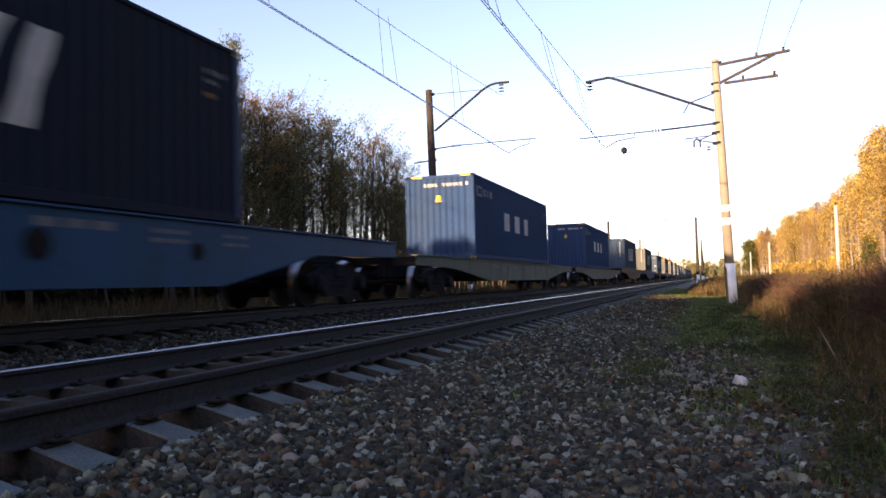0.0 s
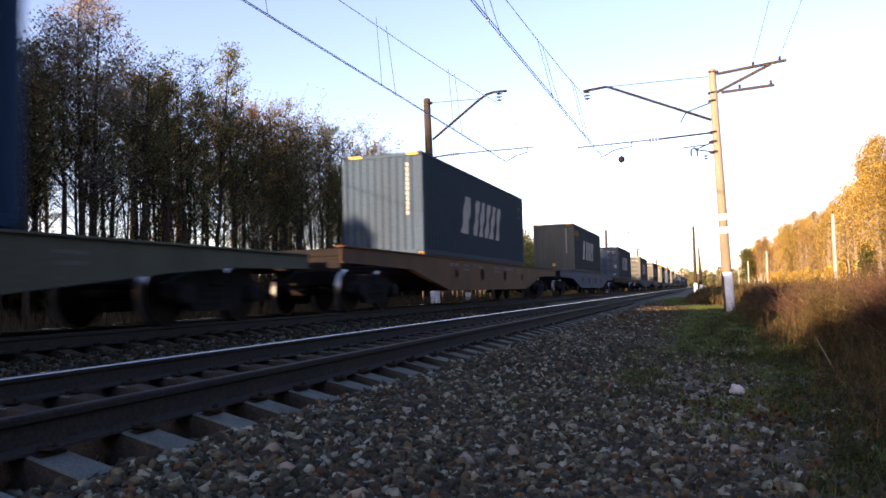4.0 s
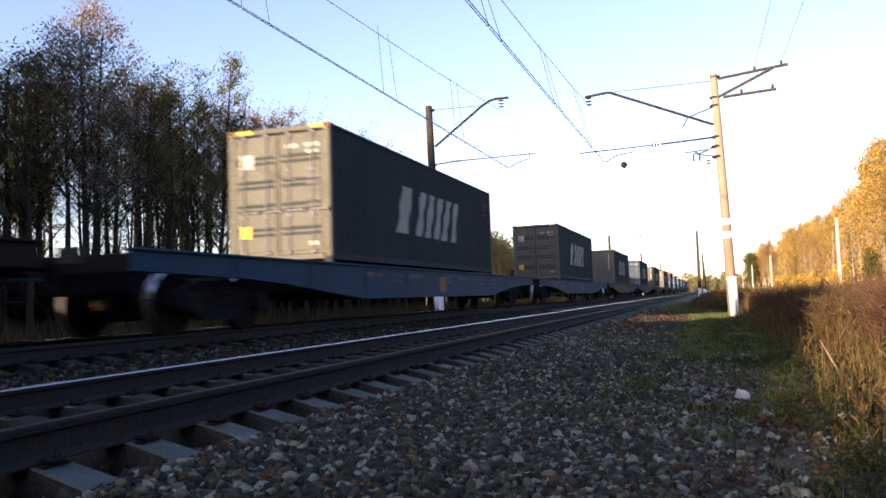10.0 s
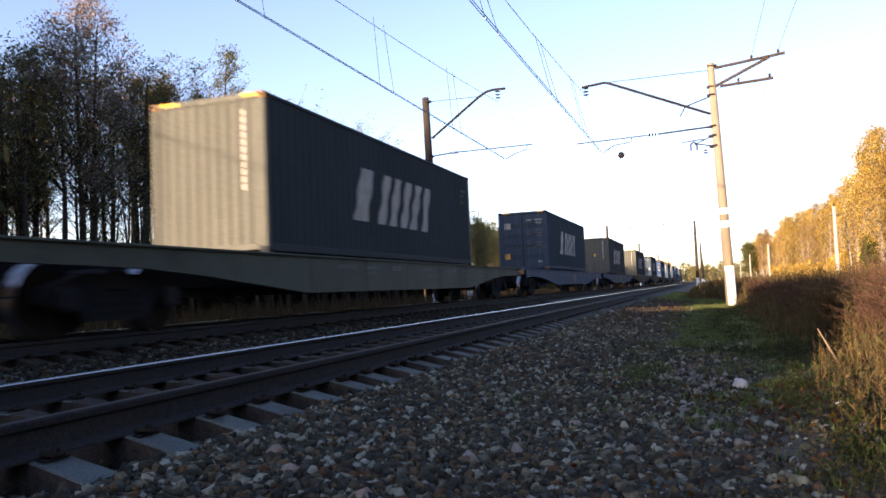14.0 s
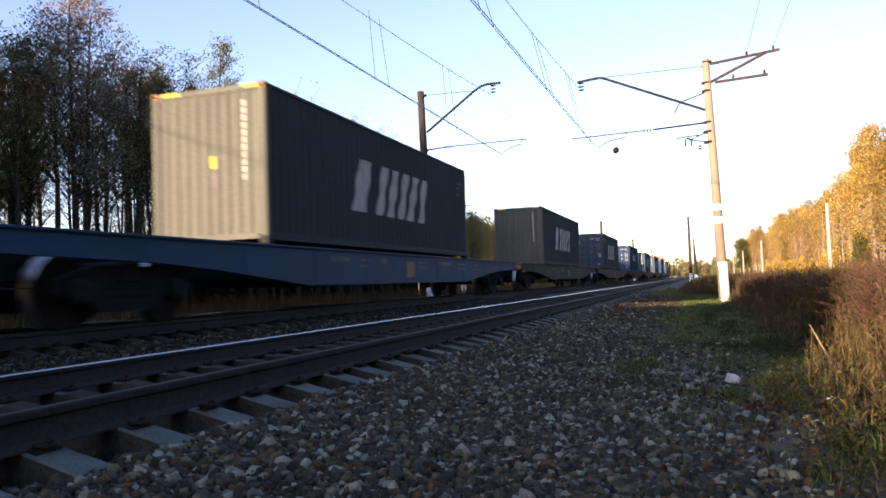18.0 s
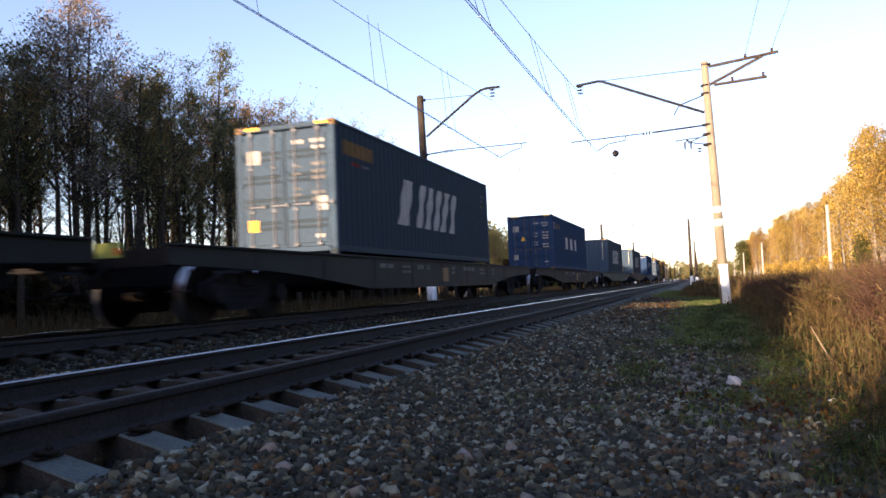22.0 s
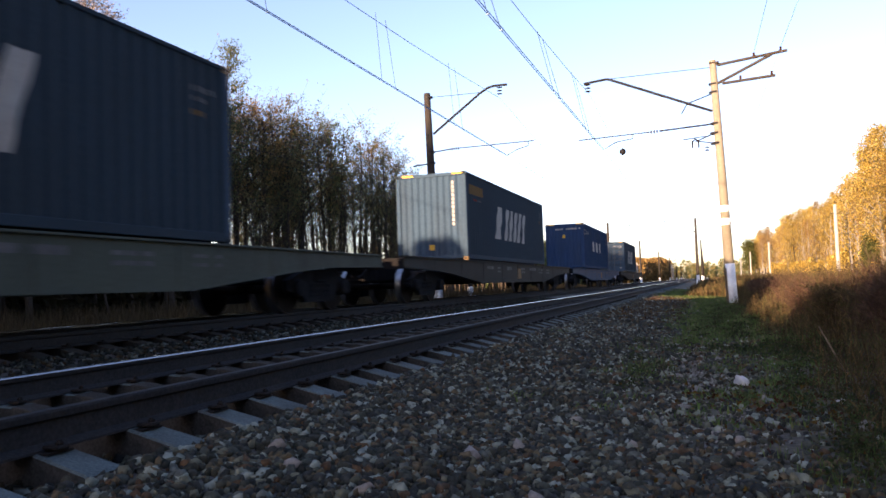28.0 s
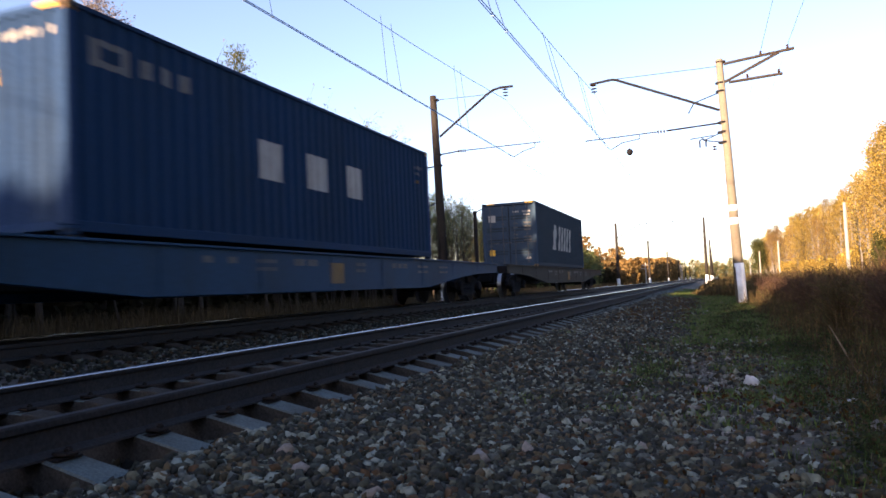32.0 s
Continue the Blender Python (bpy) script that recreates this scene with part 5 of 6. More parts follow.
TOPS = [(13.5, 7.4), (14.7, 7.5), (15.7, 7.6), (16.7, 8.4), (18.0, 9.2), (19.5, 9.0), (21.1, 8.9), (22.3, 8.0), (23.6, 9.5), (25.0, 8.2), (26.6, 8.7), (28.8, 8.8), (31.9, 8.5), (34.4, 9.4), (37.8, 9.5), (41.8, 8.6), (43.5, 7.0)]
for i in range(44):
    y = 13.4 + (i + 0.7 * gen.random()) * 29.5 / 44
    x = -16.4 - 7.5 * gen.random() ** 1.2
    top = float(np.interp(y * 17 / -x, [a for a, b in TOPS], [b for a, b in TOPS])) * -x / 17
    k = int(gen.choice([0, 1, 2, 3, 4, 5], p=[0.24, 0.22, 0.14, 0.22, 0.08, 0.10]))
    hgt = (top + 0.85) * (0.66 + 0.32 * gen.random())
    turn = gen.random() * 360
    if 17.9 < y * 17 / -x < 19.1:    # light between the stems here
        continue
    plant_tree(EDGE_KINDS[k], x, y, -0.85, turn, min(hgt, 11) / 9.0, NOTES[k], "trees along the far side")
for y, k in ((16.6, 1), (20.1, 0), (21.1, 3), (26.6, 1), (28.8, 0), (31.9, 1), (34.4, 3), (37.8, 0), (41.0, 3), (14.8, 0)):
    top = float(np.interp(y, [a for a, b in TOPS], [b for a, b in TOPS]))
    plant_tree(EDGE_KINDS[k], -17.0, y, -0.85, 40 * y, (top + 0.85) / 9.0, NOTES[k], "trees along the far side")
SPIRE = tree_mesh("spire_birch", 156, 10.0, BARK, LEAF_OLIVE, n_limbs=60, spread=0.8, leaf=0.036, n_leaves=6000, low=0.3, trunk_r=0.09, ball=0.2, bunch=1.6)
for x, y, h in ((-17.0, 23.45, 10.9), (-17.6, 22.6, 9.0)):
    plant_tree(SPIRE, x, y, -0.85, y * 40, h / 10.0, "slim pointed birch with thin olive leaves", "trees along the far side")
for x, y, h, k in ((-17.2, 25.2, 9.3, 0), (-17.8, 26.4, 9.8, 1), (-17.3, 27.6, 9.9, 3), (-18.2, 28.8, 10.2, 0), (-17.4, 30.2, 9.7, 1), (-18.0, 31.6, 9.9, 3), (-17.5, 33.0, 9.8, 2), (-18.4, 24.2, 9.4, 3), (-17.6, 20.4, 9.6, 0), (-17.9, 15.4, 8.9, 3), (-18.3, 21.2, 9.6, 1), (-17.8, 16.4, 8.8, 2), (-18.6, 14.4, 8.6, 0), (-19.5, 17.2, 9.0, 2), (-19.0, 20.4, 9.2, 0)):
    plant_tree(EDGE_KINDS[k], x, y, -0.85, y * 70, h / 9.0, NOTES[k], "trees along the far side")
for x, y, h in ((-17.0, 17.2, 10.7), (-17.2, 17.8, 10.5)):
    plant_tree(PALE_BIRCH, x, y, -0.85, y * 40, h / 10.0, "tall birch with leaves coloured pinkish for sunlight", "trees along the far side")
for i in range(36):                                   # lower olive bushes where the belt thins out
    y = 42.5 + 0.8 * i
    k = (2, 5, 2, 0)[i % 4]
    plant_tree(EDGE_KINDS[k], -16.6 - 2.6 * gen.random(), y, -0.85, y * 40, 0.86 - 0.004 * i, NOTES[k], "trees along the far side")
for i in range(34):                                   # thin bare saplings at the edge of the belt
    y = 13 + 31 * (i + gen.random()) / 34
    plant_tree(BARE, -15.9 - 2.5 * gen.random(), y, -0.85, gen.random() * 360, 0.62 + 0.36 * gen.random(), "bare many-stemmed tree with a few brown leaves", "trees along the far side")
for x, y, s in ((-16.6, 49.5, 1.05), (-17.5, 52.0, 1.1), (-15.9, 47.0, 0.8)):
    plant_tree(BARE, x, y, -0.85, y * 50, s, "bare many-stemmed tree with a few brown leaves", "trees along the far side")

GOLD_KINDS = [tree_mesh("gold_tree%d" % i, 200 + i, 13.5, [BIRCH, BIRCH, BARK, BIRCH, BIRCH][i], [LEAF_GOLD, LEAF_GOLD, LEAF_GOLD, LEAF_RUST, LEAF_OCHRE][i], n_limbs=[50, 40, 54, 44, 44][i], spread=[1.9, 1.4, 2.2, 1.6, 1.5][i], leaf=0.075,
                        n_leaves=[7600, 4200, 8800, 4800, 4400][i], low=[0.2, 0.3, 0.16, 0.26, 0.28][i], trunk_r=0.15, ball=[0.34, 0.28, 0.36, 0.30, 0.28][i], bunch=3.0) for i in range(5)]
PINE = tree_mesh("pine", 260, 12.5, BARK, NEEDLES, n_limbs=40, spread=2.0, leaf=0.2, n_leaves=3200, low=0.3, trunk_r=0.16, droop=0.9, ball=0.45)
GNOTES = ["birch with golden autumn leaves", "birch with thin golden crown and white trunk", "broad tree with golden autumn leaves", "birch with russet leaves", "slender birch with faded ochre leaves"]
for i in range(130):
    y = 70 + 240 * (i / 130) ** 1.2 + 4 * gen.random()
    x = 15.5 + 11 * gen.random() ** 1.5 + 0.012 * max(0, y - 150)
    k = int(gen.choice([0, 1, 2, 3, 4], p=[0.22, 0.28, 0.12, 0.18, 0.20]))
    crest = float(np.interp(y / x, [4.4, 4.9, 5.4, 5.8, 6.3, 6.6, 7.0, 8.7, 10.6, 14.7, 20.0], [0.80, 0.86, 0.86, 0.77, 0.70, 0.63, 0.64, 0.75, 0.81, 0.86, 0.78])) * x + 0.5
    s = min((crest + 0.6) / 13.5, 1.25) * (0.66 + 0.36 * gen.random())
    plant_tree(GOLD_KINDS[k], x, y, -0.6, gen.random() * 360, s, GNOTES[k], "golden trees beside the meadow")
for x, y, s, k in ((16.0, 84, 1.12, 1), (15.7, 79.5, 1.06, 0), (16.6, 88, 0.96, 0), (16.4, 74, 1.04, 2), (15.2, 83, 0.72, 4), (15.6, 76.5, 0.8, 3), (16.9, 81, 1.0, 2), (15.9, 94, 0.86, 1), (16.6, 112, 0.80, 1), (16.2, 118, 0.86, 3), (16.0, 140, 0.94, 0), (16.4, 158, 0.98, 2), (16.5, 172, 1.0, 1), (16.2, 104, 0.72, 4)):
    plant_tree(GOLD_KINDS[k], x, y, -0.6, y * 31 + x * 7, s, GNOTES[k], "golden trees beside the meadow")
THIN_BIRCH = tree_mesh("thin_birch", 230, 11.0, BIRCH, LEAF_GOLD, n_limbs=30, spread=1.7, leaf=0.09, n_leaves=1700, low=0.3, trunk_r=0.17, ball=0.3)
for x, y, s in ((14.9, 86, 0.86), (14.6, 89, 0.92), (15.4, 72, 0.85), (15.0, 75, 0.8), (14.8, 104, 0.9), (15.0, 63, 0.8)):
    plant_tree(THIN_BIRCH, x, y, -0.6, y * 31, s, "white-trunked birch with a thin golden crown", "golden trees beside the meadow")
for x, y, s, k in ((17.2, 60, 1.0, 0), (18.6, 62, 1.05, 2), (16.4, 66, 0.93, 1)):
    plant_tree(GOLD_KINDS[k], x, y, -0.6, y * 31 + x * 7, s, GNOTES[k], "golden trees beside the meadow")
for x, y, s in ((13.5, 262, 1.05), (14.5, 270, 1.0), (14.9, 80, 0.40), (15.1, 82.5, 0.34)):
    plant_tree(PINE, x, y, -0.6, y, s, "dark green pine among golden trees", "golden trees beside the meadow")


def far_woods(name, label, strip, leaves, seed, card=0.42, n=420):
    """Distant woodland: many crowns of leaf cards, one sheet of leaves."""
    g = np.random.default_rng(seed)
    cs = []
    for x, y, h in strip(g):
        u = g.random(n)
        r = (0.9 + 1.6 * np.sin(np.pi * np.clip(u, 0.05, 1)) ** 0.8) * h / 12
        az = g.random(n) * 2 * np.pi
        rr = r * np.sqrt(g.random(n)) * (1 + 0.2 * g.normal(size=n))
        cs.append(np.stack([x + rr * np.cos(az), y + rr * np.sin(az), -0.6 + h * (0.1 + 0.9 * u)], -1))
    v, f = leaf_cards(np.concatenate(cs), card, g)
    for c in cs:                                          # a four-sided tapered trunk in each crown
        x, y, top = c[:, 0].mean(), c[:, 1].mean(), c[:, 2].max() - 0.4
        r, k = 0.05 + 0.008 * top, len(v)
        v = np.concatenate([v, [(x + a * r, y + b * r, -1.0) for a, b in ((1, 1), (-1, 1), (-1, -1), (1, -1))], [(x + a * r * 0.2, y + b * r * 0.2, top) for a, b in ((1, 1), (-1, 1), (-1, -1), (1, -1))]])
        f = np.concatenate([f, [(k + i, k + (i + 1) % 4, k + 4 + (i + 1) % 4, k + 4 + i) for i in range(4)]])
    tagged(new(name, array_mesh(name, v, f, leaves)), label, "woods", kind="stuff")


far_woods("far_woods", "distant golden woods beyond the line", lambda g: [(-24 - 30 * g.random() + 0.0 * i, 150 + 2.6 * i, 8 + 3 * g.random()) for i in range(150)], LEAF_OCHRE, 5)
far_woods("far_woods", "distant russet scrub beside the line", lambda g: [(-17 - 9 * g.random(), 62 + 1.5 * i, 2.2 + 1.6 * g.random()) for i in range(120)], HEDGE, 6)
far_woods("far_woods", "distant russet woods where the line ends", lambda g: [(-70 + 1.5 * i, 430 + 60 * g.random(), 7 + 5 * g.random()) for i in range(110)], LEAF_DULL, 8)
far_woods("far_woods", "distant golden woods behind the meadow", lambda g: [(26 + 22 * g.random() + 0.03 * i, 90 + 1.9 * i, 6.5 + 3 * g.random()) for i in range(150)], LEAF_GOLD, 9)
far_woods("golden_scrub", "low golden bushes under the birches", lambda g: [(14.6 + 4.5 * g.random(), 68 + 1.1 * i, 1.8 + 2.6 * g.random()) for i in range(120)], LEAF_GOLD, 19, 0.11, 900)
# out of view; height set so that it shades the path and ballast
far_woods("dense_woods", "unseen brown woods behind, added to shade the path", lambda g: [(-17.3 - 4.0 * g.random(), -26 - 0.62 * i, 6.85 + 0.6 * g.random()) for i in range(100)], LEAF_DULL, 12)
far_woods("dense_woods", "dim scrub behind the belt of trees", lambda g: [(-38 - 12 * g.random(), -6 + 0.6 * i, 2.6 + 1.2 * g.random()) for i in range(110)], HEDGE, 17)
# two stands out of view, added to shade the ends of passing containers
far_woods("dense_woods", "unseen woods before the belt, added to shade container ends", lambda g: [(-17.6 - 6.0 * g.random(), 4.5 + 0.12 * i, 8.8 + 1.2 * g.random()) for i in range(70)], LEAF_DULL, 18)
far_woods("dense_woods", "unseen thinner woods, added to dapple the container ends", lambda g: [(-17.2 - 7.0 * g.random(), -5 + 0.34 * i, 5.2 + 1.2 * g.random()) for i in range(27)], LEAF_DULL, 20, 0.3, 300)
# added past the belt to shade the ends of far containers
far_woods("far_woods", "olive woods along the line past the belt", lambda g: [(-16.8 - 5.0 * g.random(), 71 + 1.1 * i, 7.2 - 0.05 * i + 0.8 * g.random()) for i in range(52)], LEAF_OLIVE, 21, 0.16, 800)
# out of view; keeps low sun off the bogies and the ballast
far_woods("thicket", "unseen tall brush, added to stop sun under the wagons", lambda g: [(-16.8 - 2.2 * g.random(), -27 + 0.3 * i, 3.9 + 0.5 * g.random()) for i in range(82)], HEDGE, 15)
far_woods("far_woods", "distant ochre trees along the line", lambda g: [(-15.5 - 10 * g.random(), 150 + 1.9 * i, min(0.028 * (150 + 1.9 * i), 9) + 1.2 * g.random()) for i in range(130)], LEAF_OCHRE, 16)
# added to shade the strip of ground beyond the train
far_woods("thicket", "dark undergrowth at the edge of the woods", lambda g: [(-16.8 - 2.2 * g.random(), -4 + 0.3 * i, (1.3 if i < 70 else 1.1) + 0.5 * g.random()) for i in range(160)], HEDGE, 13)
# out of view; added to keep sky light off the container sides
far_woods("golden_woods", "unseen golden woods behind, added to darken the train", lambda g: [(17.5 + 9 * g.random(), -70 + 0.75 * i, 12 + 3 * g.random()) for i in range(120)], LEAF_GOLD, 14)
# added to hide sunlit ground beyond the trees
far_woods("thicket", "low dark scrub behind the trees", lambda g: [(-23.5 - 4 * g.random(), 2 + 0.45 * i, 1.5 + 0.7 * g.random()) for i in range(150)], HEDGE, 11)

# ---------------------------------------------------------------- stones, grass, weeds, litter


ICO = np.array([(-1, 1.618, 0), (1, 1.618, 0), (-1, -1.618, 0), (1, -1.618, 0), (0, -1, 1.618), (0, 1, 1.618), (0, -1, -1.618), (0, 1, -1.618), (1.618, 0, -1), (1.618, 0, 1), (-1.618, 0, -1), (-1.618, 0, 1)]) / 1.75
ICO_F = np.array([(0, 11, 5), (0, 5, 1), (0, 1, 7), (0, 7, 10), (0, 10, 11), (1, 5, 9), (5, 11, 4), (11, 10, 2), (10, 7, 6), (7, 1, 8), (3, 9, 4), (3, 4, 2), (3, 2, 6), (3, 6, 8), (3, 8, 9), (4, 9, 5), (2, 4, 11), (6, 2, 10), (8, 6, 7), (9, 8, 1)])
LUMP = np.array([(0, 0, 1), (1, 0, 0.15), (0.3, 0.95, 0.2), (-0.8, 0.6, 0.1), (-0.8, -0.6, 0.2), (0.3, -0.95, 0.1), (0, 0, -0.9)])
LUMP_F = np.array([(0, 1, 2), (0, 2, 3), (0, 3, 4), (0, 4, 5), (0, 5, 1), (6, 2, 1), (6, 3, 2), (6, 4, 3), (6, 5, 4), (6, 1, 5)])


def tumble(points, size, gen, flat=0.7, fine=False):
    """Rough stones: a jittered lump at each point, half sunk."""
    n = len(points)
    base, f = (ICO, ICO_F) if fine else (LUMP, LUMP_F)
    c = len(base)
    v = base[None] * (1 + 0.17 * gen.normal(size=(n, c, 1))) + 0.17 * gen.normal(size=(n, c, 3))
    v *= np.stack([0.8 + 0.5 * gen.random(n), 0.7 + 0.4 * gen.random(n), flat * (0.7 + 0.6 * gen.random(n))], -1)[:, None, :]
    q = gen.normal(size=(n, 4)) * np.array([1, 0.45, 0.45, 1])
    q /= np.linalg.norm(q, axis=1)[:, None]
    w, x, y, z = q.T
    R = np.stack([np.stack([1 - 2 * (y * y + z * z), 2 * (x * y - z * w), 2 * (x * z + y * w)], -1),
                  np.stack([2 * (x * y + z * w), 1 - 2 * (x * x + z * z), 2 * (y * z - x * w)], -1),
                  np.stack([2 * (x * z - y * w), 2 * (y * z + x * w), 1 - 2 * (x * x + y * y)], -1)], 1)
    v = np.einsum("nij,nkj->nki", R, v) * size[:, None, None] + points[:, None, :]
    return v.reshape(-1, 3), (f[None] + c * np.arange(n)[:, None, None]).reshape(-1, 3)


def scatter(name, label, x0, x1, y0, y1, per_m2, s0, s1, seed, keep=None, lift=0.25, mat=STONES):
    g = np.random.default_rng(seed)
    n = int((x1 - x0) * (y1 - y0) * per_m2)
    x, y = x0 + (x1 - x0) * g.random(n), y0 + (y1 - y0) * g.random(n)
    if keep is not None:
        k = keep(x, y, g)
        x, y = x[k], y[k]
    s = s0 + (s1 - s0) * g.random(len(x)) ** 2
    v, f = tumble(np.stack([x, y, level(x, y) + s * lift], -1), s, g, fine=y1 < 8)
    tagged(new(name, array_mesh(name, v, f, mat)), label, "gravel", kind="stuff")


def sleeper_gap(cx, half):
    """True where no sleeper lies."""
    def inside(x, y, g):
        ph = ((y - SLEEPER0 + PITCH / 2) % PITCH) - PITCH / 2
        return ~((np.abs(x - cx) < half) & (np.abs(ph) < 0.125))
    return inside


def verge(x, y, g):
    """Fewer and fewer stones towards the grass."""
    return g.random(len(x)) < np.clip(1.0 - (x + 0.25 + 0.035 * np.clip(y - 7, 0, 14) - 0.35 * np.sin(y * 0.7) - 0.2 * np.sin(2.1 * y + 3 * x)) / 1.5, 0.07, 1) ** 1.5


def path_middle(y):
    return -0.12 - 0.12 * np.sin(0.8 * y)


def shoulder(x, y, g):
    trodden = np.exp(-((x - path_middle(y)) / 0.34) ** 2) * np.clip((y - 4.5) / 2.5, 0, 1)
    return sleeper_gap(XN, 1.22)(x, y, g) & verge(x, y, g) & (g.random(len(x)) > 0.8 * trodden)


scatter("ballast_gravel", "grey and brown crushed stone of the track bed", -2.62, 2.4, 1.6, 7.0, 1500, 0.010, 0.036, 31, shoulder)
scatter("path_gravel", "fine pale gravel trodden into the path", -0.75, 0.45, 4.5, 17.0, 900, 0.006, 0.018, 38, lambda x, y, g: g.random(len(x)) < np.exp(-((x - path_middle(y)) / 0.34) ** 2), 0.35, PALE_CHIPS)
scatter("ballast_gravel", "grey and brown crushed stone of the track bed", -2.62, 1.6, 7.0, 16.0, 560, 0.02, 0.048, 32, shoulder)
scatter("ballast_gravel", "grey and brown crushed stone of the track bed", -2.62, 0.8, 16.0, 40.0, 170, 0.03, 0.06, 33, shoulder)
scatter("ballast_gravel", "crushed stone between the sleepers", -5.2, -2.62, 1.5, 26, 380, 0.02, 0.046, 34, sleeper_gap(XN, 1.22), 0.1, STONES_DARK)
scatter("ballast_gravel", "darker crushed stone between the two tracks", -7.4, -5.1, 2.5, 34, 260, 0.02, 0.05, 35, lambda x, y, g: sleeper_gap(XN, 1.22)(x, y, g) & sleeper_gap(XF, 1.22)(x, y, g), mat=STONES_DARK)

scatter("ballast_gravel", "grey and brown crushed stone behind the path", -2.62, 1.6, -14, 1.6, 260, 0.02, 0.05, 36, shoulder)
scatter("ballast_gravel", "darker crushed stone between the sleepers", -5.2, -2.62, -14, 1.5, 200, 0.02, 0.05, 37, sleeper_gap(XN, 1.22), 0.1, STONES_DARK)
gen = np.random.default_rng(41)
# single pale stones that catch the eye
for x, y, s in ((-1.08, 4.35, 0.042), (-2.17, 3.46, 0.055), (-1.95, 3.25, 0.05), (-1.25, 3.95, 0.05), (-0.2, 5.9, 0.05), (-0.45, 4.6, 0.035), (0.15, 4.9, 0.035), (-1.5, 3.1, 0.045),
                (-0.75, 3.3, 0.04), (0.9, 5.4, 0.05), (-0.9, 5.3, 0.035), (0.4, 6.6, 0.04), (-0.3, 8.1, 0.04), (-0.1, 7.2, 0.035), (1.15, 6.9, 0.05), (0.1, 9.4, 0.04)):
    p = np.array([[x, y, float(level(x, y)) + s * 0.45]])
    v, f = tumble(p, np.array([s]), gen, 0.85, True)
    tagged(new("stone", array_mesh("stone", v, f, PALE_STONE)), "pale whitish stone lying on the ballast", "stone", "pale stones on the ballast")


def blades(name, label, pts, h0, h1, width, mat, seed, lean=0.45, category="grass"):
    g = np.random.default_rng(seed)
    n = len(pts)
    h = h0 + (h1 - h0) * g.random(n)
    az = g.random(n) * 2 * np.pi
    d = np.stack([np.cos(az), np.sin(az), np.zeros(n)], -1)
    side = np.stack([-np.sin(az), np.cos(az), np.zeros(n)], -1) * (width * (0.6 + 0.8 * g.random(n)))[:, None]
    ln = (lean * h * (0.3 + g.random(n)))[:, None]
    mid = pts + d * ln * 0.35 + np.array([0, 0, 1]) * (h * 0.6)[:, None]
    top = pts + d * ln + np.array([0, 0, 1]) * h[:, None]
    v = np.stack([pts - side, pts + side, mid + side * 0.7, mid - side * 0.7, top + side * 0.12, top - side * 0.12], 1).reshape(-1, 3)
    i = 6 * np.arange(n)
    f = np.concatenate([np.stack([i, i + 1, i + 2, i + 3], -1), np.stack([i + 3, i + 2, i + 4, i + 5], -1)])
    tagged(new(name, array_mesh(name, v, f, mat)), label, category, kind="stuff")


def tufts(cx, cy, n, spread, g):
    """Points gathered in tufts round the given centres."""
    k = g.integers(0, len(cx), n)
    x, y = cx[k] + spread * g.normal(size=n), cy[k] + spread * g.normal(size=n)
    return np.stack([x, y, level(x, y) - 0.01], -1)


g = np.random.default_rng(51)
m = 300
cy = 5.5 + 34 * g.random(m) ** 1.1
cx = -0.25 + 0.9 * g.normal(size=m) * 0.8 + 0.55 + 0.012 * cy
blades("grass", "low green grass beside the path", tufts(cx, cy, 20000, 0.10, g), 0.02, 0.075, 0.008, GRASS, 52, 0.9)
cy = 12 + 26 * g.random(420)
cx = -0.55 + 2.5 * g.random(420)
blades("grass", "brighter green grass round the pole", tufts(cx, cy, 42000, 0.22, g), 0.03, 0.11, 0.012, GRASS, 53, 0.9)
cy = 36 + 24 * g.random(240)
cx = -1.9 + 3.4 * g.random(240)
blades("grass", "sunlit green grass farther along the verge", tufts(cx, cy, 16000, 0.3, g), 0.04, 0.13, 0.02, GRASS, 56, 0.9)
cx, cy = np.array([-0.75, -0.62, -0.7, -0.5, -0.35, -0.9, 1.2, 1.05, 0.95]), np.array([8.6, 9.0, 8.2, 11.6, 12.4, 10.6, 4.4, 4.1, 4.7])
blades("grass", "green tufts growing out of the gravel", tufts(cx, cy, 700, 0.13, g), 0.04, 0.15, 0.005, GRASS, 54)
cx, cy = 0.4 + 1.6 * g.random(160), 2.5 + 10 * g.random(160)
blades("grass", "short dull grass at the edge of the gravel", tufts(cx, cy, 6000, 0.10, g), 0.02, 0.09, 0.004, GRASS, 55)
n = 60000
y = 36 + 260 * g.random(n) ** 1.6
x = 1.6 + 16 * g.random(n)
blades("meadow_grass", "dry brown meadow beside the line", np.stack([x, y, level(x, y)], -1), 0.4, 1.25, 0.011, STRAW, 56, 0.35)
n = 34000
y = 6 + 90 * g.random(n) ** 1.3
x = -11.0 - 5.5 * g.random(n)
blades("meadow_grass", "dry pale grass and weeds beyond the train", np.stack([x, y, level(x, y)], -1), 0.4, 1.15, 0.013, STRAW_PALE, 57, 0.35)


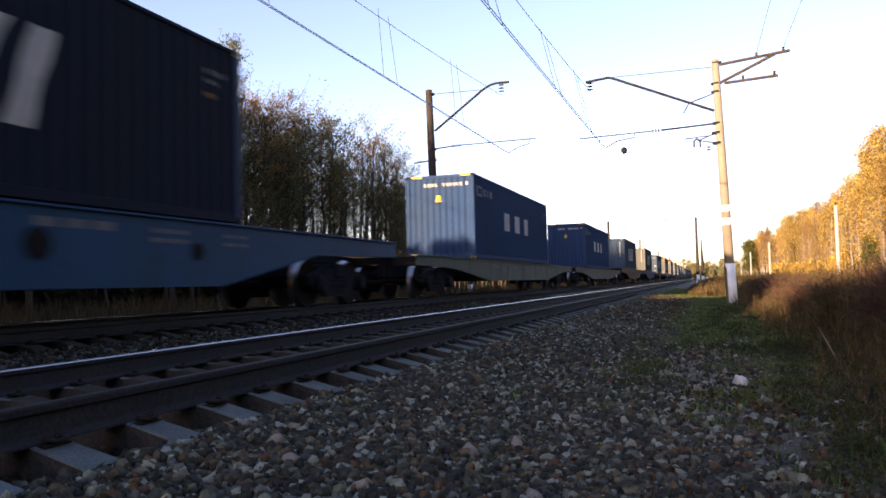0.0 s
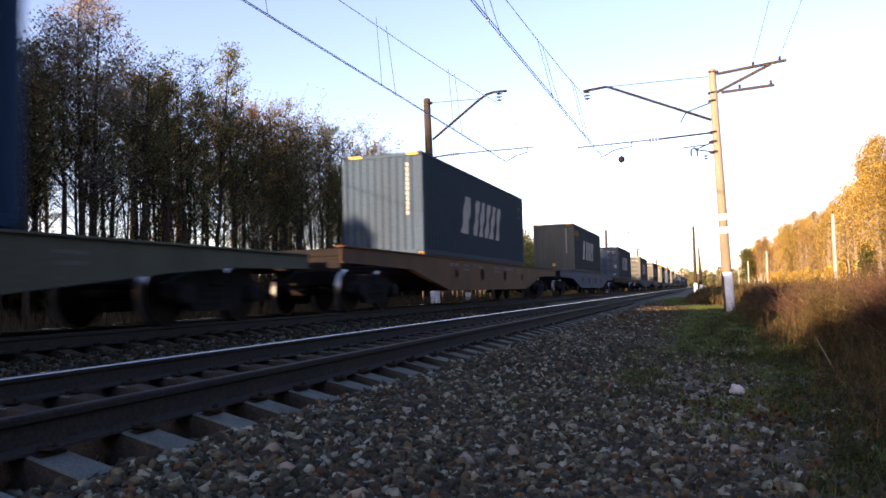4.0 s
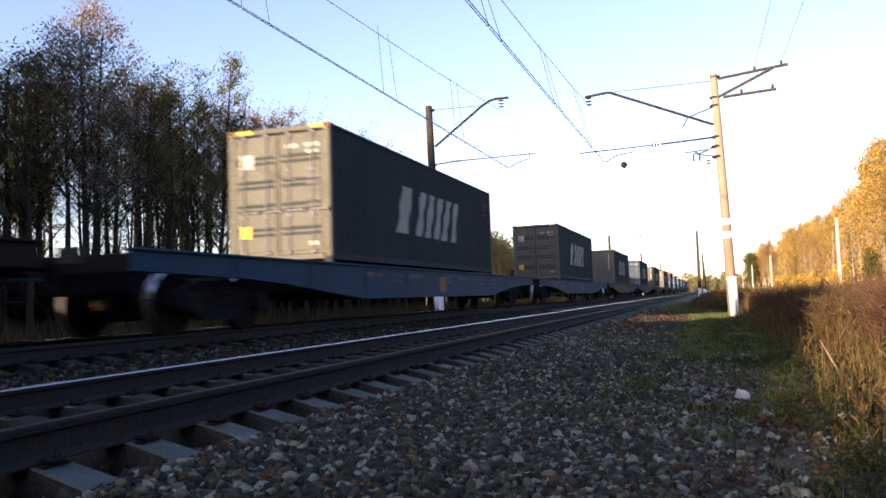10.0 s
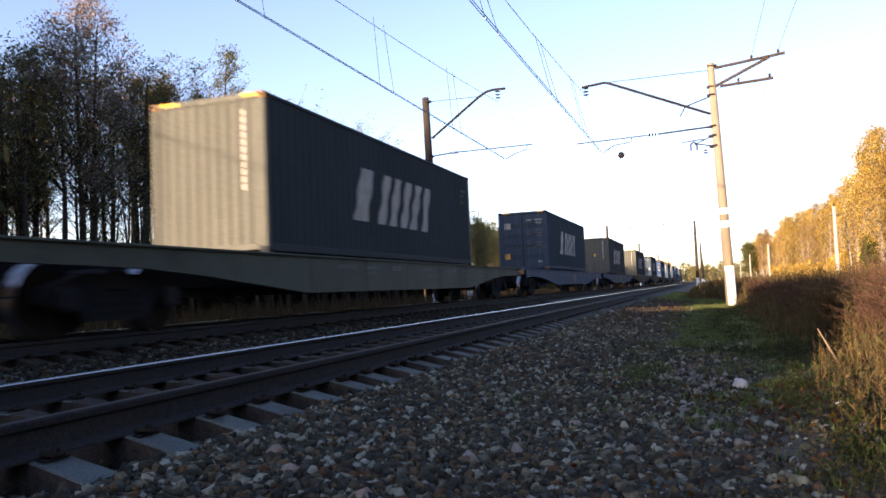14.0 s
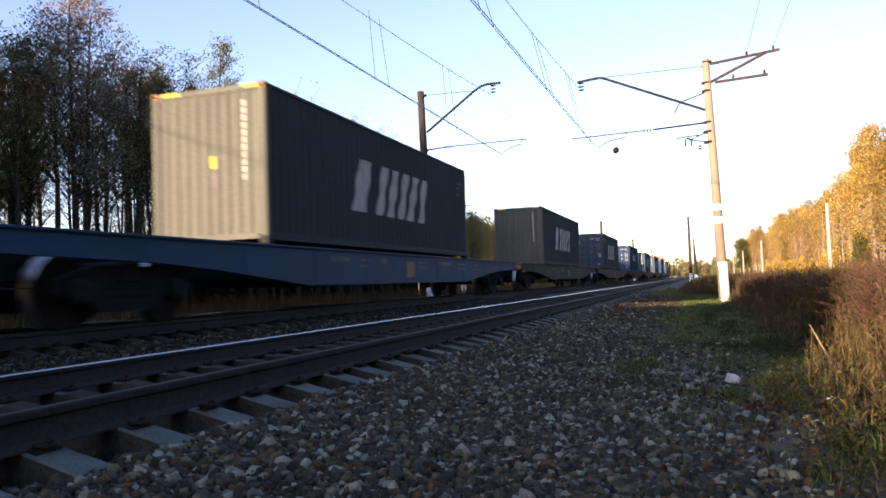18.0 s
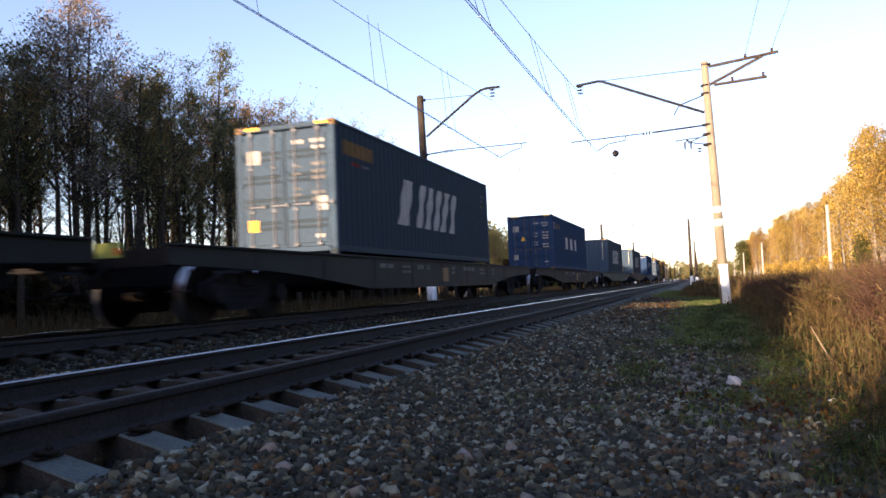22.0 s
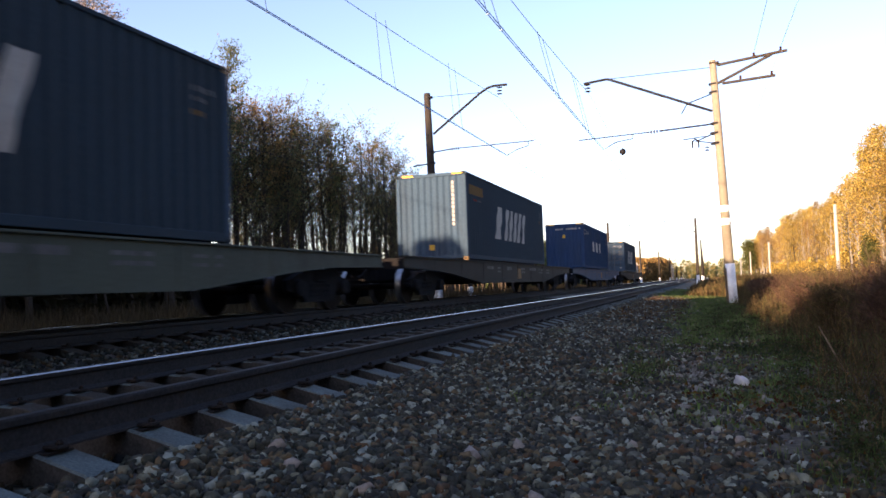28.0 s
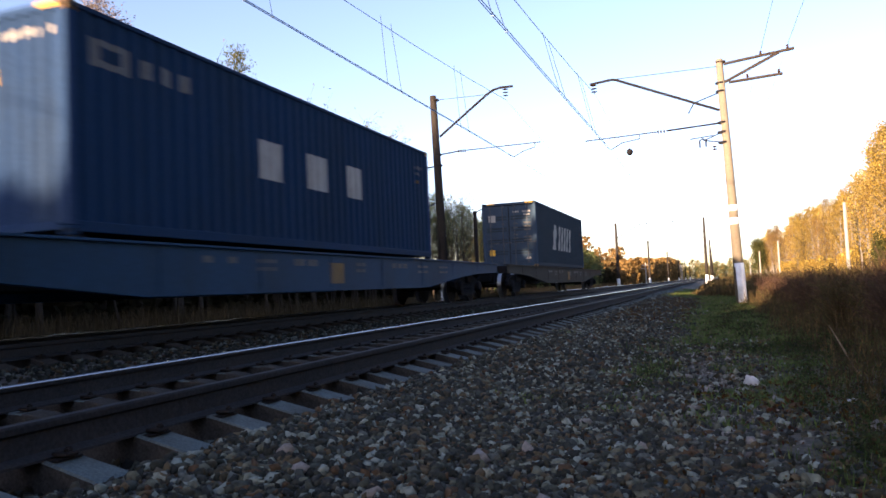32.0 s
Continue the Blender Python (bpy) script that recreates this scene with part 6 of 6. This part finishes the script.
def weeds(name, label, n, x_of, y0, y1, h0, h1, seed, mat, twigs=7, width=0.0035):
    """Dry stalks, each with short side twigs and seed tufts."""
    g = np.random.default_rng(seed)
    y = y0 + (y1 - y0) * g.random(n) ** 1.25
    x = x_of(y, g)
    clump = 0.78 + 0.16 * np.sin(1.3 * x + 0.9 * y) + 0.14 * np.sin(2.9 * y - 1.1 * x) + 0.08 * np.sin(5.3 * x + 4.1 * y)
    h = (h0 + (h1 - h0) * g.random(n) ** 1.8) * clump * np.clip((x - 0.85 + 0.3 * g.random(n) + (y > 38) * 2.2) / 1.3, 0.10, 1.0)
    p = np.stack([x, y, level(x, y) - 0.02], -1)
    lean = g.normal(size=(n, 2)) * 0.13
    top = p + np.stack([lean[:, 0] * h, lean[:, 1] * h, h], -1)
    segs_a, segs_b, ws = [p], [top], [np.full(n, width * 1.6)]
    for i in range(twigs):
        f = 0.35 + 0.63 * g.random(n)
        a = p + (top - p) * f[:, None]
        az = g.random(n) * 2 * np.pi
        ln = (0.08 + 0.22 * g.random(n)) * h * (1.15 - f)
        b = a + np.stack([np.cos(az) * ln, np.sin(az) * ln, ln * (0.8 + 0.8 * g.random(n))], -1)
        segs_a.append(a)
        segs_b.append(b)
        ws.append(np.full(n, width * (1.0 if i % 3 else 3.2)))
    a, b, w = np.concatenate(segs_a), np.concatenate(segs_b), np.concatenate(ws)
    d = b - a
    s = np.cross(d, g.normal(size=d.shape))
    s /= np.linalg.norm(s, axis=1)[:, None] + 1e-9
    s *= w[:, None] * (1 + 0.02 * np.abs(a[:, 1:2]))
    mid = (a + b) / 2 + s * 0.5 * g.normal(size=(len(a), 1))
    v = np.stack([a - s * 0.5, a + s * 0.5, mid + s, mid - s, b + s * 0.3, b - s * 0.3], 1).reshape(-1, 3)
    i = 6 * np.arange(len(a))
    f = np.concatenate([np.stack([i, i + 1, i + 2, i + 3], -1), np.stack([i + 3, i + 2, i + 4, i + 5], -1)])
    tagged(new(name, array_mesh(name, v, f, mat)), label, "weeds", kind="stuff")


weeds("dry_weeds", "tall reddish-brown dry weeds beside the path", 15000, lambda y, g: 1.0 + 0.3 * np.sin(y * 0.8) + 0.15 * np.sin(2.3 * y) + 7.5 * g.random(len(y)) ** 1.05, 4.2, 42, 0.6, 1.5, 61, STRAW, 9, 0.0019)
weeds("dry_weeds", "tall pale dry grass among the weeds", 5200, lambda y, g: 0.9 + 0.3 * np.sin(y * 0.8) + 5.0 * g.random(len(y)) ** 1.2, 4.5, 34, 0.4, 1.25, 62, STRAW_PALE, 6, 0.0016)


def shrub(name, x, y, h, wide, stems, mat, seed, label):
    """A leafless bush: stems that fan out from the ground, each forking twice into fine twigs."""
    g = np.random.default_rng(seed)
    a, b, w = [], [], []
    base = np.stack([0.12 * wide * g.normal(size=stems), 0.12 * wide * g.normal(size=stems), np.full(stems, -0.03)], -1)
    az = g.random(stems) * 2 * np.pi
    tilt = wide * g.random(stems) ** 0.7
    hh = h * (0.55 + 0.45 * g.random(stems))
    tip = base + np.stack([np.cos(az) * tilt, np.sin(az) * tilt, hh], -1)
    elbow = base + (tip - base) * np.array([0.35, 0.35, 0.55])
    a += [base, elbow]
    b += [elbow, tip]
    w += [np.full(stems, 0.005), np.full(stems, 0.0035)]
    for i in range(9):
        f = 0.25 + 0.75 * g.random(stems)
        p = np.where((f < 0.55)[:, None], base + (elbow - base) * (f / 0.55)[:, None], elbow + (tip - elbow) * ((f - 0.55) / 0.45)[:, None])
        d = g.normal(size=(stems, 3)) * np.array([1, 1, 0.5]) + np.array([0, 0, 0.9])
        q = p + d * (0.10 + 0.16 * g.random(stems))[:, None] * h
        a.append(p)
        b.append(q)
        w.append(np.full(stems, 0.0022))
        for j in range(2):
            r = p + (q - p) * (0.4 + 0.5 * g.random(stems))[:, None]
            a.append(r)
            b.append(r + (g.normal(size=(stems, 3)) + np.array([0, 0, 0.6])) * 0.06 * h)
            w.append(np.full(stems, 0.0016))
    a, b, w = np.concatenate(a), np.concatenate(b), np.concatenate(w)
    s = np.cross(b - a, g.normal(size=a.shape))
    s /= np.linalg.norm(s, axis=1)[:, None] + 1e-9
    s *= w[:, None] * (1 + 0.03 * y)
    v = np.stack([a - s, a + s, b + s * 0.5, b - s * 0.5], 1).reshape(-1, 3)
    me = array_mesh(name, v, np.arange(len(v)).reshape(-1, 4), mat)
    ob = new(name, me)
    ob.matrix_basis = pose(x, y, float(level(x, y)))
    tagged(ob, label, "bush", "leafless bushes on the verge")


TWIGS = palette("dark_red_brown_twigs", [(0.0702, 0.0419, 0.0297), (0.0459, 0.0284, 0.0230), (0.0999, 0.0580, 0.0392), (0.0594, 0.0405, 0.0324)], 0.85, vary=0.25, bump=0, through=0.1)
for i, (x, y, h, w) in enumerate(((1.75, 12.2, 0.95, 0.42), (2.0, 14.0, 1.05, 0.5), (1.8, 16.2, 0.95, 0.45), (2.3, 18.5, 1.1, 0.5), (2.0, 21.0, 1.0, 0.5), (1.9, 24.5, 0.9, 0.5), (2.5, 11.2, 1.15, 0.5),
                                   (2.75, 13.6, 1.2, 0.55), (2.2, 8.6, 1.25, 0.45), (2.5, 7.4, 1.35, 0.5), (2.05, 9.9, 1.1, 0.42), (3.0, 9.2, 1.4, 0.55), (2.9, 16.0, 1.2, 0.55), (1.85, 28.0, 0.9, 0.5), (2.1, 32.5, 0.95, 0.6))):
    shrub("bush", x, y, h, w, 150 if y < 12 else 120, TWIGS if i % 3 else STRAW, 700 + i, "leafless brown twiggy bush among dry weeds")


def leafy(name, label, cx, cy, n, spread, tall, leaf, mat, seed, category="weeds"):
    """Low leafy plants: leaves heaped round the given middles, lower towards their edges."""
    g = np.random.default_rng(seed)
    k = g.integers(0, len(cx), n)
    dx, dy = spread * g.normal(size=n), spread * g.normal(size=n)
    x, y = cx[k] + dx, cy[k] + dy
    z = level(x, y) + 0.01 + tall * g.random(n) * np.exp(-(dx ** 2 + dy ** 2) / (2 * spread ** 2))
    v, f = leaf_cards(np.stack([x, y, z], -1), leaf, g)
    tagged(new(name, array_mesh(name, v, f, mat)), label, category, kind="stuff")


WEED_GREEN = palette("low_weed_leaves", [(0.0298, 0.0510, 0.0153), (0.0221, 0.0391, 0.0127), (0.0425, 0.0629, 0.0187), (0.0510, 0.0527, 0.0221), (0.0255, 0.0340, 0.0153), (0.0467, 0.0374, 0.0204)], 0.7, vary=0.25, bump=0, through=0.25)
gl = np.random.default_rng(81)
cy = 4.0 + 8.0 * gl.random(95)
leafy("low_weeds", "low green leafy weeds at the edge of the path", 0.55 + 0.05 * (cy - 4) * gl.random(95) + 1.0 * gl.random(95) ** 0.8, cy, 15000, 0.085, 0.13, 0.014, WEED_GREEN, 82)
cy = 10.0 + 18.0 * gl.random(150)
leafy("low_weeds", "low green leafy weeds towards the pole", -0.1 + 1.7 * gl.random(150), cy, 18000, 0.15, 0.13, 0.022, WEED_GREEN, 83)
leafy("low_weeds", "small green weeds sprouting in the gravel", np.array([-0.62, -0.72, -0.55, -0.85, -0.5, -0.66, -0.95, -0.3]), np.array([7.9, 8.3, 8.8, 9.6, 10.8, 6.9, 12.0, 11.6]), 1500, 0.10, 0.12, 0.013, WEED_GREEN, 84)
weeds("dry_weeds", "taller dark brown stalks at the near end", 420, lambda y, g: 1.9 + 1.8 * g.random(len(y)), 5.2, 9.0, 0.9, 1.5, 63, STRAW, 10, 0.0018)
weeds("dry_weeds", "dry weeds on the meadow behind the path", 2600, lambda y, g: 2.0 + 7 * g.random(len(y)), -16, 4.2, 0.5, 1.2, 65, STRAW, 6, 0.0025)
weeds("dry_weeds", "dark low weeds and bushes past the pole", 5200, lambda y, g: -1.3 + 0.4 * np.sin(y * 0.5) + 4.0 * g.random(len(y)), 40, 92, 0.55, 1.0, 64, STRAW, 6, 0.006)
# fallen leaves
n = 2600
y = 3.2 + 22 * g.random(n) ** 1.4
x = 0.75 + 0.75 * g.normal(size=n) - 0.02 * y
v, f = leaf_cards(np.stack([x, y, level(x, y) + 0.03], -1), 0.016, g)
tagged(new("fallen_leaves", array_mesh("fallen_leaves", v, f, FALLEN)), "yellow and brown fallen leaves on the gravel", "leaves", kind="stuff")
n = 3200
y = 17 + 20 * g.random(n)
x = -2.3 + 1.7 * g.random(n)
v, f = leaf_cards(np.stack([x, y, level(x, y) + 0.04], -1), 0.026, g)
tagged(new("fallen_leaves", array_mesh("fallen_leaves", v, f, FALLEN)), "russet fallen leaves drifted along the ballast", "leaves", kind="stuff")


def rag(name, x, y, s, seed, label):
    """A crumpled bag of thin film: a lumpy flattened pouch with folds."""
    gg = np.random.default_rng(seed)
    nu, nv = 22, 11
    u, w = np.meshgrid(np.linspace(0, 2 * np.pi, nu, endpoint=False), np.linspace(0.06, 0.97, nv) * np.pi)
    d = np.stack([np.cos(u) * np.sin(w), np.sin(u) * np.sin(w), np.cos(w)], -1)
    r = np.ones(u.shape)
    for k in range(9):                                    # creases in all directions
        a = gg.normal(size=3)
        a /= np.linalg.norm(a)
        r += 0.13 * np.abs(np.sin((d @ a) * (2 + 3 * gg.random()) + 6 * gg.random())) - 0.08
    v = (d * r[..., None] * np.array([1.1, 0.75, 0.85]) * s).reshape(-1, 3)
    v[:, 2] = np.maximum(v[:, 2] + 0.3 * s, 0.004 + 0.01 * gg.random(len(v)))
    i = np.arange(nv - 1)[:, None] * nu + np.arange(nu)
    j = np.arange(nv - 1)[:, None] * nu + (np.arange(nu) + 1) % nu
    ob = new(name, array_mesh(name, v, np.stack([i, i + nu, j + nu, j], -1).reshape(-1, 4), LITTER))
    ob.matrix_basis = pose(x, y, float(level(x, y)) + 0.01, 0, 0, seed * 40)
    tagged(ob, label, "litter")


rag("plastic_scrap", 0.27, 7.57, 0.075, 3, "crumpled white plastic scrap on the grass")
rag("plastic_scrap", 0.95, 6.6, 0.035, 5, "small white scrap among grass")
rag("plastic_scrap", 1.9, 9.0, 0.05, 6, "small white scrap in the weeds")

# pale fallen stalk leaning out of the weeds
PALE_STALK = surface("bleached_stalk", (0.1632, 0.1344, 0.0960), 0.85, grain=50, vary=0.25)
tagged(new("broken_stalk", Build().tube([(1.33, 8.52, -0.58), (1.22, 8.5, -0.35), (1.14, 8.5, -0.18), (1.06, 8.48, -0.015)], [0.009, 0.010, 0.009, 0.006], 7).mesh("broken_stalk", PALE_STALK)), "pale broken stalk leaning out of the weeds", "stalk")
n = 240
x, y = 0.45 + 0.32 * g.normal(size=n), 6.6 + 0.55 * g.normal(size=n)
v, f = leaf_cards(np.stack([x, y, level(x, y) + 0.03], -1), 0.026, g)
tagged(new("fallen_leaves", array_mesh("fallen_leaves", v, f, FALLEN)), "reddish-brown fallen leaves round the scrap", "leaves", kind="stuff")

# ---------------------------------------------------------------- sleepers and their fastenings


def sleeper_mesh(paint):
    b = Build()
    n = [(-1.22, 0.102, -0.264), (-1.20, 0.10, -0.252), (-0.90, 0.09, -0.180), (-0.84, 0.085, -0.170), (-0.62, 0.085, -0.182), (-0.5, 0.085, -0.195), (-0.3, 0.08, -0.235), (0.3, 0.08, -0.235),
         (0.5, 0.085, -0.195), (0.62, 0.085, -0.182), (0.84, 0.085, -0.170), (0.90, 0.09, -0.180), (1.20, 0.10, -0.252), (1.22, 0.102, -0.264)]
    v = []
    for x, w, z in n:
        v += [(x, -w - 0.03, -0.42), (x, -w - 0.008, z - 0.010), (x, -w, z), (x, w, z), (x, w + 0.008, z - 0.010), (x, w + 0.03, -0.42)]
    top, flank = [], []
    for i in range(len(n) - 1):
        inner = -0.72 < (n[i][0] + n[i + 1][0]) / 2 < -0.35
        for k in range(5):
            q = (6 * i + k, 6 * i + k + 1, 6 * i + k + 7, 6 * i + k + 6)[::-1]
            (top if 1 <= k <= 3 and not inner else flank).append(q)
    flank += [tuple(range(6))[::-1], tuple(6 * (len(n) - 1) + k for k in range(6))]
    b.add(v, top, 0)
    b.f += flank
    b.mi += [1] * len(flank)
    return b.mesh("sleeper", paint, CONCRETE_DARK)


def clip_mesh():
    b = Build()
    for s in (-1, 1):
        for o in (-1, 1):
            x = s * 0.7975 + o * 0.13
            b.box((x, 0, -0.162), (0.10, 0.075, 0.022), 0.007)
            b.tube([(x + o * 0.02, 0, -0.17), (x + o * 0.02, 0, -0.128)], 0.011, 6)
            b.box((x + o * 0.02, 0, -0.143), (0.03, 0.03, 0.016), 0.004)
        b.box((s * 0.7975, 0, -0.183), (0.32, 0.15, 0.010))
    return b.mesh("fastening", IRON)


SLEEPER, SLEEPER_DARK, CLIP = sleeper_mesh(CONCRETE), sleeper_mesh(CONCRETE_DARK), clip_mesh()


def lay(track, first, count, clips, mesh):
    for i in range(count):
        y = SLEEPER0 + (first + i) * PITCH
        jit = random.uniform(-0.012, 0.012)
        sl = part("sleeper", mesh, None, track, at=pose(jit * 2, y + jit, 0, 0, 0, jit * 40))
        if i < clips:
            part("rail_fastening", CLIP, None, sl)


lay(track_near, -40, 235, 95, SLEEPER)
lay(track_far, -30, 182, 72, SLEEPER_DARK)


# ---------------------------------------------------------------- the run of the train


def motions():
    ts = [i * 0.5 for i in range(65)]
    for k in range(len(TRAIN)):
        mid = SLOT[k] * WAGON_PITCH + CL / 2
        walk(wagons[k], [(t, pose(XF, mid - run(t), ZF)) for t in ts])
        walk(containers[k], [(t, pose(XF, mid + LOAD_SHIFT[k] - run(t), LOAD_Z[k])) for t in ts])
    turning = {}
    for w in wagons:
        for bogie in (o for o in w.children if o.name.startswith("bogie")):
            for wheel in (o for o in bogie.children if o.name.startswith("wheelset")):
                y = round(wheel.matrix_basis.translation.y, 3)
                if y not in turning:
                    rows = []
                    for i in range(0, 961):
                        t = i / 30
                        rows.append((t, pose(0, y, WHEEL_R, math.degrees(run(t) / WHEEL_R) % 360, 0, 0)))
                    walk(wheel, rows)
                    turning[y] = wheel
                else:
                    wheel.rotation_mode = "QUATERNION"
                    keys = wheel.animation_data_create()
                    keys.action = turning[y].animation_data.action
                    keys.action_slot = turning[y].animation_data.action_slot


motions()
